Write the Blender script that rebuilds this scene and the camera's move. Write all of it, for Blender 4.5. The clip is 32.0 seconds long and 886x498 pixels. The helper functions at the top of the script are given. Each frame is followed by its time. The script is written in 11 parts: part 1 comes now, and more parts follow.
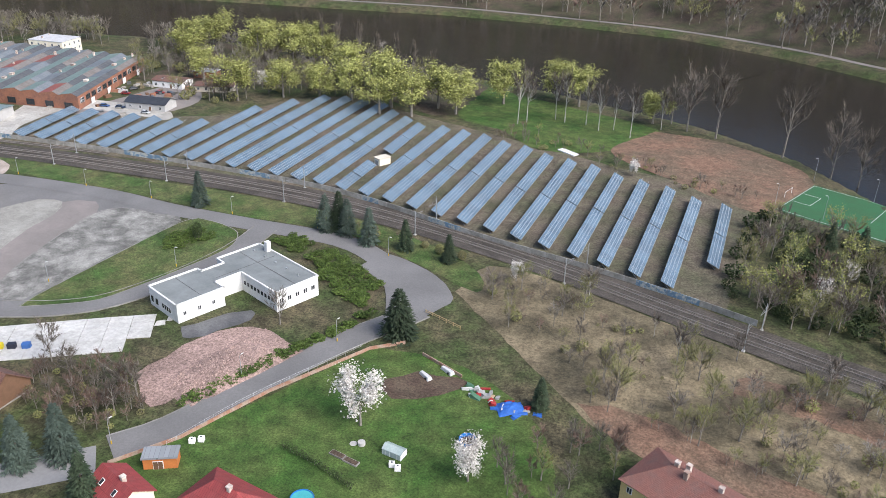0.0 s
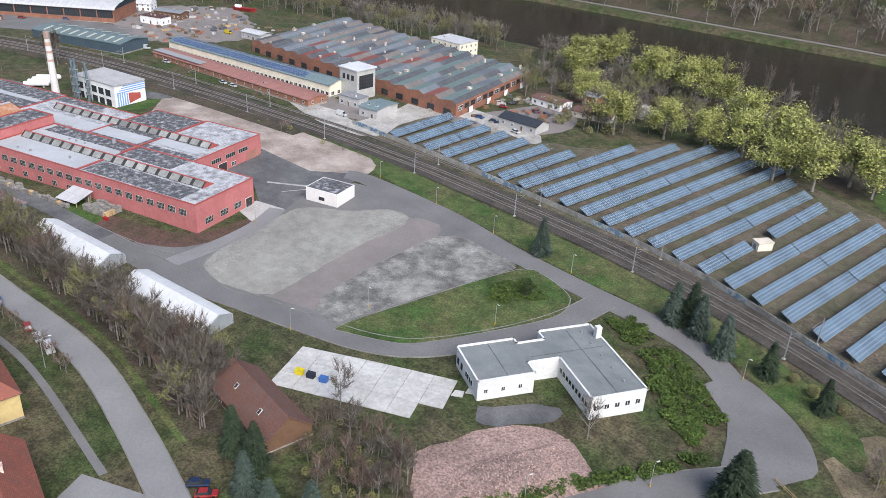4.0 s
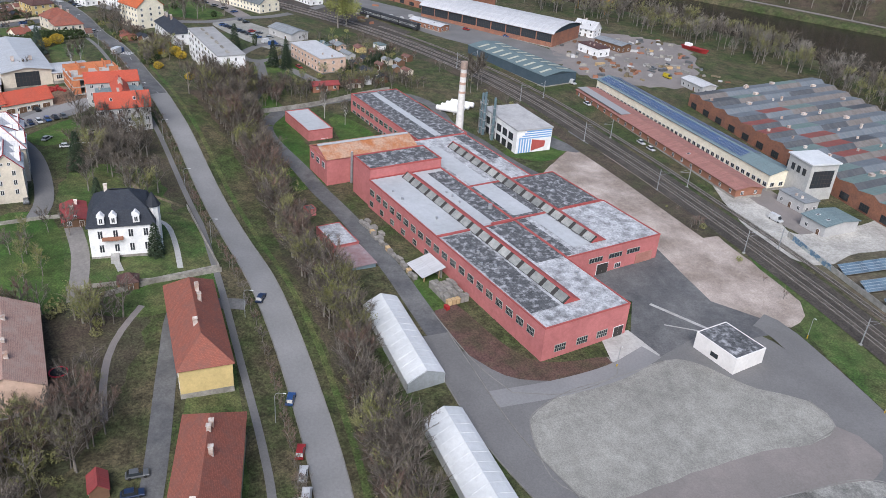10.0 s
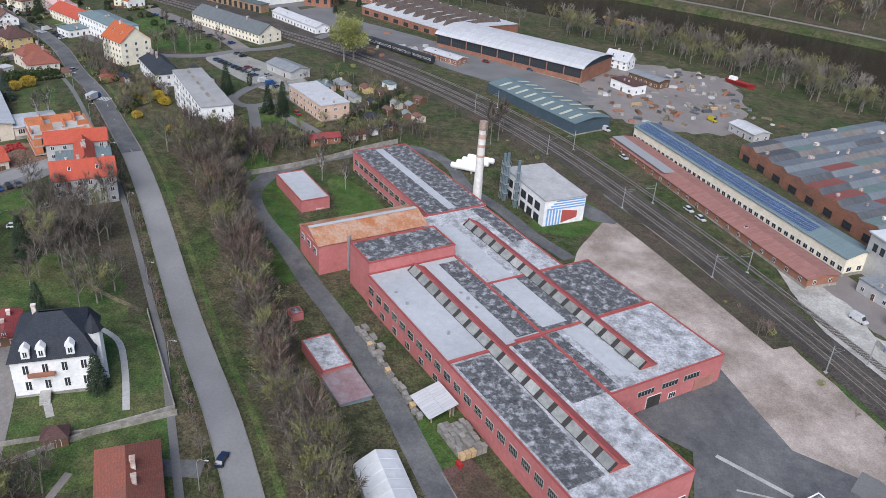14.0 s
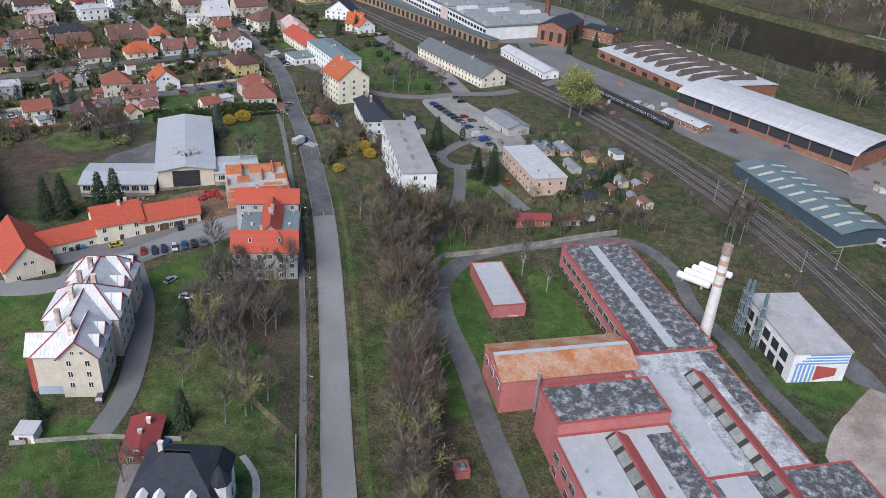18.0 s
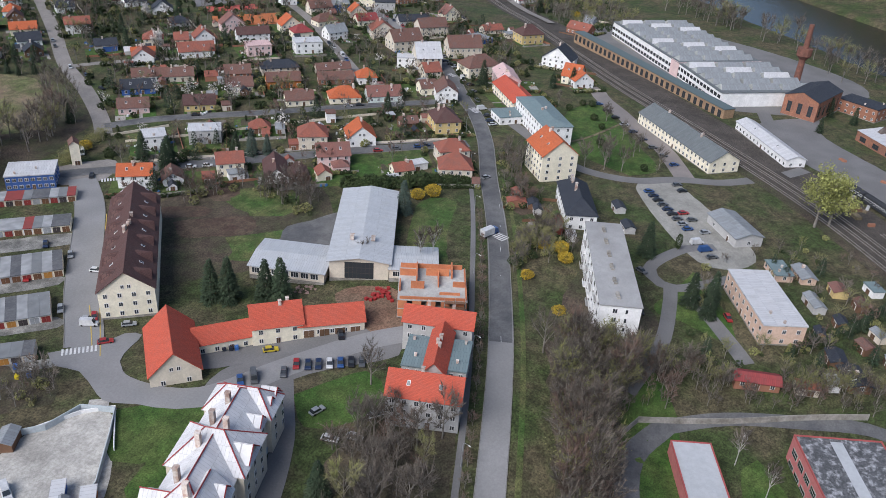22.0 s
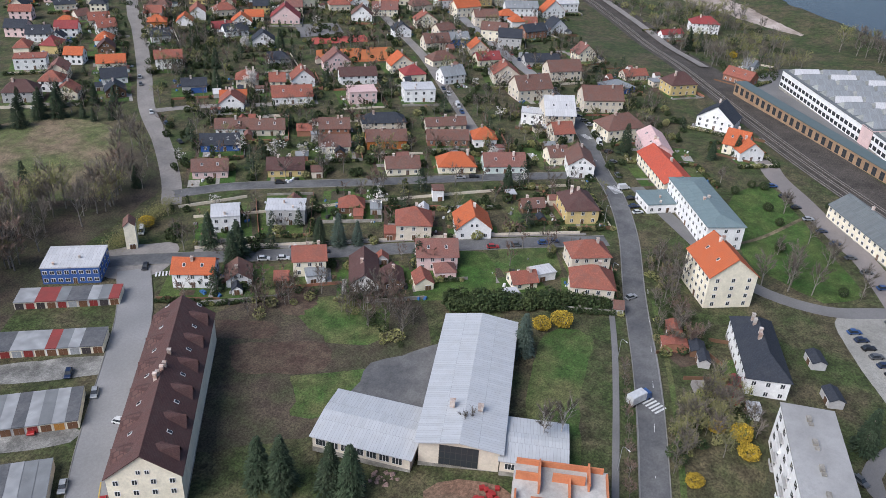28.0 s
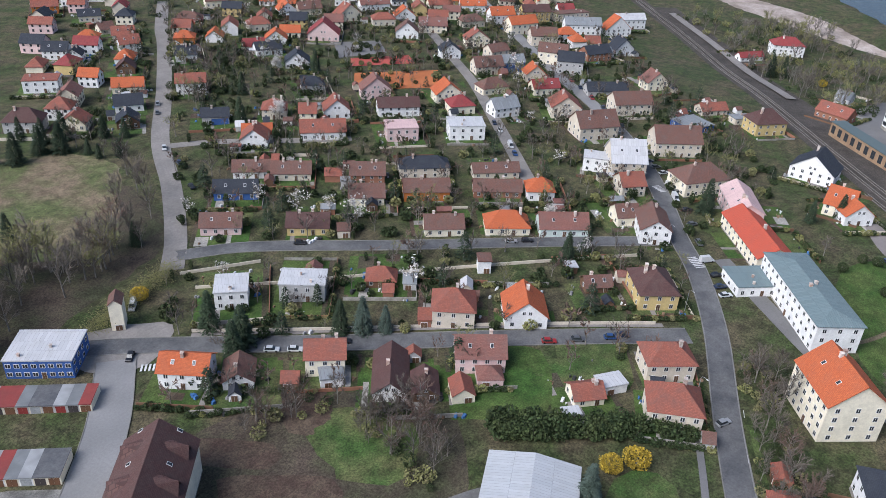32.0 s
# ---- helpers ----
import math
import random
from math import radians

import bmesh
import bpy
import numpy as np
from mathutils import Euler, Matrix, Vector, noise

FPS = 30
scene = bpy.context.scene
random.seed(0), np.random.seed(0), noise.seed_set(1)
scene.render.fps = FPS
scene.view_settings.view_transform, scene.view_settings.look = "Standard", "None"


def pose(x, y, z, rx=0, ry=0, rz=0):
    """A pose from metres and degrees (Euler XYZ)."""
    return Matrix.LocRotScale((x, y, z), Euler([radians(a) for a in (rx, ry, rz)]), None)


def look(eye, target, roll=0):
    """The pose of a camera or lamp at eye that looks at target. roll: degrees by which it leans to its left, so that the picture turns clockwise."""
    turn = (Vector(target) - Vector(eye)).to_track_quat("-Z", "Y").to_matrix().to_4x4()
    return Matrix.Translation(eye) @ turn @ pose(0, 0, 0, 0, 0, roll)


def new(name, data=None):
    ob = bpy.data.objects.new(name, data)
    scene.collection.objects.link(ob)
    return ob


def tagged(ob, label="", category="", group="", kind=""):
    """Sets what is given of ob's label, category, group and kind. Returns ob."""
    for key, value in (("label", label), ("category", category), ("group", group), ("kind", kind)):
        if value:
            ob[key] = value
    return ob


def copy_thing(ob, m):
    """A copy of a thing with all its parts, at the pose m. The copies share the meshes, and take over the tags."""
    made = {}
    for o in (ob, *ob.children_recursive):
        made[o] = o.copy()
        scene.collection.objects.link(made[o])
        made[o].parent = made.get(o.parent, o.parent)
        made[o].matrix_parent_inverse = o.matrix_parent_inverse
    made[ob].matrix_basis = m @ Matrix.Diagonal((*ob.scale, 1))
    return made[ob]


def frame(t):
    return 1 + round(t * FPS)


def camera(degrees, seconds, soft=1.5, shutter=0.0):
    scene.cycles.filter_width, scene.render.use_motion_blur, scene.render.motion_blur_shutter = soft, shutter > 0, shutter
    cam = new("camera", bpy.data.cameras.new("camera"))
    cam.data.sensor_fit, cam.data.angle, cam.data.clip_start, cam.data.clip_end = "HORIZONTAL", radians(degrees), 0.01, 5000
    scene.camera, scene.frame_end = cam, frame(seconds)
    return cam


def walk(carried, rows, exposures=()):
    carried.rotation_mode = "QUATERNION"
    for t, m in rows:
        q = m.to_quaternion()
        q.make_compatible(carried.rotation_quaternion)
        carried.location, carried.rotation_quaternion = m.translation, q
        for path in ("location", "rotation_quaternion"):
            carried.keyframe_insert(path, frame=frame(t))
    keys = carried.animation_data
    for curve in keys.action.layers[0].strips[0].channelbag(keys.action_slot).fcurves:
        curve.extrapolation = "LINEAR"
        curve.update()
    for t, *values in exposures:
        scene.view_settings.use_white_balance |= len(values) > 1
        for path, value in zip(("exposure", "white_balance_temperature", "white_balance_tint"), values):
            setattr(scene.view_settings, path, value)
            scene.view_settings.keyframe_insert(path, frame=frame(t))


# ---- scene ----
cam = camera(57.7, 32.0, 0.85)
METRES, EYE, TILT, LEAN, TURN = 415.4, 108.0, 0.0, 0.0, 20.6
ROWS = [
    (0.0, 0.0, 0.0, 0.0, 0.72, -26.33, -1.45),
    (0.5, -0.0012, 0.0102, 0.0002, 4.8, -26.39, -1.75),
    (1.0, -0.0017, 0.022, 0.0008, 9.55, -26.53, -2.04),
    (1.5, -0.0031, 0.0339, 0.0014, 10.31, -26.54, -2.03),
    (2.0, -0.0047, 0.0465, 0.0022, 10.52, -26.51, -2.01),
    (2.5, -0.008, 0.0595, 0.0024, 12.94, -26.51, -2.18),
    (3.0, -0.0117, 0.0727, 0.0031, 18.64, -26.65, -2.54),
    (3.5, -0.0165, 0.0859, 0.0034, 24.76, -26.84, -2.9),
    (5.5, -0.0426, 0.1371, 0.0057, 33.76, -27.1, -3.15),
    (6.0, -0.0505, 0.1497, 0.0062, 36.33, -27.2, -3.26),
    (6.5, -0.059, 0.1616, 0.0072, 38.45, -27.31, -3.28),
    (7.0, -0.0683, 0.1734, 0.0075, 40.64, -27.39, -3.37),
    (7.5, -0.078, 0.1852, 0.0076, 43.41, -27.51, -3.48),
    (8.0, -0.0877, 0.1967, 0.0085, 45.44, -27.63, -3.46),
    (8.5, -0.099, 0.2077, 0.0084, 47.68, -27.72, -3.56),
    (9.0, -0.1102, 0.2177, 0.0095, 52.34, -27.99, -3.72),
    (9.5, -0.1232, 0.2273, 0.0093, 57.47, -28.26, -3.92),
    (10.0, -0.136, 0.2362, 0.0095, 60.23, -28.41, -3.97),
    (10.5, -0.1491, 0.2446, 0.0098, 61.29, -28.46, -3.93),
    (11.0, -0.1625, 0.2527, 0.0099, 61.28, -28.42, -3.86),
    (11.5, -0.1762, 0.2608, 0.0102, 61.26, -28.41, -3.8),
    (12.0, -0.1898, 0.2688, 0.0105, 61.25, -28.39, -3.75),
    (12.5, -0.2033, 0.2768, 0.0112, 61.24, -28.39, -3.7),
    (13.0, -0.2171, 0.2851, 0.0128, 61.24, -28.4, -3.67),
    (13.5, -0.2316, 0.2935, 0.0166, 61.22, -28.44, -3.63),
    (15.5, -0.2891, 0.3248, 0.0324, 67.17, -28.65, -3.68),
    (16.0, -0.3029, 0.3304, 0.0343, 71.11, -28.82, -3.76),
    (16.5, -0.3173, 0.3352, 0.0364, 74.99, -29.03, -3.83),
    (17.0, -0.3314, 0.3398, 0.0375, 75.28, -28.99, -3.77),
    (17.5, -0.3461, 0.3435, 0.0395, 76.19, -29.04, -3.76),
    (18.0, -0.3607, 0.3468, 0.0418, 78.14, -29.15, -3.73),
    (18.5, -0.3758, 0.3502, 0.0444, 80.13, -29.24, -3.69),
    (19.0, -0.3915, 0.3534, 0.0492, 80.77, -29.32, -3.61),
    (19.5, -0.4076, 0.3563, 0.0539, 80.77, -29.33, -3.53),
    (20.0, -0.4239, 0.3585, 0.058, 81.82, -29.34, -3.55),
    (20.5, -0.4402, 0.3594, 0.0626, 86.44, -29.59, -3.61),
    (21.0, -0.4567, 0.3598, 0.068, 92.57, -29.93, -3.63),
    (21.5, -0.4728, 0.3602, 0.0719, 93.76, -29.95, -3.55),
    (22.0, -0.4884, 0.3597, 0.0737, 93.76, -29.93, -3.49),
    (22.5, -0.5036, 0.3588, 0.0733, 93.93, -29.87, -3.46),
    (23.0, -0.5188, 0.3568, 0.0725, 96.69, -29.96, -3.48),
    (23.5, -0.5346, 0.3544, 0.0719, 101.58, -30.2, -3.48),
    (24.0, -0.5504, 0.3518, 0.0717, 102.39, -30.25, -3.41),
    (24.5, -0.5662, 0.3484, 0.0718, 102.35, -30.24, -3.33),
    (25.0, -0.5824, 0.3449, 0.0721, 102.29, -30.24, -3.27),
    (25.5, -0.5989, 0.3416, 0.0726, 102.23, -30.22, -3.2),
    (26.0, -0.6153, 0.3382, 0.0733, 102.19, -30.24, -3.13),
    (26.5, -0.6317, 0.3348, 0.0736, 102.15, -30.22, -3.09),
    (28.5, -0.6968, 0.3222, 0.0723, 102.05, -30.1, -2.88),
    (29.0, -0.713, 0.3188, 0.0721, 102.03, -30.12, -2.88),
    (29.5, -0.7293, 0.3154, 0.0718, 102.01, -30.15, -2.87),
    (30.0, -0.7457, 0.3119, 0.0715, 101.98, -30.19, -2.87),
    (30.5, -0.762, 0.3082, 0.0712, 102.41, -30.26, -2.87),
    (31.0, -0.7785, 0.3045, 0.0709, 103.61, -30.37, -2.85),
    (31.5, -0.795, 0.3004, 0.0707, 104.74, -30.43, -2.83),
    (32.0, -0.8106, 0.2959, 0.0705, 105.75, -30.53, -2.8),
]
walk(cam, [(t, pose(0, 0, EYE, TILT, LEAN, TURN) @ pose(METRES * x, METRES * y, METRES * z, 90 + pitch, roll, yaw)) for t, x, y, z, yaw, pitch, roll in ROWS],
     ((0.0, 0.98, 6560, 11), (2.0, 0.86, 6510, 11), (4.0, 0.73, 6460, 11), (6.0, 0.6, 6390, 11), (10.0, 0.53, 6330, 11), (14.0, 0.44, 6230, 11), (19.0, 0.37, 6200, 11), (25.0, 0.43, 6390, 11.5), (32.0, 0.56, 6150, 11.5)))

# ---- light: bright overcast day ----
world = bpy.data.worlds.new("overcast_sky")
scene.world = world
world.use_nodes = True
wn = world.node_tree.nodes
sky = wn.new("ShaderNodeTexSky")
sky.sky_type = "NISHITA"
sky.sun_disc = False
sky.sun_elevation, sky.sun_rotation = radians(43.7), radians(107)
sky.air_density, sky.dust_density, sky.ozone_density = 1.0, 2.2, 2.6
wn["Background"].inputs["Strength"].default_value = 0.105
world.node_tree.links.new(sky.outputs["Color"], wn["Background"].inputs["Color"])
sun = new("sun", bpy.data.lights.new("sun", "SUN"))
sun.data.energy, sun.data.angle, sun.data.color = 2.75, radians(44), (1.0, 0.99, 0.985)
sun.matrix_world = look((0, 0, 300), (-300, 94, 0))
scene.view_settings.exposure = 0.2

# ---- terrain height ----
CONTROL = [(0, 200, -3), (-42, 127, -3), (-123, 139, -2), (-90, 165, -3), (-125, 262, -1), (-257, 215, -2), (-283, 195, -2), (-371, 154, -3)]
CONTROL += [(-240, 129, -3.8), (-328, 90, -4), (-402, 64, -3.5), (-187, 114, -3.5), (-334, 246, -3), (-391, 29, 4), (-419, 19, 4.5), (-272, 64, 2.6)]
CONTROL += [(-190, 70, 0), (-287, 19, 2), (-360, -56, 1.5), (-479, -4, 4.5), (-438, 48, 2.5), (-457, 84, 2.5), (-585, 106, 1), (-545, -20, 1)]
CONTROL += [(-390, -81, -2.5), (-457, -180, -3), (-448, -152, -2), (-598, -58, .5), (-622, -186, 0), (-700, -150, -2), (-918, -134, -12)]
CONTROL += [(-92, 399, -4), (-453, 470, -4), (-300, 420, -3), (-700, 220, -4), (60, 320, -4), (-100, 600, -4), (-600, 560, -4)]
CONTROL += [(-300, 82, -3.8), (-345, 72, -3.6), (-255, 98, -3.8), (-222, 102, -3.6), (-428, 75, -2.5)]
CTRL = np.array(CONTROL, float)
NEAR_BANK = [(900, -330), (300, 150), (140, 260), (55, 314), (27, 352), (-15, 381), (-95, 411), (-213, 436), (-287, 436), (-362, 420), (-460, 402), (-556, 374), (-640, 312), (-720, 225), (-825, 115), (-985, -20), (-1041, -87), (-1103, -137), (-1700, -620)]
FAR_BANK = [(1100, -150), (400, 320), (200, 450), (75, 530), (22, 566), (-52, 600), (-136, 607), (-225, 604), (-330, 585), (-490, 556), (-600, 500), (-720, 390), (-806, 295), (-894, 205), (-1080, 30), (-1200, -80), (-1800, -560)]
WATER_Z = -7.0


def side_distance(x, y, line):
    """Signed distance to a bank line, positive on the river's far side."""
    best = np.full(np.shape(x), 1e9)
    sign = np.ones(np.shape(x))
    for (ax, ay), (bx, by) in zip(line, line[1:]):
        dx, dy = bx - ax, by - ay
        k = np.clip(((x - ax) * dx + (y - ay) * dy) / (dx * dx + dy * dy), 0, 1)
        d = np.hypot(x - ax - k * dx, y - ay - k * dy)
        s = np.where(dx * (y - ay) - dy * (x - ax) > 0, -1.0, 1.0)
        sign = np.where(d < best, s, sign)
        best = np.minimum(best, d)
    return best * sign


def step(a, b, v):
    k = np.clip((v - a) / (b - a), 0, 1)
    return k * k * (3 - 2 * k)


def heights(x, y):
    x, y = np.asarray(x, float), np.asarray(y, float)
    w = ((x[..., None] - CTRL[:, 0]) ** 2 + (y[..., None] - CTRL[:, 1]) ** 2 + 400) ** -1.5
    z = (w * CTRL[:, 2]).sum(-1) / w.sum(-1)
    d, e = side_distance(x, y, NEAR_BANK), side_distance(x, y, FAR_BANK)
    bed = step(-4, 9, d) * (1 - step(-9, 4, e))
    z = z * (1 - bed) - 11 * bed
    z = np.where(d < 0, np.maximum(z, -6.0 - 8 * np.clip((-d - 15) / 60, 0, 1)), z)
    steep = step(-1500, -1100, x)
    return np.where(e > 14, z + (55 + 65 * steep) * step(14, 330 - 120 * steep, e) + 40 * step(330, 1200, e), z)


def hz(x, y):
    return float(heights(np.array([x]), np.array([y]))[0])


# ---- mesh building ----
class Build:
    """Collects vertices, faces, material slots and metre-sized uv, for one mesh."""

    def __init__(self):
        self.v, self.f, self.m, self.uv = [], [], [], {}

    def face(self, pts, slot=0, uv=None):
        n = len(self.v)
        self.v.extend(tuple(p) for p in pts)
        if uv:
            self.uv[len(self.f)] = uv
        self.f.append(tuple(range(n, n + len(pts))))
        self.m.append(slot)

    def solid(self, low, high, slot=0, cap=None):
        """Closed body between two rings of points, one above the other."""
        n, k = len(self.v), len(low)
        self.v.extend(tuple(p) for p in low)
        self.v.extend(tuple(p) for p in high)
        self.f.append(tuple(range(n + k - 1, n - 1, -1)))
        self.f.append(tuple(range(n + k, n + 2 * k)))
        self.m += [slot, slot if cap is None else cap]
        for i in range(k):
            j = (i + 1) % k
            self.f.append((n + i, n + j, n + k + j, n + k + i))
            self.m.append(slot)

    def box(self, x0, y0, z0, x1, y1, z1, slot=0, cap=None):
        ring = [(x0, y0), (x1, y0), (x1, y1), (x0, y1)]
        self.solid([(x, y, z0) for x, y in ring], [(x, y, z1) for x, y in ring], slot, cap)

    def tube(self, a, b, ra, rb, sides=6, slot=0):
        a, b = Vector(a), Vector(b)
        q = (b - a).to_track_quat("Z", "Y")
        ring = [q @ Vector((math.cos(6.2832 * i / sides), math.sin(6.2832 * i / sides), 0)) for i in range(sides)]
        self.solid([a + ra * p for p in ring], [b + rb * p for p in ring], slot)

    def ball(self, c, rx, ry, rz, slot=0, n=8, m=5):
        base = len(self.v)
        for j in range(m + 1):
            la = math.pi * (j / m - 0.5)
            for i in range(n):
                lo = 6.2832 * i / n
                self.v.append((c[0] + rx * math.cos(la) * math.cos(lo), c[1] + ry * math.cos(la) * math.sin(lo), c[2] + rz * math.sin(la)))
        for j in range(m):
            for i in range(n):
                k = (i + 1) % n
                self.f.append((base + j * n + i, base + j * n + k, base + j * n + n + k, base + j * n + n + i))
                self.m.append(slot)

    def mesh(self, name, mats, smooth=False):
        me = bpy.data.meshes.new(name)
        me.from_pydata(self.v, [], self.f)
        for mt in mats:
            me.materials.append(mt)
        me.polygons.foreach_set("material_index", self.m)
        if self.uv:
            layer = me.uv_layers.new(name="UVMap")
            for i, uv in self.uv.items():
                for li, c in zip(me.polygons[i].loop_indices, uv):
                    layer.data[li].uv = c
        if smooth:
            me.polygons.foreach_set("use_smooth", [True] * len(self.f))
        me.update()
        return me


def part(name, b, mats, parent=None, label="", smooth=False):
    """Links a build (or a ready mesh) as one mesh object under its parent."""
    me = b if isinstance(b, bpy.types.Mesh) else b.mesh(name, mats if isinstance(mats, (list, tuple)) else [mats], smooth)
    ob = new(name, me)
    ob.parent = parent
    if label:
        ob["label"] = label
    return ob


def root(name, x, y, yaw=0, z=None, label="", category="", group="", kind=""):
    ob = new(name)
    ob.empty_display_size = 0.5
    ob.matrix_basis = pose(x, y, hz(x, y) if z is None else z, 0, 0, yaw)
    return tagged(ob, label, category, group, kind)


def spline(points, step_m=3.0):
    """Evenly spaced points along a smooth line through the given ones."""
    p = [Vector((a[0], a[1], 0)) for a in points]
    p = [2 * p[0] - p[1]] + p + [2 * p[-1] - p[-2]]
    out = []
    for i in range(1, len(p) - 2):
        n = max(2, int((p[i + 1] - p[i]).length / step_m))
        for k in range(n):
            t = k / n
            out.append(0.5 * (2 * p[i] + (p[i + 1] - p[i - 1]) * t + (2 * p[i - 1] - 5 * p[i] + 4 * p[i + 1] - p[i + 2]) * t * t + (3 * p[i] - p[i - 1] - 3 * p[i + 1] + p[i + 2]) * t ** 3))
    return out + [p[-2]]


def sides(line):
    out = []
    for i, p in enumerate(line):
        d = (line[min(i + 1, len(line) - 1)] - line[max(i - 1, 0)]).normalized()
        out.append(Vector((-d.y, d.x, 0)))
    return out


# ---- materials ----
def mat(name, c1, c2=None, big=0.05, fine=1.2, rough=0.85, bump=0.3, metal=0.0, grain=0.1, mid=0.5, width=0.25, tint=0.0, island=0.0, spec=0.3, blotch=0.0):
    """Two tones in large blotches, a fine grain over them, and fine relief."""
    m = bpy.data.materials.new(name)
    m.use_nodes = True
    nt = m.node_tree
    n, l = nt.nodes, nt.links
    p = n["Principled BSDF"]
    p.inputs["Roughness"].default_value, p.inputs["Metallic"].default_value = rough, metal
    p.inputs["Specular IOR Level"].default_value = spec
    geo = n.new("ShaderNodeNewGeometry")
    a = n.new("ShaderNodeTexNoise")
    a.inputs["Scale"].default_value, a.inputs["Detail"].default_value, a.inputs["Roughness"].default_value = big, 6, 0.62
    l.new(geo.outputs["Position"], a.inputs["Vector"])
    ramp = n.new("ShaderNodeValToRGB")
    c2 = c2 or tuple(0.8 * v for v in c1)
    ramp.color_ramp.elements[0].position, ramp.color_ramp.elements[1].position = max(0, mid - width / 2), min(1, mid + width / 2)
    ramp.color_ramp.elements[0].color, ramp.color_ramp.elements[1].color = (*c1, 1), (*c2, 1)
    l.new(a.outputs["Fac"], ramp.inputs["Fac"])
    b = n.new("ShaderNodeTexNoise")
    b.inputs["Scale"].default_value, b.inputs["Detail"].default_value, b.inputs["Roughness"].default_value = fine, 7, 0.78
    l.new(geo.outputs["Position"], b.inputs["Vector"])
    mp = n.new("ShaderNodeMapRange")
    mp.inputs["From Min"].default_value, mp.inputs["From Max"].default_value = 0.38, 0.62
    mp.inputs["To Min"].default_value, mp.inputs["To Max"].default_value = 1 - grain, 1 + grain
    l.new(b.outputs["Fac"], mp.inputs["Value"])
    val = mp.outputs["Result"]
    if blotch:
        g = n.new("ShaderNodeTexNoise")
        g.inputs["Scale"].default_value, g.inputs["Detail"].default_value, g.inputs["Roughness"].default_value = 0.28, 5, 0.7
        l.new(geo.outputs["Position"], g.inputs["Vector"])
        r = n.new("ShaderNodeMapRange")
        r.inputs["From Min"].default_value, r.inputs["From Max"].default_value = 0.36, 0.64
        r.inputs["To Min"].default_value, r.inputs["To Max"].default_value = 1 - blotch, 1 + blotch
        l.new(g.outputs["Fac"], r.inputs["Value"])
        mu = n.new("ShaderNodeMath")
        mu.operation = "MULTIPLY"
        l.new(val, mu.inputs[0]), l.new(r.outputs["Result"], mu.inputs[1])
        val = mu.outputs[0]
    for amount, node, socket in ((tint, "ShaderNodeObjectInfo", "Random"), (island, "ShaderNodeNewGeometry", "Random Per Island")):
        if amount:
            o = n.new(node)
            r = n.new("ShaderNodeMapRange")
            r.inputs["To Min"].default_value, r.inputs["To Max"].default_value = 1 - amount, 1 + amount
            l.new(o.outputs[socket], r.inputs["Value"])
            mu = n.new("ShaderNodeMath")
            mu.operation = "MULTIPLY"
            l.new(val, mu.inputs[0]), l.new(r.outputs["Result"], mu.inputs[1])
            val = mu.outputs[0]
    sc = n.new("ShaderNodeVectorMath")
    sc.operation = "SCALE"
    l.new(ramp.outputs["Color"], sc.inputs[0]), l.new(val, sc.inputs["Scale"])
    l.new(sc.outputs["Vector"], p.inputs["Base Color"])
    if bump:
        bp = n.new("ShaderNodeBump")
        bp.inputs["Strength"].default_value, bp.inputs["Distance"].default_value = bump, 0.15
        l.new(b.outputs["Fac"], bp.inputs["Height"]), l.new(bp.outputs["Normal"], p.inputs["Normal"])
    return m


def tiled(name, c1, c2, w=0.3, h=0.35, rough=0.8, gap=0.03, stain=(0.12, 0.11, 0.1), stained=0.35, bump=0.6, metal=0.0, offset=0.5):
    """Courses of tiles or sheets in metre-sized uv, with weather stains."""
    m = bpy.data.materials.new(name)
    m.use_nodes = True
    nt = m.node_tree
    n, l = nt.nodes, nt.links
    p = n["Principled BSDF"]
    p.inputs["Roughness"].default_value, p.inputs["Metallic"].default_value, p.inputs["Specular IOR Level"].default_value = rough, metal, 0.3
    uv = n.new("ShaderNodeTexCoord")
    br = n.new("ShaderNodeTexBrick")
    br.offset = offset
    br.inputs["Scale"].default_value, br.inputs["Brick Width"].default_value, br.inputs["Row Height"].default_value = 1, w, h
    br.inputs["Mortar Size"].default_value, br.inputs["Color1"].default_value, br.inputs["Color2"].default_value = gap, (*c1, 1), (*c2, 1)
    br.inputs["Mortar"].default_value = (*[0.55 * v for v in c1], 1)
    l.new(uv.outputs["UV"], br.inputs["Vector"])
    geo = n.new("ShaderNodeNewGeometry")
    a = n.new("ShaderNodeTexNoise")
    a.inputs["Scale"].default_value, a.inputs["Detail"].default_value, a.inputs["Roughness"].default_value = 0.35, 8, 0.7
    l.new(geo.outputs["Position"], a.inputs["Vector"])
    mp = n.new("ShaderNodeMapRange")
    mp.inputs["From Min"].default_value, mp.inputs["From Max"].default_value, mp.inputs["To Max"].default_value = 0.45, 0.75, stained
    l.new(a.outputs["Fac"], mp.inputs["Value"])
    mix = n.new("ShaderNodeMix")
    mix.data_type = "RGBA"
    mix.inputs["B"].default_value = (*stain, 1)
    l.new(mp.outputs["Result"], mix.inputs["Factor"]), l.new(br.outputs["Color"], mix.inputs["A"])
    l.new(mix.outputs["Result"], p.inputs["Base Color"])
    bp = n.new("ShaderNodeBump")
    bp.inputs["Strength"].default_value, bp.inputs["Distance"].default_value = bump, 0.04
    bp.invert = True
    l.new(br.outputs["Fac"], bp.inputs["Height"]), l.new(bp.outputs["Normal"], p.inputs["Normal"])
    return m


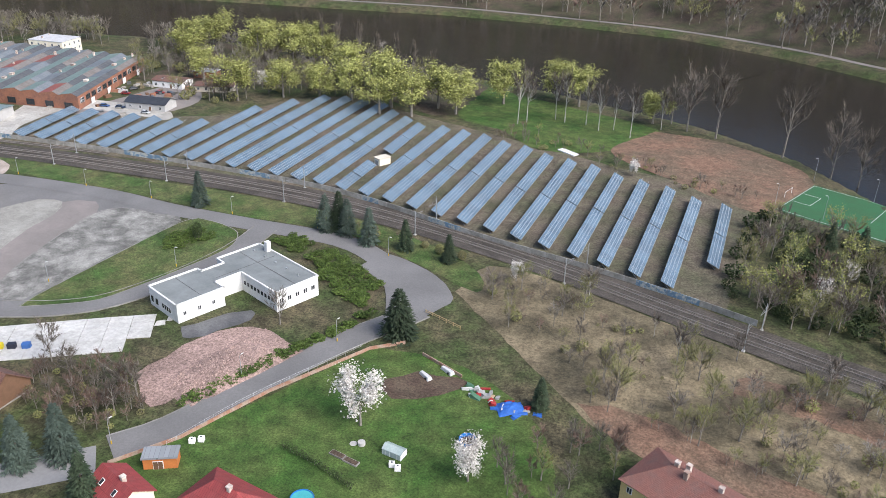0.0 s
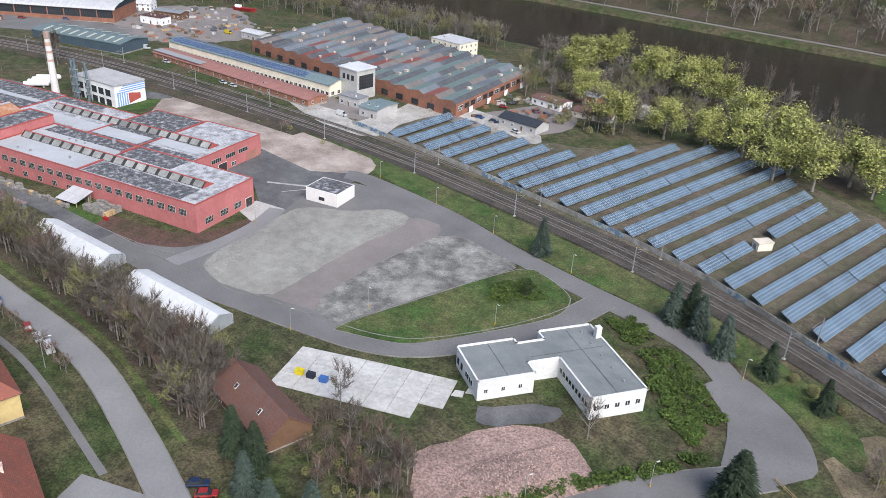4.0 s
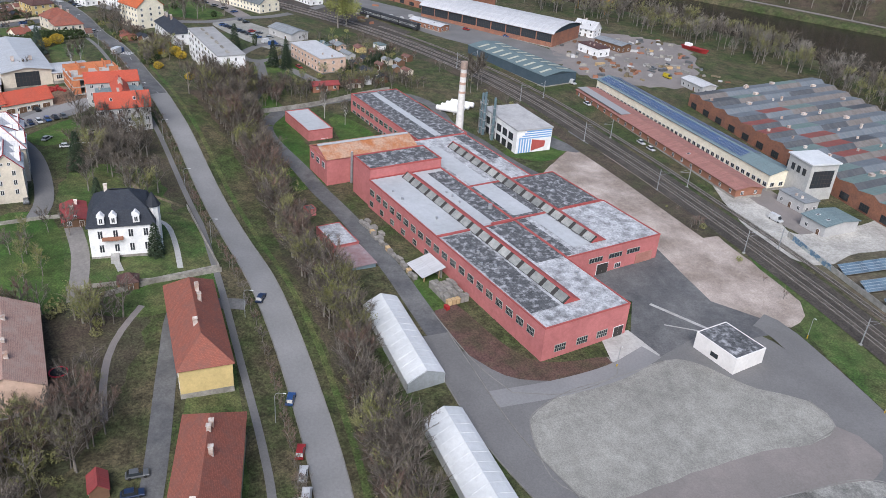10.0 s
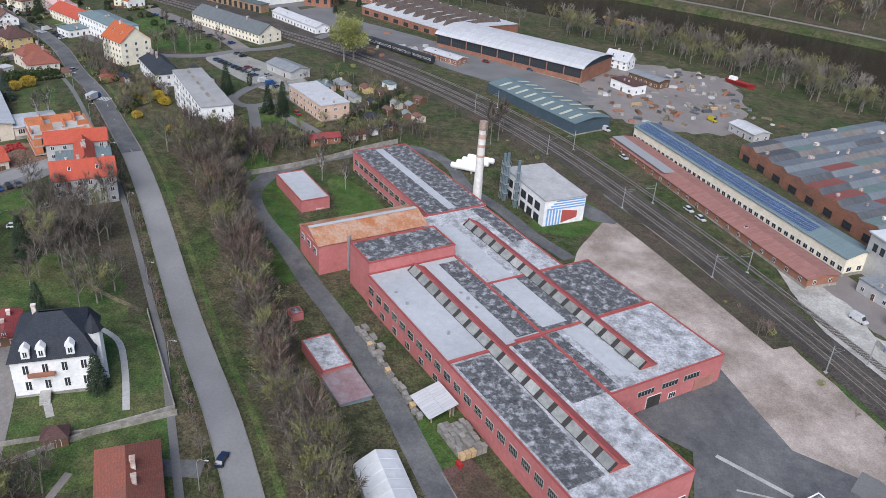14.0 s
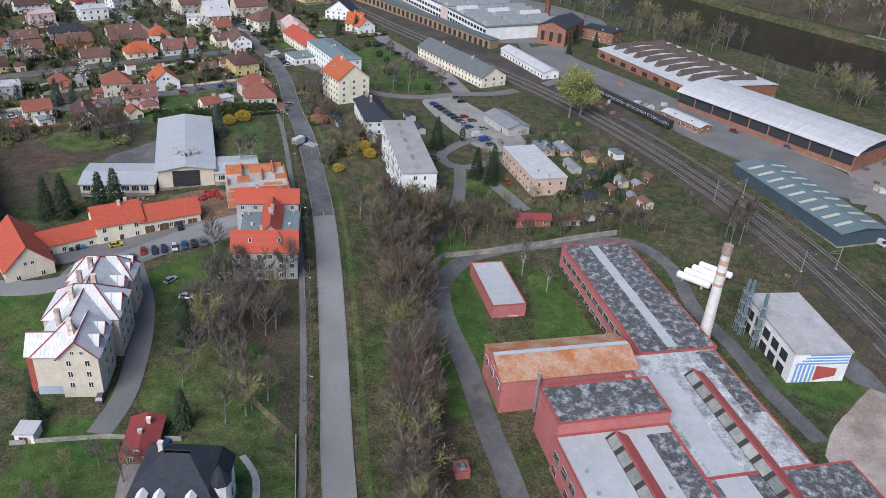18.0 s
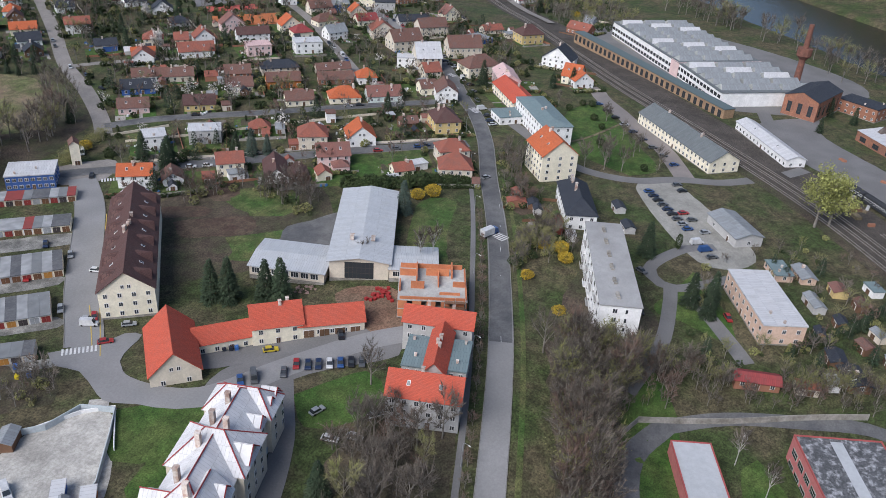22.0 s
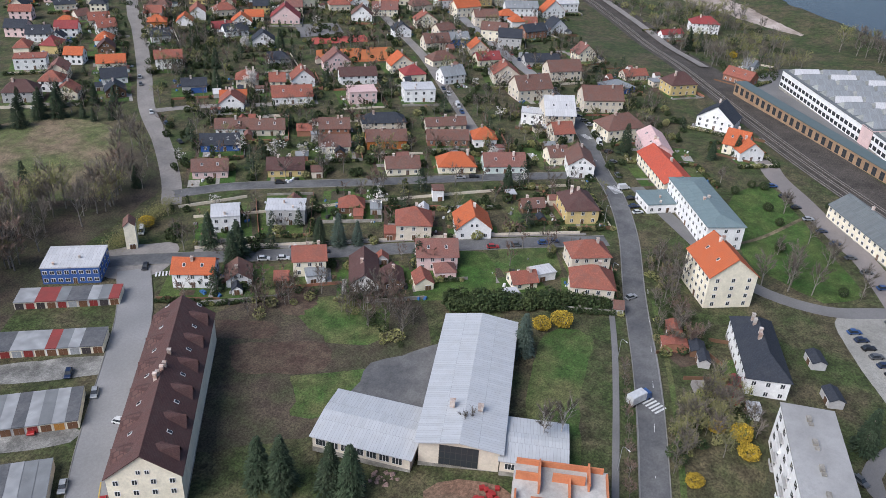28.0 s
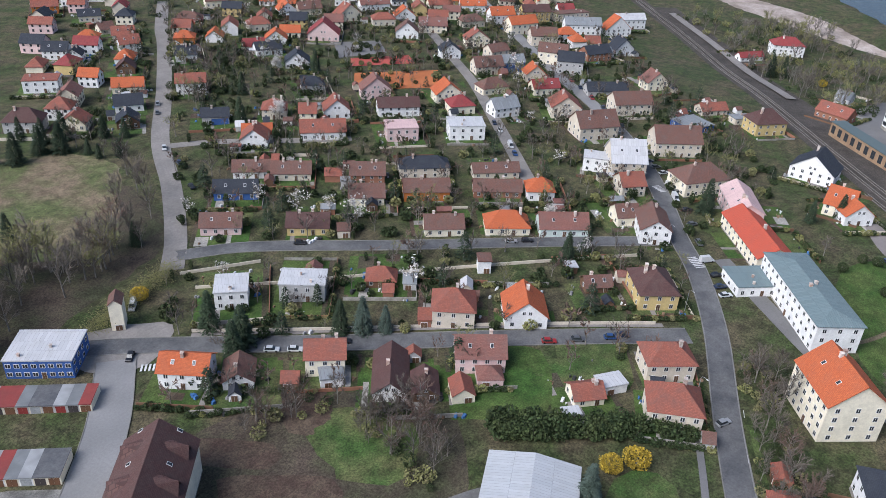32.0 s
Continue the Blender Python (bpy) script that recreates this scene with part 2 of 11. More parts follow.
GROUND = mat("rough_grass", (0.040, 0.056, 0.018), (0.078, 0.066, 0.038), 0.06, 1.6, 0.95, 0.7, grain=0.6, width=0.22, blotch=0.42)
GRASS = mat("mown_grass", (0.044, 0.083, 0.020), (0.090, 0.094, 0.038), 0.09, 2.0, 0.95, 0.5, grain=0.5, width=0.25, blotch=0.34)
LUSH = mat("lush_grass", (0.036, 0.080, 0.015), (0.068, 0.095, 0.026), 0.08, 2.2, 0.95, 0.5, grain=0.45, blotch=0.32)
DRYGRASS = mat("dry_scrub_grass", (0.185, 0.148, 0.094), (0.088, 0.074, 0.046), 0.05, 1.6, 0.95, 0.6, grain=0.45, width=0.2, blotch=0.25)
LITTER = mat("leaf_litter", (0.08, 0.06, 0.045), (0.046, 0.048, 0.025), 0.07, 1.8, 0.95, 0.7, grain=0.55, width=0.25, blotch=0.3)
CLAY = mat("reddish_bare_soil", (0.175, 0.105, 0.072), (0.125, 0.09, 0.062), 0.06, 1.4, 0.95, 0.5, grain=0.4, width=0.2, blotch=0.25)
SOLARSOIL = mat("dry_bare_ground", (0.122, 0.098, 0.074), (0.082, 0.080, 0.048), 0.07, 1.6, 0.95, 0.5, grain=0.5, blotch=0.3)
SOIL = mat("dug_garden_soil", (0.066, 0.042, 0.032), (0.09, 0.067, 0.047), 0.2, 1.8, 0.95, 0.6, grain=0.45, blotch=0.2)
GRAVEL = mat("weathered_gravel", (0.295, 0.285, 0.257), (0.215, 0.208, 0.187), 0.05, 2.6, 0.95, 0.4, grain=0.24, width=0.3, blotch=0.13)
TRACK = mat("compacted_track", (0.225, 0.198, 0.186), (0.185, 0.167, 0.157), 0.06, 2.2, 0.95, 0.3, grain=0.1, blotch=0.05)
GRAVELB = mat("tarred_gravel", (0.265, 0.258, 0.238), (0.125, 0.121, 0.112), 0.16, 2.4, 0.95, 0.4, grain=0.3, width=0.22, blotch=0.2)
RUBBLE = mat("pinkish_rubble", (0.31, 0.215, 0.187), (0.215, 0.15, 0.13), 0.09, 1.8, 0.95, 1.0, grain=0.5, blotch=0.15)
PALEDIRT = mat("pale_bare_dirt", (0.42, 0.355, 0.315), (0.24, 0.195, 0.165), 0.06, 2.0, 0.95, 0.4, grain=0.2, width=0.25, blotch=0.12)
ASPHALT = mat("worn_asphalt", (0.172, 0.167, 0.165), (0.136, 0.132, 0.130), 0.07, 2.0, 0.9, 0.15, grain=0.1, blotch=0.08)
ROADGREY = mat("pale_worn_road", (0.238, 0.234, 0.234), (0.192, 0.190, 0.190), 0.07, 1.6, 0.9, 0.15, grain=0.08, blotch=0.06)
DARKASPHALT = mat("dark_patched_asphalt", (0.085, 0.086, 0.09), (0.138, 0.136, 0.136), 0.09, 1.8, 0.9, 0.2, grain=0.16, blotch=0.14)
PAVING = mat("pavement", (0.24, 0.22, 0.205), (0.195, 0.18, 0.165), 0.12, 1.0, 0.9, 0.2, grain=0.14)
PALECONC = mat("dusty_pale_concrete", (0.44, 0.42, 0.385), (0.29, 0.275, 0.25), 0.08, 1.2, 0.95, 0.2, grain=0.2, width=0.3, blotch=0.15)
KERB = mat("kerb_stone", (0.24, 0.23, 0.215), (0.16, 0.155, 0.14), 0.3, 2, 0.9, 0.2)
CONCRETE = mat("concrete", (0.42, 0.41, 0.39), (0.33, 0.32, 0.30), 0.12, 0.9, 0.9, 0.2, grain=0.13)
OLDCONC = mat("old_concrete_wall", (0.33, 0.31, 0.28), (0.20, 0.185, 0.16), 0.25, 1.1, 0.95, 0.3, grain=0.2)
BALLAST = mat("railway_ballast", (0.078, 0.067, 0.058), (0.050, 0.043, 0.037), 0.08, 1.8, 0.95, 0.9, grain=0.5, blotch=0.15)
SLEEPER = mat("sleeper", (0.125, 0.112, 0.098), (0.085, 0.076, 0.066), 0.4, 2, 0.9, 0.3, island=0.25)
RAIL = mat("rail_steel", (0.34, 0.30, 0.28), (0.27, 0.235, 0.21), 0.5, 3, 0.4, 0.1, metal=0.3)
PLASTERED = {}
for nm, c in {"white": (0.80, 0.79, 0.78), "cream": (0.80, 0.73, 0.58), "yellow": (0.58, 0.44, 0.20), "beige": (0.63, 0.56, 0.46), "grey": (0.45, 0.44, 0.43), "pink": (0.68, 0.50, 0.48),
              "orange": (0.50, 0.17, 0.05), "mint": (0.62, 0.70, 0.66), "blue": (0.05, 0.12, 0.34), "brick": (0.30, 0.14, 0.09), "timber": (0.16, 0.09, 0.055), "red": (0.36, 0.09, 0.07), "peach": (0.62, 0.44, 0.34)}.items():
    PLASTERED[nm] = mat(nm + "_render", c, tuple(0.86 * v for v in c), 0.3, 1.5, 0.9, 0.12, grain=0.08)
ROOFS = {
    "orange": tiled("orange_tile", (0.52, 0.135, 0.052), (0.42, 0.10, 0.04), stained=0.2),
    "red": tiled("red_tile", (0.33, 0.112, 0.076), (0.24, 0.082, 0.058), stained=0.6, stain=(0.13, 0.085, 0.075)),
    "brown": tiled("weathered_brown_tile", (0.19, 0.096, 0.074), (0.14, 0.072, 0.058), stained=0.55),
    "darkbrown": tiled("dark_brown_tile", (0.115, 0.058, 0.052), (0.085, 0.045, 0.041), stained=0.25),
    "mauve": tiled("faded_red_tile", (0.255, 0.115, 0.092), (0.20, 0.088, 0.072), stained=0.5),
    "maroon": tiled("maroon_sheet", (0.27, 0.05, 0.05), (0.22, 0.045, 0.045), w=0.5, h=2.0, stained=0.2),
    "dark": tiled("slate", (0.040, 0.046, 0.060), (0.028, 0.033, 0.044), stained=0.2, stain=(0.1, 0.1, 0.1)),
    "grey": tiled("grey_sheet", (0.24, 0.255, 0.27), (0.19, 0.205, 0.215), w=0.9, h=4.0, stained=0.35, stain=(0.17, 0.16, 0.15)),
    "white": tiled("pale_sheet", (0.50, 0.50, 0.51), (0.43, 0.43, 0.445), w=1.0, h=4.0, stained=0.35, stain=(0.32, 0.30, 0.28)),
    "pink": tiled("pink_sheet", (0.60, 0.42, 0.40), (0.55, 0.38, 0.37), w=1.0, h=4.0, stained=0.2),
    "slategrey": tiled("dull_grey_sheet", (0.135, 0.15, 0.155), (0.11, 0.122, 0.127), w=0.8, h=4.0, stained=0.35, stain=(0.2, 0.2, 0.2)),
    "salmon": tiled("faded_rusty_sheet", (0.33, 0.16, 0.135), (0.27, 0.125, 0.105), w=0.9, h=4.0, stained=0.5, stain=(0.2, 0.12, 0.1)),
    "teal": tiled("grey_green_sheet", (0.165, 0.22, 0.23), (0.14, 0.19, 0.20), w=0.7, h=4.0, stained=0.25, stain=(0.16, 0.17, 0.17)),
    "terracotta": tiled("streaked_terracotta", (0.42, 0.27, 0.22), (0.35, 0.215, 0.175), stained=0.6, stain=(0.40, 0.34, 0.29)),
    "bright": tiled("bright_orange_tile", (0.52, 0.10, 0.058), (0.45, 0.085, 0.05), stained=0.2),
}
GLASS = bpy.data.materials.new("window_glass")
GLASS.use_nodes = True
gp = GLASS.node_tree.nodes["Principled BSDF"]
gp.inputs["Base Color"].default_value, gp.inputs["Roughness"].default_value = (0.035, 0.04, 0.046, 1), 0.06
FRAME = mat("white_window_frame", (0.76, 0.75, 0.74), None, 1, 3, 0.6, 0.05)
DARKFRAME = mat("dark_frame", (0.05, 0.045, 0.042), None, 1, 3, 0.6, 0.05)
METAL = mat("galvanised_steel", (0.42, 0.43, 0.44), (0.34, 0.35, 0.36), 0.5, 3, 0.5, 0.1, metal=0.5)
DOOR = mat("door_paint", (0.13, 0.075, 0.045), None, 1, 3, 0.7, 0.1, tint=0.3)
CHIMNEY = mat("chimney_plaster", (0.60, 0.55, 0.50), (0.36, 0.24, 0.19), 0.6, 2.5, 0.9, 0.3, tint=0.3)
RUSTROOF = mat("rusty_sheet", (0.36, 0.135, 0.055), (0.42, 0.27, 0.19), 0.18, 1.5, 0.8, 0.3, grain=0.2, width=0.2)

# ---- ground sheet ----
xs = np.concatenate([[-4500, -3000, -2200, -1700, -1400, -1250], np.arange(-1150, 161, 5), [200, 260, 340, 500, 800, 1400, 2400, 4000]])
ys = np.concatenate([[-4500, -3000, -2000, -1300, -900, -700, -600], np.arange(-520, 661, 5), [720, 800, 900, 1050, 1300, 1800, 2800, 4200]])
gx, gy = np.meshgrid(xs, ys)
gz = heights(gx, gy)
nx, ny = len(xs), len(ys)
idx = np.arange(nx * ny).reshape(ny, nx)
me = bpy.data.meshes.new("ground")
me.from_pydata(np.stack([gx, gy, gz], -1).reshape(-1, 3).tolist(), [], np.stack([idx[:-1, :-1], idx[:-1, 1:], idx[1:, 1:], idx[1:, :-1]], -1).reshape(-1, 4).tolist())
me.materials.append(GROUND)
me.polygons.foreach_set("use_smooth", [True] * len(me.polygons))
tagged(new("ground", me), "rough spring grass ground with brown and green patches", "ground", kind="structure")

WATER = bpy.data.materials.new("river_water")
WATER.use_nodes = True
n, l = WATER.node_tree.nodes, WATER.node_tree.links
p = n["Principled BSDF"]
p.inputs["Base Color"].default_value, p.inputs["Roughness"].default_value = (0.020, 0.017, 0.014, 1), 0.17
p.inputs["Specular IOR Level"].default_value = 0.3
geo, nz1, bp = n.new("ShaderNodeNewGeometry"), n.new("ShaderNodeTexNoise"), n.new("ShaderNodeBump")
nz1.inputs["Scale"].default_value, nz1.inputs["Detail"].default_value = 0.35, 5
bp.inputs["Strength"].default_value, bp.inputs["Distance"].default_value = 0.35, 0.35
l.new(geo.outputs["Position"], nz1.inputs["Vector"]), l.new(nz1.outputs["Fac"], bp.inputs["Height"]), l.new(bp.outputs["Normal"], p.inputs["Normal"])
b = Build()
water_line = spline([((a[0] + c[0]) / 2, (a[1] + c[1]) / 2) for a, c in zip([NEAR_BANK[i] for i in (0, 1, 3, 5, 7, 9, 11, 13, 15, 18)], [FAR_BANK[i] for i in (0, 1, 3, 5, 7, 9, 10, 12, 14, 16)])], 20)
wx, wy = np.array([q.x for q in water_line]), np.array([q.y for q in water_line])
to_near, to_far = np.abs(side_distance(wx, wy, NEAR_BANK)) + 9, np.abs(side_distance(wx, wy, FAR_BANK)) + 9
for k, (q, r, s, t) in enumerate(zip(water_line, water_line[1:], sides(water_line), sides(water_line)[1:])):
    b.face([(*(q - s * to_far[k]).xy, WATER_Z), (*(r - t * to_far[k + 1]).xy, WATER_Z), (*(r + t * to_near[k + 1]).xy, WATER_Z), (*(q + s * to_near[k]).xy, WATER_Z)])
tagged(part("water", b, WATER), "dark brown river with fine ripples", "river", kind="structure")


# ---- draped patches and roads ----
def patch(name, points, material, lift=0.06, label="", cell=6.0, rag=0.8, smooth=True, kind="structure", category="ground"):
    """A piece of ground cover, draped over the terrain, with a slightly uneven rim."""
    pts = spline(list(points) + [points[0]], 4)[:-1] if smooth else [Vector((x, y, 0)) for x, y in points]
    bm = bmesh.new()
    vs = [bm.verts.new((q.x + rag * noise.noise((q.x * 0.21, q.y * 0.21, 3)), q.y + rag * noise.noise((q.x * 0.21, q.y * 0.21, 9)), 0)) for q in pts]
    bm.faces.new(vs)
    lo_x, hi_x = min(v.co.x for v in vs), max(v.co.x for v in vs)
    lo_y, hi_y = min(v.co.y for v in vs), max(v.co.y for v in vs)
    for lo, hi, no in ((lo_x, hi_x, Vector((1, 0, 0))), (lo_y, hi_y, Vector((0, 1, 0)))):
        for k in range(1, int((hi - lo) / cell) + 1):
            bmesh.ops.bisect_plane(bm, geom=bm.verts[:] + bm.edges[:] + bm.faces[:], plane_co=no * (lo + k * cell), plane_no=no)
    bmesh.ops.triangulate(bm, faces=bm.faces)
    z = heights([v.co.x for v in bm.verts], [v.co.y for v in bm.verts])
    for v, h in zip(bm.verts, z):
        v.co.z = h + lift
    bm.normal_update()
    for f in bm.faces:
        if f.normal.z < 0:
            f.normal_flip()
        f.smooth = True
    m = bpy.data.meshes.new(name)
    bm.to_mesh(m)
    bm.free()
    m.materials.append(material)
    return tagged(new(name, m), label, category, kind=kind)


def ribbon(name, points, width, material, lift=0.12, label="", kerbs=False, category="road", across=4, step_m=4.0):
    """A road or path along a smooth line; kerbs stand 0.12 m proud as parts of it."""
    line = spline(points, step_m)
    sd = sides(line)
    n = len(line)
    off = np.linspace(-width / 2, width / 2, across + 1)
    x = np.array([[q.x + s.x * o for o in off] for q, s in zip(line, sd)])
    y = np.array([[q.y + s.y * o for o in off] for q, s in zip(line, sd)])
    z = heights(x, y) + lift
    i = np.arange(n * (across + 1)).reshape(n, across + 1)
    m = bpy.data.meshes.new(name)
    m.from_pydata(np.stack([x, y, z], -1).reshape(-1, 3).tolist(), [], np.stack([i[:-1, :-1], i[1:, :-1], i[1:, 1:], i[:-1, 1:]], -1).reshape(-1, 4)[:, ::-1].tolist())
    m.materials.append(material)
    m.polygons.foreach_set("use_smooth", [True] * len(m.polygons))
    ob = tagged(new(name, m), label, category, kind="structure")
    if kerbs:
        for sg in (-1, 1):
            b = Build()
            ring = []
            for k, (q, s) in enumerate(zip(line, sd)):
                e = q + s * sg * (width / 2 + 0.02)
                o = q + s * sg * (width / 2 + 0.24)
                h = z[k, 0 if sg < 0 else -1]
                ring.append(((e.x, e.y, h - 0.1), (e.x, e.y, h + 0.12), (o.x, o.y, h + 0.12), (o.x, o.y, h - 0.2)))
            for r, t in zip(ring, ring[1:]):
                for k in range(3):
                    b.face([r[k], t[k], t[k + 1], r[k + 1]] if sg > 0 else [r[k + 1], t[k + 1], t[k], r[k]])
            part("kerb", b, KERB, ob)
    return ob

# ---- land cover ----
patch("scrub_field", [(-66, 186), (-50, 172), (-26, 150), (-8, 138), (60, 118), (150, 95), (150, 138), (44, 174), (0, 190), (-57, 206)], DRYGRASS, 0.05, "tan dry scrub field with reddish bare soil")
patch("bare_soil", [(-24, 150), (-8, 137), (30, 128), (70, 118), (60, 130), (20, 141), (-6, 150)], CLAY, 0.08, "reddish bare soil on the scrub field", rag=2)
patch("bare_soil", [(10, 168), (40, 160), (70, 150), (72, 157), (40, 169), (14, 176)], CLAY, 0.08, "reddish bare soil beside the railway", rag=2)
patch("solar_field", [(6, 205), (-10, 207), (-60, 217), (-140, 229), (-210, 233), (-284, 228), (-296, 274), (-240, 284), (-216, 300), (-205, 332), (-180, 348), (-150, 338), (-50, 308), (6, 290)], SOLARSOIL, 0.05, "dry brown ground of the solar field", cell=8)
patch("meadow", [(-128, 402), (-124, 345), (-97, 330), (-76, 312), (-50, 324), (-33, 362), (-78, 384)], LUSH, 0.06, "lush green riverside meadow")
patch("bare_field", [(-35, 362), (-48, 324), (-16, 299), (16, 284), (30, 330), (-3, 358)], CLAY, 0.07, "brown bare field by the river")
patch("wood_floor", [(-150, 84), (-195, 85), (-240, 79), (-275, 70), (-355, 52), (-425, 27), (-470, 8), (-470, 40), (-436, 62), (-402, 56), (-330, 72), (-280, 78), (-230, 88), (-180, 98), (-150, 106)], LITTER, 0.05, "brown leaf litter under bare trees", rag=1.5)
patch("wood_floor", [(-330, 40), (-365, 24), (-395, 12), (-372, -4), (-340, -2), (-318, 10), (-312, 28)], LITTER, 0.05, "leaf litter of a small park", rag=2)
patch("wood_floor", [(-180, 20), (-225, 32), (-262, 34), (-262, 10), (-215, -5), (-170, 0)], LITTER, 0.05, "overgrown slope with brown litter", rag=3)
patch("wood_floor", [(-300, 330), (-220, 350), (-185, 362), (-130, 340), (-120, 396), (-200, 424), (-300, 424), (-345, 408), (-300, 380)], LITTER, 0.05, "brown undergrowth below riverside willows", rag=2, cell=10)
patch("wood_floor", [(-430, -190), (-480, -205), (-500, -215), (-510, -260), (-470, -300), (-400, -300), (-370, -220), (-350, -160), (-390, -165)], LITTER, 0.05, "brown undergrowth of a small wood", rag=2, cell=10)
patch("waste_ground", [(-452, -240), (-478, -221), (-500, -243), (-519, -274), (-511, -298), (-480, -312), (-440, -290)], mat("pale_rough_grass", (0.088, 0.102, 0.040), (0.165, 0.125, 0.082), 0.045, 2, 0.95, 0.5, grain=0.5, width=0.18, blotch=0.3), 0.08, "rough green waste ground", rag=2)
patch("orchard_floor", [(-400, -95), (-420, -75), (-440, -62), (-470, -70), (-490, -95), (-470, -118), (-440, -130)], LITTER, 0.06, "brown unkempt orchard ground", rag=2)
patch("soil_bed", [(-436.9, -115.5), (-441, -111.6), (-452.4, -94.6), (-443, -87), (-429.6, -105)], SOIL, 0.1, "dug brown garden soil inside a low fence", rag=0.8)
patch("soil_bed", [(-424, -108), (-436, -94), (-424.6, -83), (-414, -98.5)], LITTER, 0.11, "rough brown garden soil", rag=1.2)
patch("lawn", [(-436, -92.7), (-443.4, -84.4), (-450, -76), (-440, -74.7), (-430.7, -73.6), (-425.3, -82)], GRASS, 0.1, "patchy garden grass", rag=1.2)
patch("lawn", [(-453, -94), (-462, -82), (-478, -92), (-470, -112), (-459, -110)], GRASS, 0.1, "patchy garden grass", rag=2)
patch("soil_bed", [(-466, -126), (-474, -118), (-464, -107), (-457, -114)], SOIL, 0.1, "dug brown garden soil", rag=0.6)
patch("lawn", [(-484, -85), (-500, -68), (-522, -82), (-508, -98)], LUSH, 0.09, "green garden lawn")
patch("lawn", [(-512, -68), (-522, -55), (-542, -68), (-532, -82)], GRASS, 0.09, "green garden lawn")
patch("lawn", [(-560, 20), (-573, 30), (-590, 21), (-620, 1), (-642, -14), (-632, -24), (-611, -24), (-590, -14), (-572, -6)], LUSH, 0.08, "wide green lawn with worn paths")
patch("lawn", [(-436, 8), (-470, -4), (-505, 5), (-480, 22), (-450, 24), (-428, 34)], GROUND, 0.08, "rough bank grass with shrubs")
patch("lawn", [(-440, -10), (-470, -24), (-496, -32), (-490, -44), (-455, -32), (-438, -22)], GRASS, 0.09, "green lawn beside the road")
patch("lawn", [(-376, -25), (-392, -13), (-386, -3), (-374, -6), (-367, -16)], LUSH, 0.09, "round green lawn with parked cars")
patch("lawn", [(-332, -40), (-352, -42), (-368, -38), (-362, -33), (-340, -30), (-328, -32)], LUSH, 0.09, "green lawn beside the apartment house")
patch("park_grass", [(-318, 34), (-345, 24), (-352, 6), (-335, -4), (-318, 8)], GRASS, 0.08, "patchy green park grass", rag=3)
patch("garden", [(-74, 152), (-88, 122), (-104, 84), (-60, 84), (-20, 100), (-26, 134), (-50, 152)], LUSH, 0.06, "green allotment garden lawn")
patch("garden_soil", [(-60, 146), (-66, 140), (-62, 134), (-52, 140), (-48, 147)], SOIL, 0.1, "bare brown garden soil", rag=1.5)
patch("villa_lawn", [(-266, 52), (-290, 46), (-312, 40), (-318, 20), (-300, 2), (-272, 8), (-258, 30)], GRASS, 0.06, "green lawn round a white villa")
patch("strip_lawn", [(-178, 63), (-215, 60), (-262, 53), (-262, 48), (-215, 47), (-178, 48)], GRASS, 0.06, "green garden strip beside houses")
patch("rail_verge", [(-290, 209), (-240, 203), (-204, 205), (-173, 204), (-145, 204), (-110, 206), (-85, 198), (-60, 188), (-68, 203), (-105, 216), (-161, 219), (-222, 216), (-285, 213)], GRASS, 0.07, "grass verge beside the railway", rag=0.5)
patch("factory_lawn", [(-338, 70), (-352, 65), (-410, 52), (-432, 55), (-418, 66), (-380, 74), (-350, 84)], LUSH, 0.08, "green lawn beside the works road")
patch("factory_lawn", [(-362, 88), (-378, 88), (-408, 84), (-408, 92), (-372, 106)], LUSH, 0.08, "green lawn between red buildings")
patch("factory_lawn", [(-372, 148), (-365, 165), (-378, 178), (-392, 178), (-384, 160)], LUSH, 0.09, "green lawn before the mural building")
patch("factory_bed", [(-228, 119), (-240, 113), (-262, 106), (-268, 111), (-241, 126), (-240, 146), (-233, 146), (-227, 132)], mat("reddish_moss_bed", (0.105, 0.058, 0.05), (0.07, 0.055, 0.035), 0.12, 2, 0.95, 0.5, grain=0.4, blotch=0.2), 0.09, "brown mossy bed at the factory corner", rag=0.3)
patch("factory_lawn", [(-262, 103), (-276, 102), (-285, 107), (-268, 113)], LUSH, 0.1, "green strip at the factory wall")
patch("hall_grass", [(-168, 124), (-182, 117), (-186, 102), (-160, 98), (-150, 110), (-158, 122)], GROUND, 0.07, "patchy grass round the storage halls")
patch("yard_base", [(-251, 106), (-213, 116), (-190, 123), (-172, 131), (-165, 150), (-164, 190), (-185, 196), (-215, 197), (-245, 190), (-250, 165), (-236, 150), (-233, 122)], ASPHALT, 0.10, "worn asphalt yard round the gravel plots", rag=0.3)
patch("dirt_track", [(-193.5, 126.5), (-194, 133), (-203, 163), (-205, 180), (-210, 189), (-200, 194), (-193.5, 187), (-192, 171), (-188, 150), (-183, 137), (-179.5, 133)], TRACK, 0.135, "pinkish compacted track between gravel plots", rag=0.8)
patch("gravel_plot", [(-216, 120), (-222, 123.5), (-228, 133), (-232, 146), (-237, 160), (-236, 167), (-224, 178), (-219, 188), (-210, 189), (-205, 180), (-203, 163), (-194, 133), (-194, 127), (-201, 120.5)], GRAVEL, 0.14, "weathered grey gravel plot")
patch("gravel_plot", [(-179.5, 133.7), (-183, 137), (-188, 150), (-192, 171), (-193.7, 186), (-188, 193.5), (-176, 194), (-164, 193), (-168, 160), (-170, 138), (-172, 132.5)], GRAVELB, 0.14, "blotched dark gravel plot")
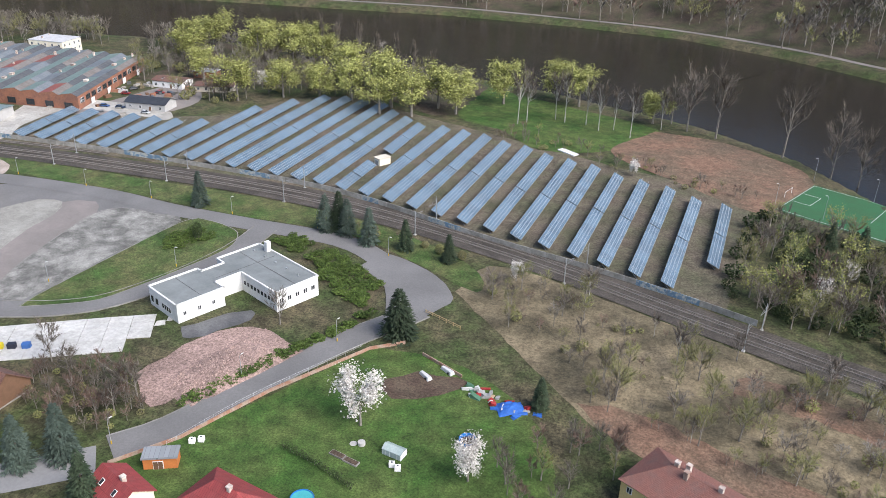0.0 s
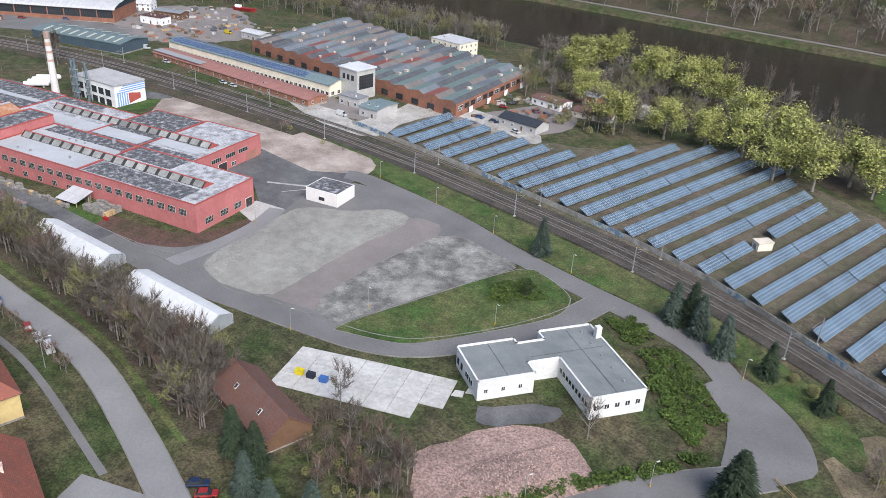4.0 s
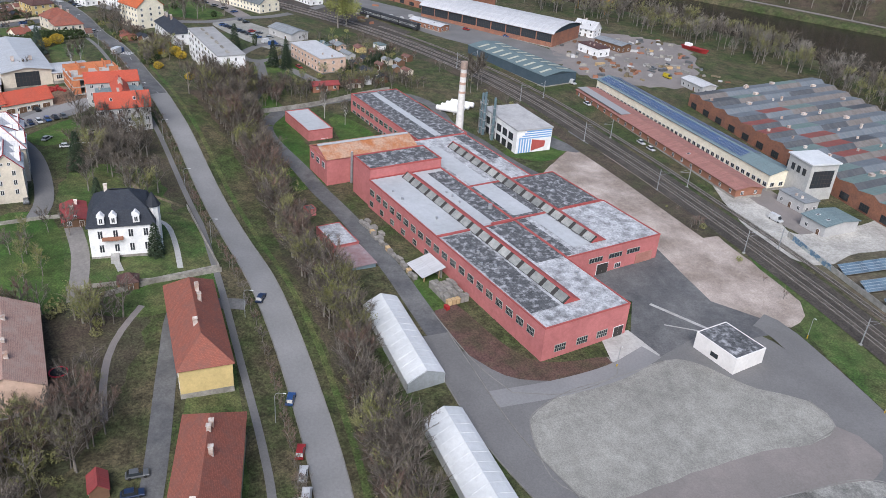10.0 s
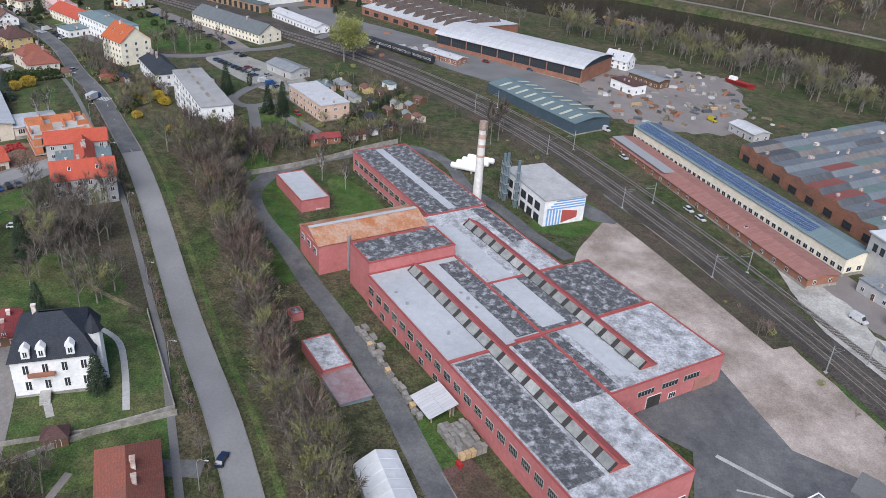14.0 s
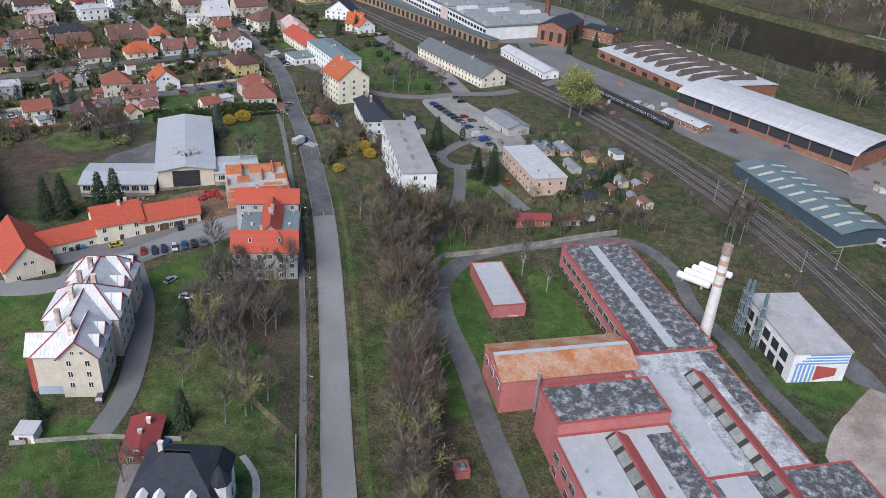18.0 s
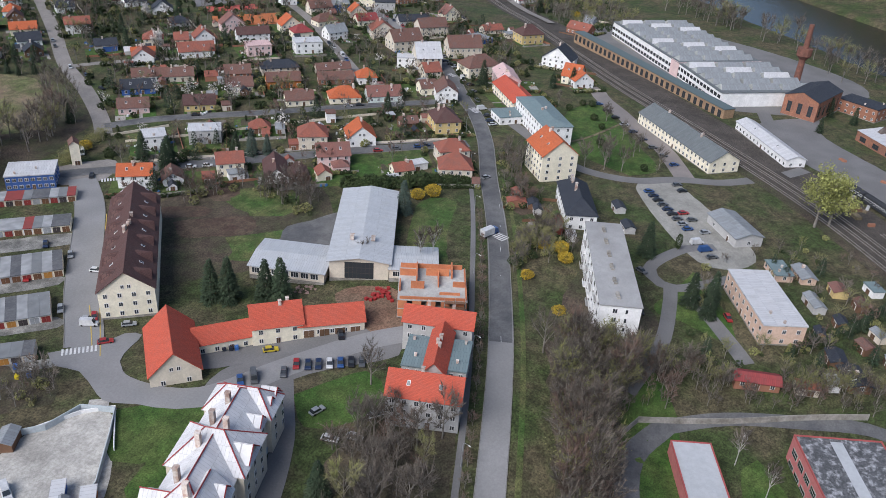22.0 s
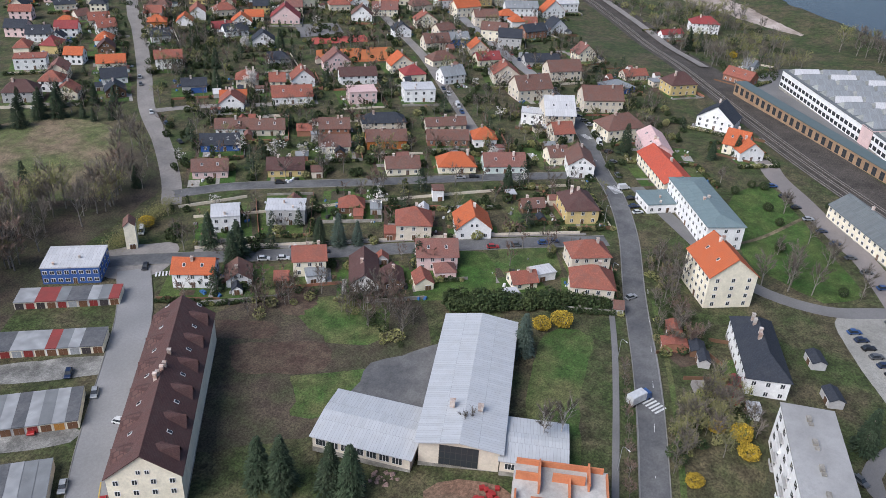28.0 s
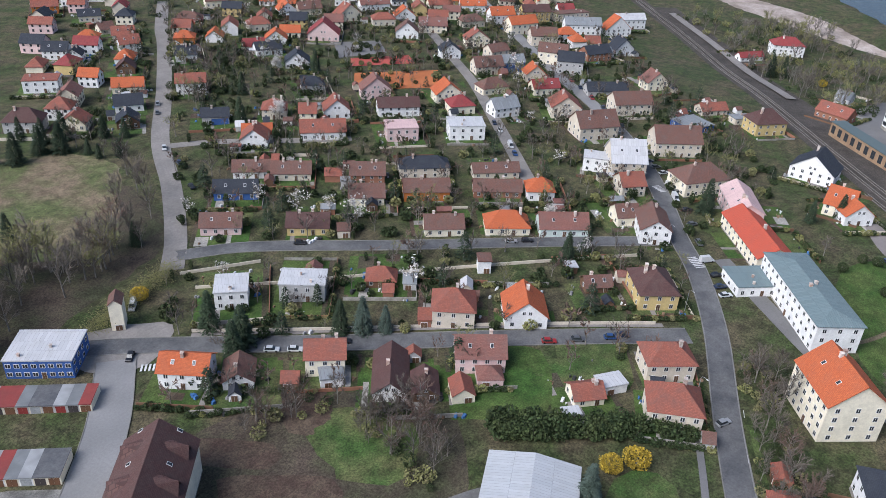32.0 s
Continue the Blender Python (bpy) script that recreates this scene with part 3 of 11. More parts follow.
patch("traffic_island", [(-168.5, 131.5), (-156, 138.5), (-150, 145), (-142.7, 165), (-138.5, 182), (-141, 191), (-146, 194.6), (-156, 196.5), (-163, 192.5), (-167, 160), (-169, 138)], GRASS, 0.22, "green grassed traffic island")
patch("asphalt_apron", [(-250, 156), (-264, 161), (-276, 150), (-290, 178), (-299, 180), (-280, 182), (-262, 184), (-250, 197), (-246, 198), (-243, 182), (-246, 172), (-239, 160)], DARKASPHALT, 0.15, "dark patched asphalt apron", smooth=False)
patch("concrete_apron", [(-239.5, 160), (-234.5, 146), (-248, 147), (-251, 155.6)], CONCRETE, 0.13, "pale concrete ramp at the factory door", smooth=False)
patch("dirt_strip", [(-384, 186), (-374, 176), (-345, 158), (-314, 167), (-298, 178), (-280, 180), (-261, 182), (-249, 196), (-250, 204), (-260, 210), (-292, 206), (-330, 201), (-366, 193)], PALEDIRT, 0.11, "pale demolished ground beside the railway", rag=0.8)
patch("rubble_heap_base", [(-120, 118), (-117.7, 127), (-115, 138), (-107, 147), (-96.5, 145), (-98, 136), (-105, 118), (-108.5, 110)], RUBBLE, 0.12, "spread pinkish crushed rubble", rag=1.0)
patch("concrete_yard", [(-351, 225), (-319, 235), (-302, 233), (-308, 262), (-318, 288), (-290, 290), (-269, 291), (-243, 288), (-237, 278), (-258, 278), (-287, 274), (-288, 248), (-280, 231), (-288, 220), (-316, 219)], PALECONC, 0.1, "pale dusty concrete yard of the works", rag=0.8)
patch("brick_yard", [(-448, 205), (-300, 236), (-295, 262), (-250, 280), (-244, 312), (-272, 330), (-290, 262), (-340, 244), (-444, 222)], TRACK, 0.06, "pale gravel works yard", rag=1)
patch("timber_yard", [(-500, 205), (-545, 222), (-570, 262), (-545, 300), (-500, 290), (-460, 262), (-468, 222)], TRACK, 0.07, "pale timber yard ground", rag=7)
patch("station_yard", [(-588, 118), (-540, 152), (-500, 200), (-520, 214), (-600, 148), (-660, 96), (-690, 90), (-650, 62)], ASPHALT, 0.07, "grey works road and yard", rag=0.6)
patch("factory_plot", [(-670, 36), (-790, -60), (-860, -30), (-780, 110), (-700, 90)], ASPHALT, 0.05, "grey asphalt of the riverside works", cell=12)
patch("car_park", [(-564, 40), (-551, 25), (-500, 58), (-516, 76)], GRAVEL, 0.12, "pale gravel car park", rag=0.4)
patch("barn_yard", [(-362, -46), (-380, -46), (-402, -26), (-412, -14), (-402, -8), (-385, -26), (-366, -36)], ASPHALT, 0.1, "grey yard before the orange-roofed barn", rag=0.4)
patch("building_site", [(-405, -22), (-422, -40), (-432, -26), (-420, -10)], CLAY, 0.12, "churned soil of a building site", rag=1)
patch("contractor_yard", [(-318, -70), (-336, -72), (-350, -62), (-340, -50), (-322, -40), (-306, -50)], PALECONC, 0.1, "sandy builder's yard", rag=0.8)
patch("school_yard", [(-440, -74.7), (-452.3, -77.6), (-459.4, -72.6), (-471, -66), (-468, -58), (-450, -50), (-440, -58), (-432, -71)], DARKASPHALT, 0.12, "grey asphalt behind the flat hall", rag=1)
patch("terrace_floor", [(-460, -182), (-468, -172), (-452, -162), (-440, -172), (-446, -188)], PAVING, 0.1, "pale gravel turning place", rag=0.8)
patch("tennis_court", [(-647, -263), (-684, -233), (-704, -253), (-668, -281)], mat("clay_court", (0.48, 0.16, 0.06), (0.42, 0.14, 0.055), 0.1, 1, 0.95, 0.1), 0.15, "orange clay tennis courts", smooth=False, rag=0)
patch("sports_court", [(-675, -290), (-705, -269), (-714, -281), (-686, -300)], mat("red_court", (0.42, 0.09, 0.07), (0.37, 0.08, 0.065), 0.1, 1, 0.95, 0.1), 0.15, "red hard court with green surround", smooth=False, rag=0)
patch("hard_court", [(-682, -305), (-709, -293), (-725, -312), (-702, -328)], ASPHALT, 0.15, "grey asphalt court", smooth=False, rag=0)
for ap in ([(-392, -161), (-414, -139), (-409, -133), (-388, -154)], [(-375, -138), (-391, -123), (-388, -118), (-371, -133)], [(-359, -121), (-375, -105), (-371, -101), (-356, -116)], [(-347, -104), (-359, -91), (-357, -87), (-345, -100)]):
    patch("garage_apron", ap, GRAVELB, 0.1, "cracked pale apron before garages", rag=0.8)
for ap, m_, lb in (([(-502, -12), (-512, -7), (-507, -1), (-497, -6)], SOIL, "dug soil bed"), ([(-505, 2), (-512, 6), (-503, 14), (-496, 10)], LUSH, "green garden lawn"), ([(-488, 0), (-494, -2), (-498, 6), (-492, 10)], PAVING, "paved garden yard")):
    patch("garden_bed", ap, m_, 0.1, lb, rag=0.5)
pitch = patch("football_pitch", [(17, 289), (31, 322), (92, 297), (78, 264)], mat("artificial_turf", (0.03, 0.115, 0.05), (0.035, 0.10, 0.045), 0.08, 2, 0.95, 0.1), 0.12, "green artificial football pitch with white lines", smooth=False, rag=0, category="pitch")
patch("sand_bank", [(-1060, -205), (-1037, -140), (-994, -95), (-960, -62), (-975, -100), (-1000, -150), (-1030, -210)], PALEDIRT, 0.1, "pale sandy ground by the river", rag=3)
WHITEPAINT = mat("white_marking", (0.62, 0.62, 0.61), (0.45, 0.45, 0.45), 0.8, 2, 0.8, 0.05)
YELLOWPAINT = mat("yellow_marking", (0.55, 0.40, 0.10), None, 0.8, 2, 0.8, 0.05)


def marking(parent, a, b_, width=0.15, lift=0.2, material=WHITEPAINT, name="marking"):
    b = Build()
    a, c = Vector((*a, 0)), Vector((*b_, 0))
    n = max(1, int((c - a).length / 6))
    s = Vector((-(c - a).y, (c - a).x, 0)).normalized() * width / 2
    for k in range(n):
        p0, p1 = a.lerp(c, k / n), a.lerp(c, (k + 1) / n)
        b.face([(q.x, q.y, hz(q.x, q.y) + lift) for q in (p0 - s, p1 - s, p1 + s, p0 + s)])
    return part(name, b, material, parent)


for a, c in (((18, 290), (31, 321)), ((31, 321), (91, 296.5)), ((18, 290), (78, 265)), ((23, 301), (29, 298.5)), ((29, 298.5), (33, 308)), ((33, 308), (27, 310.5)), ((55, 307), (48.5, 291))):
    marking(pitch, a, c, 0.2)

# ---- roads ----
MAIN = [(-120, 72), (-158, 76.5), (-193, 77.5), (-236, 71), (-275, 61), (-320, 47), (-363, 34), (-419, 15.5), (-475, -7), (-528, -31), (-564, -47), (-592, -63), (-612, -78), (-647, -101), (-681, -127), (-713, -160), (-752, -208), (-815, -277), (-868, -335), (-930, -400)]
main_road = ribbon("road", MAIN, 6.8, ROADGREY, 0.16, "pale worn asphalt main road", True)
ribbon("road", [(-420, 15.1), (-447, 4.7), (-475, -7), (-528, -31), (-564, -47), (-592, -63), (-612, -78), (-647, -101), (-681, -127), (-713, -160)], 6.6, DARKASPHALT, 0.2, "newer darker asphalt of the main road")
walkway = ribbon("pavement", [(-150, 67), (-189, 66.5), (-213, 63.5), (-251, 55.5), (-303, 44), (-319, 39.5), (-361, 26.5), (-401, 13), (-435, 0), (-496, -25), (-530, -41), (-556, -54)], 1.7, ASPHALT, 0.14, "narrow grey pavement beside the road", category="pavement", across=2)
ribbon("verge", [(-150, 83), (-195, 83.6), (-240, 77), (-277, 67), (-322, 53), (-365, 40), (-421, 21.5), (-476, -0.5), (-528, -24.5)], 1.5, GRASS, 0.1, "narrow green verge beside the road", category="verge", across=2)
low_street = ribbon("road", [(-440, -186), (-454, -173), (-476, -147), (-501, -117), (-527, -86), (-556, -52)], 7.0, DARKASPHALT, 0.15, "grey residential street", True)
ribbon("pavement", [(-468, -164), (-481, -150), (-506, -120), (-532, -89), (-556, -60)], 1.8, PAVING, 0.17, "pale pavement along garden fences", category="pavement", across=2)
ribbon("road", [(-492, -202), (-512, -187), (-543, -150), (-575, -114), (-606, -79)], 6.0, DARKASPHALT, 0.15, "grey residential street", True)
ribbon("road", [(-486, -196), (-500, -212), (-522, -243), (-545, -280), (-584, -329), (-630, -390), (-650, -419), (-690, -470)], 7.5, PAVING, 0.15, "grey residential street climbing the estate")
ribbon("road", [(-543, -274), (-560, -262), (-585, -236), (-600, -222)], 5, PAVING, 0.14, "narrow side street")
ribbon("road", [(-612, -138), (-628, -154), (-659, -185), (-699, -225), (-731, -263), (-770, -310)], 6.0, PAVING, 0.15, "grey side street between houses")
west_road = ribbon("road", [(-448, -170), (-432, -150), (-412, -131), (-389, -110), (-374, -94), (-368, -88)], 10.0, ROADGREY, 0.17, "wide pale asphalt street between garages and flats", True)
ribbon("road", [(-372, -92), (-362, -78), (-358, -62), (-364, -45), (-385, -33), (-403, -20), (-414, -8)], 8.0, ROADGREY, 0.19, "pale curving access road")
ribbon("road", [(-352, -66), (-346, -62), (-340, -58)], 5.0, PALECONC, 0.13, "sandy yard entrance")
ribbon("road", [(-383, -33), (-370, -24), (-361, -18), (-345, -11), (-325, -5), (-312, -4)], 5.5, ASPHALT, 0.16, "asphalt lane beside the apartment house")
ribbon("road", [(-96, 82), (-107, 96), (-100, 106), (-93, 125), (-83, 150), (-74, 166), (-71, 172)][1:], 8.0, ASPHALT, 0.16, "worn asphalt access road", True)
ribbon("road", [(-150, 60), (-128, 74), (-107, 92)], 9.0, ROADGREY, 0.17, "pale asphalt junction")
ribbon("road", [(-252, 193), (-244, 196.5), (-204, 200.5), (-173, 199), (-145, 199.5), (-110, 201), (-92, 194), (-80, 184), (-70, 174)], 8.0, ASPHALT, 0.18, "asphalt road along the works")
patch("junction", [(-97, 189), (-85, 180), (-77, 165), (-70, 168), (-66, 176), (-65, 182), (-74, 192), (-92, 199)], ASPHALT, 0.185, "worn asphalt road junction", rag=0.3)
ribbon("road", [(-252, 104), (-239, 107), (-213, 113), (-193, 121), (-172, 129), (-158, 135), (-148, 144), (-140, 163), (-136, 182), (-136, 199)], 8.0, ASPHALT, 0.18, "curved asphalt loop road in the works", True)
ribbon("road", [(-226, 114), (-229, 130), (-234, 146), (-241, 158)], 6.0, ROADGREY, 0.16, "pale concrete drive to the factory door")
ribbon("road", [(-232, 110), (-246, 107), (-269, 101), (-295, 94), (-320, 86), (-340, 78), (-358, 71.5), (-379, 62), (-398, 58.5), (-414, 64)], 6.0, DARKASPHALT, 0.15, "grey works road behind the factory")
ribbon("road", [(-412, 62.5), (-424, 78), (-431, 96), (-436, 116), (-424, 129), (-402, 134), (-385, 143), (-366, 150), (-350, 158)], 5.0, DARKASPHALT, 0.14, "grey works lane round the chimney")
ribbon("road", [(-400, 190), (-378, 180), (-390, 170), (-402, 165)], 9.0, DARKASPHALT, 0.13, "grey asphalt beside the mural building")
ribbon("road", [(-496, 72), (-478, 54), (-486, 44), (-506, 52), (-514, 62)], 4.5, ASPHALT, 0.15, "curving lane between apartment blocks")
ribbon("road", [(-420, 52), (-445, 56), (-470, 54), (-480, 52)], 4.5, ASPHALT, 0.14, "lane behind the white apartment block")
ribbon("road", [(-476, 60), (-462, 70), (-448, 80)], 5, ASPHALT, 0.13, "lane beside the peach house")
ribbon("road", [(-606, -60), (-588, -40), (-570, -20), (-556, 0), (-556, 22), (-568, 40), (-576, 58), (-596, 78), (-610, 88)], 6, ASPHALT, 0.15, "grey street across the lawn")
ribbon("pavement", [(-568, 43), (-596, 29), (-609, 19), (-622, 9), (-637, -2), (-655, -16), (-672, -24)], 9, TRACK, 0.13, "pale paved parking strip", category="pavement")
ribbon("road", [(-614, 84), (-650, 72), (-700, 60)], 7, ASPHALT, 0.14, "grey works road at the level crossing")
ribbon("path", [(-574, -20), (-592, -8), (-620, 2)], 1.6, DRYGRASS, 0.14, "worn dirt path on the lawn", category="path", across=2)
ribbon("path", [(-366, 8), (-350, 14), (-335, 20), (-322, 36)], 1.4, DRYGRASS, 0.14, "worn dirt path in the park", category="path", across=2)
ribbon("path", [(-313, 28), (-309, 32), (-304, 34.5), (-293, 37.5), (-281, 40)], 1.5, CONCRETE, 0.14, "pale concrete garden path", category="path", across=2)
ribbon("path", [(-286, 22.6), (-279, 25.4)], 1.6, CONCRETE, 0.14, "pale concrete path to the villa stairs", category="path", across=2)
ribbon("driveway", [(-316, 3.5), (-303, 8.5), (-286, 14), (-265, 17.5)], 4.6, PAVING, 0.13, "grey paved villa drive", category="road")
patch("lawn", [(-318, -2), (-303, 4.5), (-284, 10.5), (-264, 14), (-258, 2), (-285, -14), (-312, -16)], LUSH, 0.09, "green lawn beside the villa drive")
patch("old_paving", [(-122.5, 138.6), (-119, 145), (-112, 153), (-109, 150), (-115, 138), (-119, 135)], DARKASPHALT, 0.14, "dark mossy broken paving slabs", rag=1.6)
ribbon("road", [(-262, 58), (-263, 51), (-262, 42), (-240, 42), (-205, 44), (-180, 44)], 4.5, DARKASPHALT, 0.12, "dark lane behind the houses")
ribbon("path", [(-222, 32), (-231, 30), (-243, 28.8), (-253, 30), (-263, 33)], 1.6, TRACK, 0.12, "dirt path on the overgrown slope", category="path", across=2)
ribbon("towpath", [(240, 470), (90, 540), (30, 578), (-52, 612), (-136, 620), (-225, 617), (-330, 598), (-490, 569), (-606, 512), (-730, 400), (-815, 305)], 5, TRACK, 0.15, "pale towpath on the far bank", category="path", across=2)

for k in range(8):
    a = Vector((-420 - 7.2 * k * 2.2, 15.2 - 6.1 * k))
    marking(main_road, (a.x, a.y), (a.x - 2.8, a.y - 1.15), 0.14, 0.2)
for (cx, cy), ang, n, ln in (((-477, -7.5), 157, 7, 4.0), ((-598, -66), 140, 7, 3.6), ((-452, -160), 45, 6, 3.0), ((-365.6, -87.1), 224, 9, 3.2), ((-645, -99), 147, 6, 3.2)):
    u = Vector((math.cos(radians(ang)), math.sin(radians(ang))))
    w = Vector((-u.y, u.x))
    for k in range(n):
        c = Vector((cx, cy)) + w * (k - (n - 1) / 2) * 1.05
        marking(main_road, tuple(c - u * ln / 2), tuple(c + u * ln / 2), 0.55, 0.26, name="crossing_stripe")
patch("junction", [(-360.8, -93.5), (-370.6, -85.0), (-377.9, -83.2), (-379.9, -78.4), (-373.6, -76.5), (-366.5, -73.4), (-361.0, -64.6), (-361.0, -56.3), (-356.7, -53.8), (-352.2, -62.2), (-352.9, -68.2), (-358.3, -78.6), (-357.3, -87.2)], ROADGREY, 0.2, "pale asphalt road junction", rag=0.3)
patch("barn_front", [(-381.8, -60.3), (-386.2, -52.1), (-394.5, -45.4), (-410.2, -25.3), (-402.7, -20.5), (-386.6, -39.2), (-373.8, -51.7)], ASPHALT, 0.17, "grey asphalt before the barn garages", rag=0.4)
patch("lawn", [(-351.0, -59.5), (-363.4, -46.6), (-373.6, -40.4), (-370.1, -38.3), (-350.1, -41.0), (-344.0, -38.4), (-337.1, -48.2)], LUSH, 0.12, "green lawn beside the apartment house", rag=0.8)
patch("lawn", [(-465.4, 50.0), (-487.4, 57.0), (-491.0, 59.3), (-465.1, 73.8), (-455.6, 73.3), (-460.3, 59.0), (-460.4, 51.4)], LUSH, 0.12, "green lawn inside the lane loop", rag=0.6)
patch("soil_bed", [(-337.6, -109.7), (-350.0, -102.5), (-354.8, -89.9), (-352.3, -81.4), (-346.0, -75.6), (-336.7, -84.0), (-328.8, -93.7)], LITTER, 0.1, "muddy brown ground below the garages", rag=2)
for a, c in (((-392, -106), (-366, -80)), ((-384, -102), (-369, -86)), ((-430, -140), (-393, -106))):
    marking(west_road, a, c, 0.25, 0.24, YELLOWPAINT)
tagged(marking(None, (-262, 166), (-249, 177), 1.1, 0.2, CONCRETE, "asphalt_repair"), "pale repaired strip in the asphalt", "marking", kind="structure")
tagged(marking(None, (-252, 166), (-244, 184), 0.5, 0.21, CONCRETE, "asphalt_repair"), "pale repaired strip in the asphalt", "marking", kind="structure")

# ---- railway ----
LINE = [(160, 142), (100, 165), (43, 183.5), (1, 197), (-50, 213), (-103, 223), (-161, 226.5), (-222, 223.5), (-290, 214.5), (-363, 200), (-436, 178), (-500, 146), (-564, 102), (-630, 42), (-690, -16), (-773, -85), (-883, -168), (-960, -242), (-1040, -330)]
rail_line = spline(LINE, 6)
rail_side = sides(rail_line)
ribbon("railway_bed", LINE, 13.0, BALLAST, 0.2, "dark brown ballast of a double-track railway", category="railway")
ribbon("railway_bed", [(-250, 205), (-300, 203), (-370, 187), (-440, 164), (-500, 134), (-560, 94), (-620, 40)][1:], 8.0, LITTER, 0.17, "overgrown disused siding", category="railway")
ribbon("railway_bed", [(-540, 126), (-590, 90), (-640, 42), (-700, -14), (-783, -80), (-893, -162), (-970, -236)], 26.0, BALLAST, 0.14, "wide ballast of the station tracks", category="railway")


def track(offset, first=0, last=None, label="steel railway track on sleepers"):
    """Two rails and the sleepers below them."""
    t = root("railway_track", 0, 0, 0, 0, label, "railway track", "railway tracks")
    pts = [(p + s * offset) for p, s in zip(rail_line, rail_side)][first:last]
    sd = rail_side[first:last]
    z = heights([p.x for p in pts], [p.y for p in pts]) + 0.36
    for g in (-0.75, 0.75):
        b = Build()
        for k in range(len(pts) - 1):
            p, q, s, r = pts[k] + sd[k] * g, pts[k + 1] + sd[k + 1] * g, sd[k] * 0.06, sd[k + 1] * 0.06
            for (e, f, za, zb) in ((-1, 1, .16, .16), (1, 1, .16, 0), (-1, -1, 0, .16)):
                b.face([(*(p + s * e).xy, z[k] + za), (*(q + r * e).xy, z[k + 1] + za), (*(q + r * f).xy, z[k + 1] + zb), (*(p + s * f).xy, z[k] + zb)][::-1])
        part("rail", b, RAIL, t)
    b = Build()
    for k in range(len(pts) - 1):
        d = pts[k + 1] - pts[k]
        n = max(1, round(d.length / 0.65))
        e = d.normalized() * 0.13
        for j in range(n):
            c = pts[k] + d * (j / n)
            h = z[k] + (z[k + 1] - z[k]) * j / n - 0.02
            s = sd[k] * 1.3
            ring = [c - s - e, c + s - e, c + s + e, c - s + e]
            b.f.append(tuple(range(len(b.v), len(b.v) + 4)))
            b.m.append(0)
            b.v.extend((q.x, q.y, h) for q in ring)
            b.face([(*(c - s - e).xy, h - 0.15), (*(c + s - e).xy, h - 0.15), (*(c + s - e).xy, h), (*(c - s - e).xy, h)])
    tagged(part("sleeper_bed", b, SLEEPER, t), "", "", "", "stuff")
    return t


track(-2.1)
track(2.1)
track(-9.5, 62, 118, "rusty siding track on sleepers")
track(7.0, 96, 150, "station track on sleepers")

# kerb rims of the plots
for rim in ([(-194, 127), (-201, 120.5), (-216, 120), (-222, 123.5), (-228, 133), (-232, 146), (-237, 160)], [(-219, 188), (-210, 189), (-205, 180)], [(-179.5, 133.7), (-183, 137), (-188, 150), (-192, 171), (-193.7, 186), (-188, 193.5), (-176, 194), (-164, 193)], [(-168.5, 131.5), (-156, 138.5), (-150, 145), (-142.7, 165), (-138.5, 182), (-141, 191), (-146, 194.6), (-156, 196.5), (-163, 192.5), (-167, 160), (-169, 138), (-168.5, 131.5)], [(-228, 119), (-240, 112.5), (-262, 105.5)], [(-228, 119), (-227, 132), (-233, 146), (-240, 146)]):
    ribbon("kerb_rim", rim, 0.3, KERB, 0.24, "weathered kerb rim round a plot", category="kerb", across=1, step_m=2)

# ---- windows and doors ----
PANES = {}


def window_mesh(w, h, frame=FRAME, cols=2, rows=1):
    """One connected body: a shallow box whose front is divided into frame bars and panes."""
    key = (round(w, 1), round(h, 1), frame.name, cols, rows)
    if key not in PANES:
        b, t = Build(), 0.1
        xs_ = [-w / 2 - t / 2]
        zs_ = [-t / 2]
        for k in range(cols):
            xs_ += [-w / 2 + w * k / cols + t / 2, -w / 2 + w * (k + 1) / cols - t / 2]
        for k in range(rows):
            zs_ += [h * k / rows + t / 2, h * (k + 1) / rows - t / 2]
        xs_.append(w / 2 + t / 2)
        zs_.append(h + t / 2)
        m = len(xs_)
        b.v = [(x, -0.09, z) for z in zs_ for x in xs_] + [(xs_[0], 0.04, zs_[0]), (xs_[-1], 0.04, zs_[0]), (xs_[-1], 0.04, zs_[-1]), (xs_[0], 0.04, zs_[-1])]
        n = len(zs_)
        for j in range(n - 1):
            for i in range(m - 1):
                b.f.append((j * m + i, j * m + i + 1, j * m + m + i + 1, j * m + m + i))
                b.m.append(1 if i % 2 and j % 2 else 0)
        k = m * n
        ring = [list(range(m)), [j * m + m - 1 for j in range(n)], [(n - 1) * m + i for i in range(m - 1, -1, -1)], [j * m for j in range(n - 1, -1, -1)]]
        for r, (p, q) in zip(ring, ((k, k + 1), (k + 1, k + 2), (k + 2, k + 3), (k + 3, k))):
            b.f.append(tuple([p, q] + r[::-1]))
            b.m.append(0)
        PANES[key] = b.mesh("window", [frame, GLASS])
    return PANES[key]


def window(parent, x, y, z, turn, w, h, frame=FRAME, cols=2, rows=1, name="window"):
    """A window on a wall whose outer normal is turn - 90 degrees."""
    ob = part(name, window_mesh(w, h, frame, cols, rows), None, parent)
    ob.matrix_basis = pose(x, y, z, 0, 0, turn)
    return ob


def windows_on(parent, a, b_, z, n, w, h, frame=FRAME, cols=2, rows=1, inset=1.0):
    """n windows evenly along the wall from a to b_, seen from outside left to right."""
    a, c = Vector((*a, 0)), Vector((*b_, 0))
    d = c - a
    turn = math.degrees(math.atan2(d.y, d.x))
    for k in range(n):
        q = a + d * ((k + 0.5) / n)
        window(parent, q.x, q.y, z, turn, w, h, frame, cols, rows)


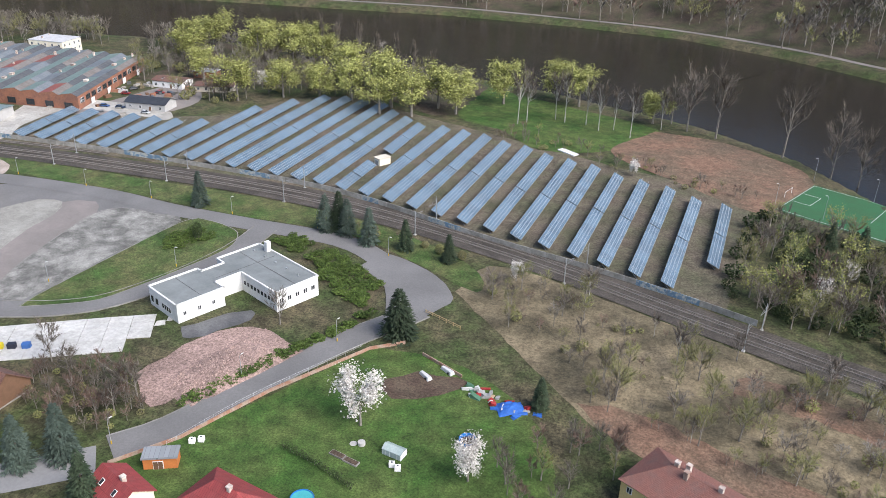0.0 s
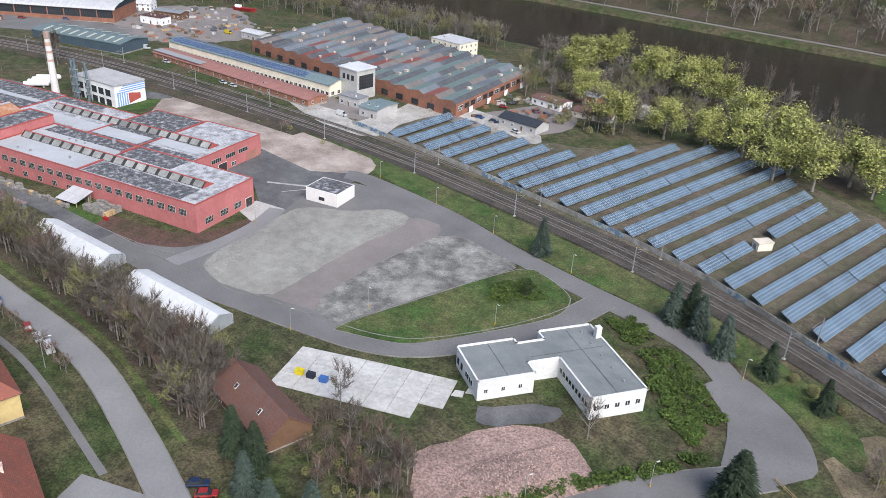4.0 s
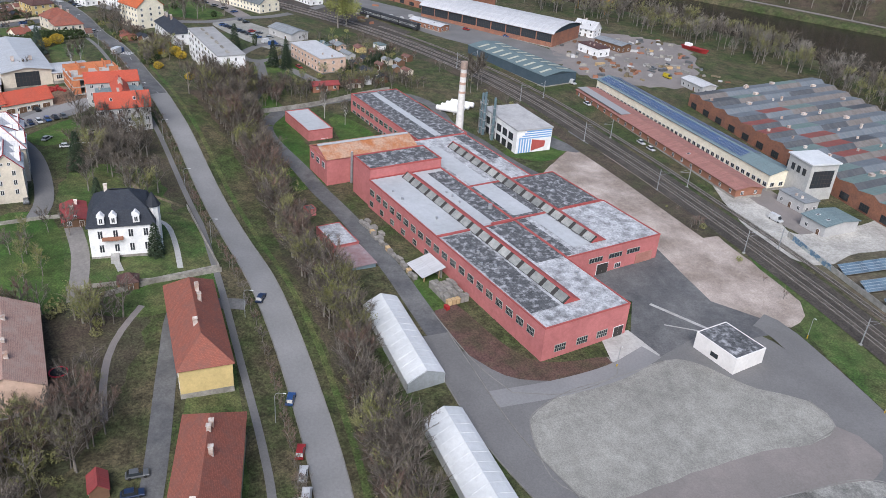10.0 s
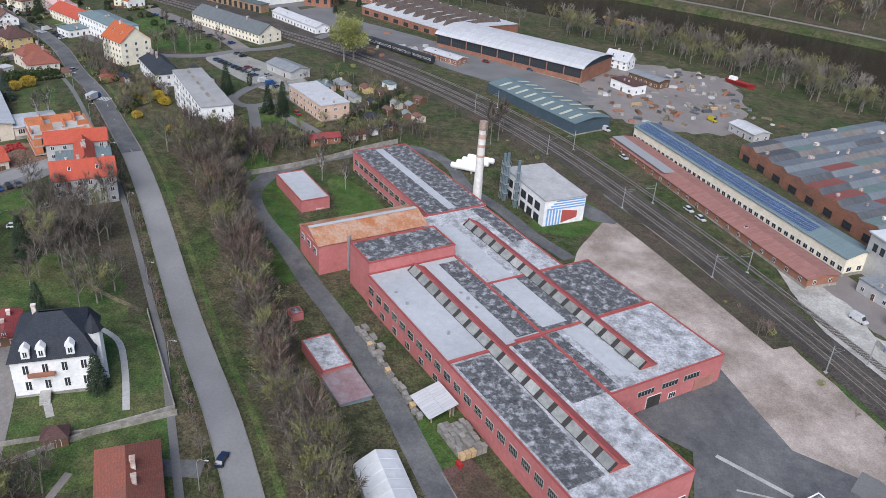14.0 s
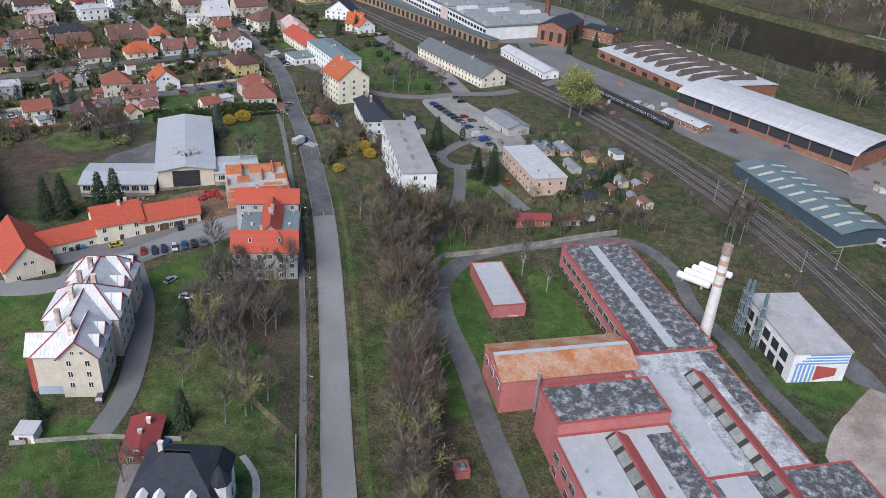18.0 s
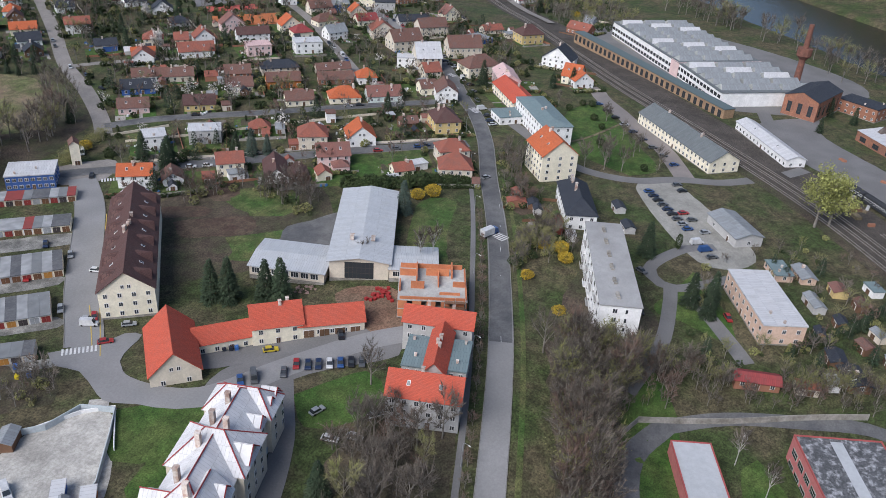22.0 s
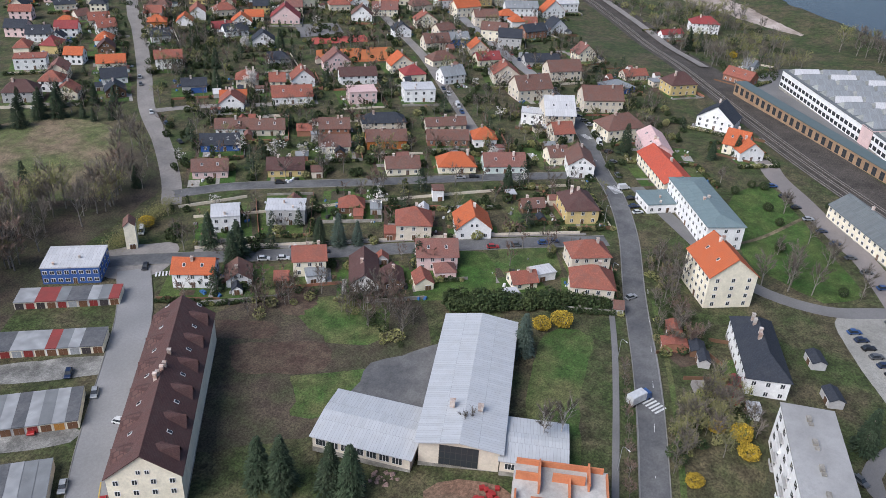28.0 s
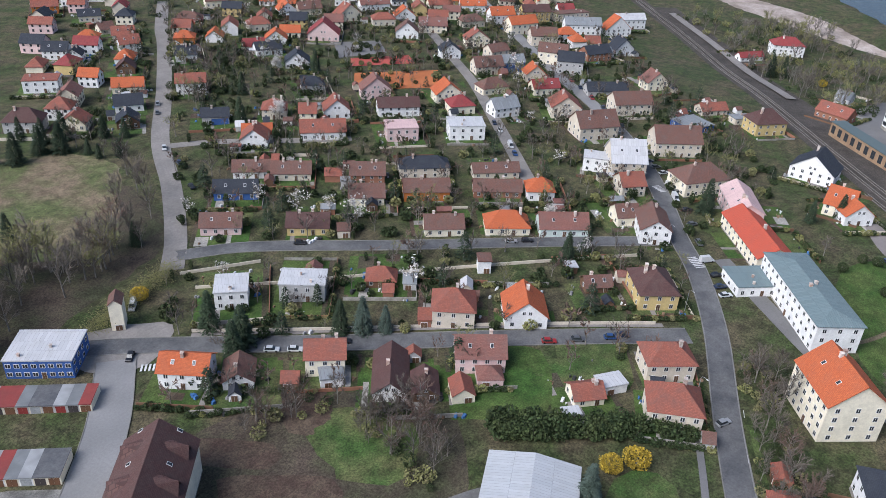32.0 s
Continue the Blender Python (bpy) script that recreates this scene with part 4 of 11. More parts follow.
def door_on(parent, x, y, z, turn, w, h, material=DOOR, name="door", label=""):
    b = Build()
    b.box(-w / 2 - 0.1, -0.12, 0, w / 2 + 0.1, 0.05, h + 0.1, 1)
    b.box(-w / 2, -0.16, 0.02, -0.03, -0.1, h, 0)
    b.box(0.03, -0.16, 0.02, w / 2, -0.1, h, 0)
    ob = part(name, b, [material, FRAME], parent, label)
    ob.matrix_basis = pose(x, y, z, 0, 0, turn)
    return ob


# ---- red factory: s runs back along its long wall, r to its right ----
FX, FY = -239.6, 128.8
FU = Vector((-82.8, -33.1)).normalized()
FV = Vector((FU.y, -FU.x))
FYAW = math.degrees(math.atan2(FU.y, FU.x))
FZ = -4.0
PINK = mat("faded_red_factory_paint", (0.47, 0.165, 0.158), (0.40, 0.138, 0.132), 0.12, 0.8, 0.85, 0.15, grain=0.1)
PALEGREEN = mat("pale_steel_window_frame", (0.40, 0.42, 0.37), (0.30, 0.31, 0.28), 1, 3, 0.7, 0.05)
REDTRIM = mat("red_roof_trim", (0.38, 0.09, 0.08), (0.30, 0.075, 0.07), 0.4, 2, 0.7, 0.1)
FELT = mat("flaking_roof_felt", (0.085, 0.087, 0.092), (0.37, 0.37, 0.385), 0.5, 1.6, 0.9, 0.3, grain=0.4, mid=0.585, width=0.2, blotch=0.2)
FELTPALE = mat("silvery_flaking_felt", (0.17, 0.17, 0.176), (0.44, 0.445, 0.46), 0.3, 1.4, 0.9, 0.3, grain=0.3, mid=0.45, width=0.26, blotch=0.1)
SILVER = mat("silver_roof_coat", (0.43, 0.44, 0.455), (0.37, 0.38, 0.39), 0.06, 0.6, 0.7, 0.1, grain=0.07)
SHEDGLASS = mat("dirty_skylight_glass", (0.30, 0.30, 0.28), (0.20, 0.21, 0.20), 0.5, 3, 0.35, 0.05, tint=0.25)


def fs(s, r):
    """Local factory metres: x along s, y towards the left wall's outside."""
    return (s, -r)


def factory_root(name, label, category="building"):
    ob = root(name, FX, FY, FYAW, FZ, label, category)
    return ob


def block(parent, s0, r0, s1, r1, h, roof, wall=PINK, rim=0.35, name="wall", slope=0.0):
    """A flat-roofed block: walls with a raised parapet, and the roof sheet inside it."""
    b = Build()
    x0, x1, y0, y1 = s0, s1, -r1, -r0
    b.box(x0, y0, -0.6, x1, y1, h, 0, 0)
    part(name, b, wall, parent)
    b = Build()
    t = 0.3
    for q in ((x0 - .05, y0 - .05, x1 + .05, y0 + t), (x0 - .05, y1 - t, x1 + .05, y1 + .05), (x0 - .05, y0 + t, x0 + t, y1 - t), (x1 - t, y0 + t, x1 + .05, y1 - t)):
        b.box(q[0], q[1], h, q[2], q[3], h + rim)
    part("parapet", b, (REDTRIM if wall is PINK else wall), parent)
    b = Build()
    b.box(x0 + t, y0 + t, h, x1 - t, y1 - t, h + 0.1 + slope)
    part("roof", b, roof, parent)


def roof_sheet(parent, s0, r0, s1, r1, h, material, label=""):
    b = Build()
    b.box(s0, -r1, h, s1, -r0, h + 0.04)
    part("roof_sheet", b, material, parent, label)


fac = factory_root("factory_building", "long faded-red factory with flaking flat roof and ridge skylights")
FH = 9.9
block(fac, 0, 0, 51, 27.2, FH, FELTPALE)
block(fac, 51.0, 0.05, 94.6, 27.2, FH, SILVER)
block(fac, 26.0, 27.5, 51.8, 63.2, FH - 0.1, FELTPALE)
block(fac, 52.0, 27.4, 77.3, 62.0, FH - 0.05, FELT)
block(fac, 77.5, 27.3, 120.0, 53.0, FH - 0.02, FELTPALE)
block(fac, 120.2, 32.7, 177.4, 54.2, FH, FELT)
tall = factory_root("factory_annex", "taller red annex with dark flaking felt roof")
block(tall, 94.8, 0.6, 107.4, 27.4, 13.2, FELT, rim=0.5)
for s0, r0, s1, r1, m in ((7, 1.0, 26, 10, FELT), (26, 1.2, 50, 10.3, FELT), (8, 17.5, 25, 26.4, FELTPALE), (27, 17.5, 51, 31, FELT), (53, 17.3, 93, 20.5, SILVER), (53, 20.6, 92, 26.8, FELT), (54, 29, 112, 36.5, SILVER), (30, 33, 51, 39, SILVER), (95, 47.5, 119, 52.5, FELT), (122, 41, 176, 44, SILVER), (53, 48, 76, 61, FELT)):
    roof_sheet(fac, s0, r0, s1, r1, FH + 0.12, m)
for s0, r0, s1, r1 in ((50.6, 0.3, 51.6, 11.2), (51.2, 19, 52.2, 33.5), (51.8, 47.2, 52.4, 62.5), (94.2, 0.6, 94.7, 27)):
    roof_sheet(fac, s0, r0, s1, r1, FH + 0.4, REDTRIM, "red roof joint strip")


def skylight(s0, s1, r0, r1, z, n):
    """A long triangular rooflight: red sheet on one slope, glazed panes on the other."""
    t = factory_root("roof_skylight", "long ridge skylight with grimy panes and red sheet back", "skylight")
    rm = r0 + (r1 - r0) * 0.38
    top = z + 1.75
    b = Build()
    for s in (s0, s1):
        b.solid([(s - 0.1, -r0, z), (s - 0.1, -r1, z), (s - 0.1, -rm, top)], [(s + 0.1, -r0, z), (s + 0.1, -r1, z), (s + 0.1, -rm, top)])
    b.face([(s0, -rm, top), (s1, -rm, top), (s1, -r1, z), (s0, -r1, z)], 0)
    b.face([(s0, -r0, z), (s1, -r0, z), (s1, -rm, top), (s0, -rm, top)], 1)
    part("frame", b, [REDTRIM, DARKFRAME], t)
    b = Build()
    b.box(s0 - .2, -rm - .3, top - .02, s1 + .2, -rm + .3, top + .12)
    part("ridge", b, REDTRIM, t)
    slope = Vector((0, -(rm - r0), top - z))
    w = (s1 - s0) / n
    up = Vector((0, slope.z, -slope.y)).normalized() * 0.06
    for k in range(n):
        b = Build()
        a = Vector((s0 + k * w + 0.7, -r0, z)) + slope * 0.05
        c = a + Vector((w - 1.4, 0, 0))
        b.solid([a, c, c + slope * 0.9, a + slope * 0.9], [a + up, c + up, c + slope * 0.9 + up, a + slope * 0.9 + up])
        part("pane", b, SHEDGLASS, t)


skylight(7, 92.5, 11.0, 16.5, FH + 0.15, 17)
skylight(30, 110.5, 39.5, 45.2, FH + 0.15, 16)
# windows and doors of the factory
windows_on(fac, fs(94, -0.02), fs(3, -0.02), 5.4, 20, 2.9, 2.1, PALEGREEN, 5, 2)
for k in range(6):
    window(fac, 92 - k * 7.2, 0.03, 1.6, 180, 2.2, 1.8, PALEGREEN, 3, 2)
for s in (5.5, 12.5, 19):
    window(fac, -0.02, -s, 2.2, 270, 3.4, 2.0, PALEGREEN, 5, 2)
door_on(fac, -0.02, -24.5, 0.5, 270, 3.0, 3.4, DARKFRAME, label="dark glazed entrance door in the red wall")
for r in (31.5, 38.5, 46, 53):
    window(fac, 25.97, -r, 6.0 if r > 33 else 2.4, 270, 5.0, 1.5, PALEGREEN, 5, 1)
door_on(fac, 25.97, -41.5, 0.5, 270, 4.2, 4.4, DARKFRAME, label="dark open factory door")
window(fac, 25.97, -47.5, 2.2, 270, 2.2, 1.6, FRAME, 3, 1)
b = Build()
b.box(25.75, -61.0, 0.4, 25.98, -54.5, 5.2)
part("gate", b, mat("faded_gate", (0.40, 0.20, 0.16), (0.33, 0.15, 0.12), 0.3, 2), fac, "faded red sliding gate")
windows_on(fac, fs(176, 32.68), fs(131, 32.68), 6.0, 11, 3.0, 1.8, PALEGREEN, 4, 2)
windows_on(fac, fs(176, 32.68), fs(131, 32.68), 1.8, 11, 3.0, 2.0, PALEGREEN, 4, 2)
for k in range(14):
    b = Build()
    x, y = random.uniform(10, 90), -random.choice((3, 6, 18.5, 24))
    b.box(x - .3, y - .3, FH + .1, x + .3, y + .3, FH + random.uniform(.5, 1.0))
    part("roof_vent", b, METAL, fac)
b = Build()
b.tube((61, -25, FH), (61, -25, FH + 1.6), 0.7, 0.7, 10)
part("vent_pipe", b, METAL, fac)

# orange-roofed hall across the factory
hall = factory_root("workshop_hall", "red workshop with rusty orange sheet roof and white strip")
b = Build()
b.box(114.4, -29.5, -0.6, 129.4, 6.0, 10.2)
b.solid([(114.4, 5.9, 10.2), (129.4, 5.9, 10.2), (121.9, 5.9, 12.6)], [(114.4, 6.0, 10.2), (129.4, 6.0, 10.2), (121.9, 6.0, 12.6)])
part("wall", b, PINK, hall)
b = Build()
for sg, s in ((1, 114.1), (-1, 129.7)):
    lo, hi = [(s, -29.6, 10.2), (s, 6.3, 10.2), (121.9, 6.3, 12.8), (121.9, -29.6, 12.8)], []
    b.face(lo if sg > 0 else lo[::-1], 0)
b.face([(129.7, -29.6, 10.1), (129.7, 6.3, 10.1), (114.1, 6.3, 10.1), (114.1, -29.6, 10.1)], 0)
part("roof", b, RUSTROOF, hall, "rusty orange sheet roof")
b = Build()
b.box(121.2, -29.0, 12.75, 122.4, 6.2, 13.05)
part("ridge_strip", b, SILVER, hall, "white ridge strip")
b = Build()
b.tube((113.7, -3.0, 0.5), (113.7, -3.0, 12.2), 0.45, 0.45, 10)
part("flue_pipe", b, METAL, hall, "steel flue pipe on the wall")
windows_on(hall, (129, 6.02), (115, 6.02), 6.4, 3, 2.4, 2.0, FRAME, 3, 2)
window(hall, 114.38, -16, 5.5, 270, 5.0, 1.1, FRAME, 5, 1)
b = Build()
b.box(110.0, -29.0, 8.6, 114.2, -25.6, 8.9)
part("canopy", b, SILVER, hall, "small pale lean-to roof")

shed = factory_root("red_store_building", "low red store with pale flat roof")
block(shed, 152.2, 3.0, 176.5, 13.0, 6.0, SILVER, rim=0.3)
door_on(shed, 152.18, -9.5, 0, 270, 2.6, 2.4, PINK)
# small store with rusty shed beside the works road
store = factory_root("small_store", "small flat-roofed red store with rusted lean-to")
block(store, 67.5, -24.0, 81.4, -16.4, 3.9, FELTPALE, rim=0.2)
b = Build()
b.box(56.2, 16.6, -0.3, 67.3, 24.4, 2.9)
part("lean_to_wall", b, mat("blue_grey_sheet", (0.20, 0.27, 0.30), (0.17, 0.22, 0.25), 0.4, 2), store, "blue-grey sheet wall")
b = Build()
b.solid([(55.8, 16.3, 2.9), (67.3, 16.3, 3.3), (67.3, 24.7, 3.3), (55.8, 24.7, 2.9)], [(55.8, 16.3, 3.05), (67.3, 16.3, 3.45), (67.3, 24.7, 3.45), (55.8, 24.7, 3.05)])
part("lean_to_roof", b, mat("purple_rust_sheet", (0.24, 0.14, 0.14), (0.30, 0.24, 0.25), 0.25, 1.5), store, "rust-purple sheet roof")
kiosk = factory_root("substation_kiosk", "small red brick kiosk with flat roof")
block(kiosk, 94.5, -21.5, 97.8, -18.4, 3.0, FELT, rim=0.15)

# two round-backed storage halls
WHITESHEET = mat("white_hall_sheet", (0.62, 0.63, 0.635), (0.54, 0.55, 0.555), 0.08, 0.8, 0.6, 0.05, grain=0.06)
for s0, s1, r in ((-43.5, -9.0, -39.1), (3.0, 37.0, -30.5)):
    t = factory_root("storage_hall", "white sheet-covered storage hall with grey gable")
    b, prof = Build(), [(-4.9, 0), (-4.9, 3.9), (-3.7, 4.6), (0, 6.1), (3.7, 4.6), (4.9, 3.9), (4.9, 0)]

    def ring(s):
        return [(s, -(r + 5.6 * (s - s0) / 34.5 + a), z - 0.4) for a, z in prof]

    lo, hi = ring(s0), ring(s1)
    for k in range(len(prof) - 1):
        b.face([lo[k], hi[k], hi[k + 1], lo[k + 1]])
    part("cover", b, WHITESHEET, t, "white sheet cover")
    for e, o in ((lo, 1), (hi, -1)):
        b = Build()
        b.solid([(p[0] + 0.1 * o, p[1], p[2]) for p in e], [(p[0] + 0.25 * o, p[1], p[2]) for p in e])
        part("gable", b, mat("grey_gable_sheet", (0.30, 0.32, 0.33), (0.25, 0.265, 0.27), 0.3, 1.5) if o > 0 else WHITESHEET, t, "grey sheet gable")
    for k in range(1, 12):
        b = Build()
        e = ring(s0 + (s1 - s0) * k / 12)
        for a, c in zip(e, e[1:]):
            b.tube((a[0], a[1], a[2] + 0.02), (c[0], c[1], c[2] + 0.02), 0.05, 0.05, 4)
        part("rib", b, WHITESHEET, t)

# white gatehouse box on the yard
gate = factory_root("gatehouse", "low white flat-roofed gatehouse")
block(gate, -25.8, 38.7, -13.0, 49.3, 6.0, FELT, mat("gatehouse_white", (0.76, 0.73, 0.70), (0.68, 0.65, 0.62), 0.2, 1.2, grain=0.05), rim=0.1)
window(gate, -19.5, -38.68, 2.6, 180, 2.2, 1.1, DARKFRAME, 2, 1)

# mural building with two flues, and the chimney
mural = root("boiler_house", -388.2, 158.4, 196, -4.2, "white boiler house with blue and red mural", "building")
mural.matrix_basis = mural.matrix_basis @ Matrix.Diagonal((1.085, 0.76, 1.07, 1))
b = Build()
b.box(-13, -10.5, -0.5, 13, 10.5, 10.0)
part("wall", b, PLASTERED["white"], mural)
b = Build()
b.box(-13.3, -10.8, 10.0, 13.3, 10.8, 10.5)
part("roof", b, mat("pale_felt", (0.42, 0.41, 0.41), (0.34, 0.335, 0.33), 0.15, 0.8, 0.9, 0.15), mural)
windows_on(mural, (11, 10.52), (-11, 10.52), 1.4, 5, 3.0, 2.6, DARKFRAME, 2, 1)
windows_on(mural, (11, 10.52), (-11, 10.52), 5.4, 5, 3.0, 2.6, DARKFRAME, 2, 1)
MBLUE = mat("mural_blue", (0.16, 0.32, 0.58), (0.19, 0.36, 0.6), 0.3, 2)
MRED = mat("mural_red", (0.42, 0.09, 0.075), (0.36, 0.08, 0.07), 0.3, 2)
for k in range(5):
    b = Build()
    b.box(-13.06 - 0.02, 8.9 - k * 1.55 - 0.8, 0.6, -12.99, 8.9 - k * 1.55, 7.2 - 0.2 * k)
    part("mural_stripe", b, MBLUE, mural, "blue painted stripe")
for k in range(4):
    b = Build()
    b.box(-13.06, -10.2, 6.7 + k * 0.85, -12.99, 8.4 - k * 1.2, 7.15 + k * 0.85)
    part("mural_band", b, MBLUE, mural, "blue painted band")
b = Build()
b.solid([(-13.07, 1.2, 1.8), (-13.07, -6.8, 3.1), (-13.07, -6.8, 5.3), (-13.07, 1.2, 6.3)], [(-12.99, 1.2, 1.8), (-12.99, -6.8, 3.1), (-12.99, -6.8, 5.3), (-12.99, 1.2, 6.3)])
part("mural_panel", b, MRED, mural, "red painted panel")
for x, y, h in ((-392.6, 145.8, 19.5), (-387.0, 148.4, 19.0), (-394.6, 145.1, 18.5)):
    t = tagged(new("flue_stack"), "slim blue-grey steel flue on a frame", "flue")
    t.matrix_basis = pose(x, y, -4.0)
    b = Build()
    b.tube((0, 0, -0.3), (0, 0, h), 0.55, 0.5, 10)
    part("pipe", b, mat("flue_paint", (0.17, 0.24, 0.27), (0.13, 0.19, 0.21), 0.4, 2, 0.5, 0.1, metal=0.3), t)
    b = Build()
    for k in range(5):
        b.box(-0.9, -0.9, 1 + k * 3.4, 0.9, 0.9, 1.15 + k * 3.4)
    for dx, dy in ((-.8, -.8), (.8, -.8), (.8, .8), (-.8, .8)):
        b.tube((dx, dy, -0.3), (dx, dy, h - 3), 0.08, 0.08, 4)
    part("support_frame", b, METAL, t)
chim = root("factory_chimney", -382.4, 133.6, 0, -4.0, "tall white concrete chimney with red-brown bands", "chimney")
b = Build()
b.tube((0, 0, -0.5), (0, 0, 34.0), 1.75, 1.1, 16)
part("shaft", b, mat("chimney_white", (0.66, 0.64, 0.61), (0.55, 0.52, 0.49), 0.2, 1.0), chim, smooth=False)
for z0, z1 in ((22.2, 23.0), (25.6, 26.6), (28.6, 30.2)):
    b = Build()
    ra, rb = 1.78 - 0.0187 * z0, 1.78 - 0.0187 * z1
    b.tube((0, 0, z0), (0, 0, z1), ra + .02, rb + .02, 16)
    part("band", b, mat("chimney_band", (0.48, 0.33, 0.26), (0.42, 0.27, 0.21), 0.6, 2), chim, "faded red-brown band")
b = Build()
b.tube((0, 0, 31.6), (0, 0, 32.2), 1.25, 1.4, 16)
b.tube((0, 0, 32.2), (0, 0, 34.4), 1.35, 1.3, 16)
part("crown", b, mat("chimney_crown", (0.36, 0.27, 0.22), (0.25, 0.19, 0.16), 0.8, 3), chim, "weathered chimney head")
for k in range(4):
    t = root("gas_tank", -416 - k * 2.6, 135 + k * 2.6, 60, None, "white horizontal gas tank on saddles", "tank", "gas tanks")
    b = Build()
    b.tube((-5, 0, 1.6), (5, 0, 1.6), 1.15, 1.15, 14)
    b.ball((-5, 0, 1.6), 0.6, 1.15, 1.15)
    b.ball((5, 0, 1.6), 0.6, 1.15, 1.15)
    part("vessel", b, PLASTERED["white"], t)
    for x in (-3.2, 3.2):
        b = Build()
        b.box(x - .3, -1, -.2, x + .3, 1, .9)
        part("saddle", b, CONCRETE, t)

# ---- solar field ----
PANEL = mat("solar_cell_blue", (0.10, 0.155, 0.205), (0.085, 0.13, 0.175), 0.15, 2, 0.2, 0.0, tint=0.2, spec=1.0, grain=0.06)
ALU = mat("panel_frame", (0.40, 0.42, 0.43), None, 1, 3, 0.4, 0.05, metal=0.4)
TILT, SLOPE = radians(24), 4.2


def panel_mesh(w, d, n):
    """A plate of n modules above one another, in one piece: frames and cells share their edges."""
    b = Build()
    n_x = max(2, round(w / 0.82))
    xs_ = [-w / 2]
    for i in range(n_x):
        xs_ += [-w / 2 + w * i / n_x + 0.04, -w / 2 + w * (i + 1) / n_x - 0.04]
    xs_.append(w / 2)
    ys_ = []
    for j in range(n):
        ys_ += [-d / 2 + d * j / n + (0.0 if j == 0 else 0.04), -d / 2 + d * j / n + 0.08, -d / 2 + d * (j + 1) / n - 0.04]
    ys_.append(d / 2)
    m = len(xs_)
    b.v = [(x, y, 0.05) for y in ys_ for x in xs_]
    for j in range(len(ys_) - 1):
        for i in range(m - 1):
            b.f.append((j * m + i, j * m + i + 1, j * m + m + i + 1, j * m + m + i))
            b.m.append(0 if i % 2 and j % 3 == 1 else 1)
    k = len(b.v)
    b.v += [(-w / 2, -d / 2, 0), (w / 2, -d / 2, 0), (w / 2, d / 2, 0), (-w / 2, d / 2, 0)]
    b.f.append((k + 3, k + 2, k + 1, k))
    b.f += [(k, k + 1) + tuple(range(m - 1, -1, -1)), (k + 2, k + 3) + tuple((len(ys_) - 1) * m + i for i in range(m)), (k + 1, k + 2) + tuple(j * m + m - 1 for j in range(len(ys_) - 1, -1, -1)), (k + 3, k) + tuple(j * m for j in range(len(ys_)))]
    b.m += [1] * 5
    return b.mesh("panel", [PANEL, ALU])


strip = panel_mesh(3.28, SLOPE, 4)
PANEL = mat("dark_solar_cell", (0.05, 0.09, 0.19), (0.04, 0.075, 0.155), 0.15, 2, 0.35, 0.0, tint=0.12, spec=0.5, grain=0.06)
roof_strip = panel_mesh(1.6, 4.8, 3)


def solar_row(x, y, length, yaw, label="long tilted row of blue solar panels on steel posts"):
    """One table of panels, its low edge to the right of its run."""
    t = root("solar_row", x, y, yaw, None, label, "solar panel", "solar rows")
    n = int(length / 3.32)
    rise = [hz(x + math.cos(radians(yaw)) * d, y + math.sin(radians(yaw)) * d) - hz(x, y) for d in (0, length)]
    zat = lambda d: 1.9 + (rise[1] - rise[0]) * d / length
    for k in range(n):
        d = (k + 0.5) * 3.32 + (0.5 if k >= n // 2 else 0)
        ob = new("panel", strip)
        ob.parent = t
        ob.matrix_basis = Matrix.Translation((d, 0, zat(d))) @ Matrix.Rotation(TILT, 4, "X")
    b = Build()
    for k in range(int(length / 13) + 1):
        d = min(k * 13 + 0.8, length - 0.8)
        g = rise[0] + (rise[1] - rise[0]) * d / length
        b.solid([(d - .06, -1.3, g - .4), (d + .06, -1.3, g - .4), (d + .06, -1.1, g - .4), (d - .06, -1.1, g - .4)], [(d - .06, 1.1, zat(d) + .42), (d + .06, 1.1, zat(d) + .42), (d + .06, 1.3, zat(d) + .42), (d - .06, 1.3, zat(d) + .42)])
    part("support_frame", b, METAL, t)
    b = Build()
    for off, dz in ((-1.2, -0.53), (1.2, 0.53)):
        b.solid([(0, off - .05, zat(0) + dz - .16), (length, off - .05, zat(length) + dz - .16), (length, off + .05, zat(length) + dz - .16), (0, off + .05, zat(0) + dz - .16)], [(0, off - .05, zat(0) + dz - .06), (length, off - .05, zat(length) + dz - .06), (length, off + .05, zat(length) + dz - .06), (0, off + .05, zat(0) + dz - .06)])
    part("purlins", b, METAL, t)


LENGTHS = [72, 75, 76, 76, 77, 78, 78, 81, 82, 83, 84, 83, 27, 87, 95, 103, 105, 103, 101, 88, 70, 44, 43, 41, 41, 41, 42, 42]
for k, ln in enumerate(LENGTHS):
    x = -11 - 9.72 * k - max(0, k - 21) * 0.15
    y = 211.2 + 27 * math.sin(min(1, k / 19) * math.pi / 2) ** 0.9 - max(0, k - 19) * 0.8
    yaw = 88.7 + 0.18 * k if k < 21 else 92.4 + (k - 20) * 1.2
    solar_row(x, y, ln, yaw)
solar_row(0.2, 229.3, 50, 89, "short tilted row of blue solar panels beside the thicket")
solar_row(-128, 275, 42, 93, "short tilted row of blue solar panels behind the hut")
hut = root("transformer_hut", -126, 266, 62, None, "small cream transformer hut among solar rows", "hut")
b = Build()
b.box(-2.6, -1.7, -0.3, 2.6, 1.7, 2.7)
part("wall", b, PLASTERED["cream"], hut)
b = Build()
b.box(-2.85, -1.95, 2.7, 2.85, 1.95, 2.95)
part("roof", b, PLASTERED["beige"], hut)
door_on(hut, -2.62, 0, 0, 270, 1.6, 2.0, METAL)

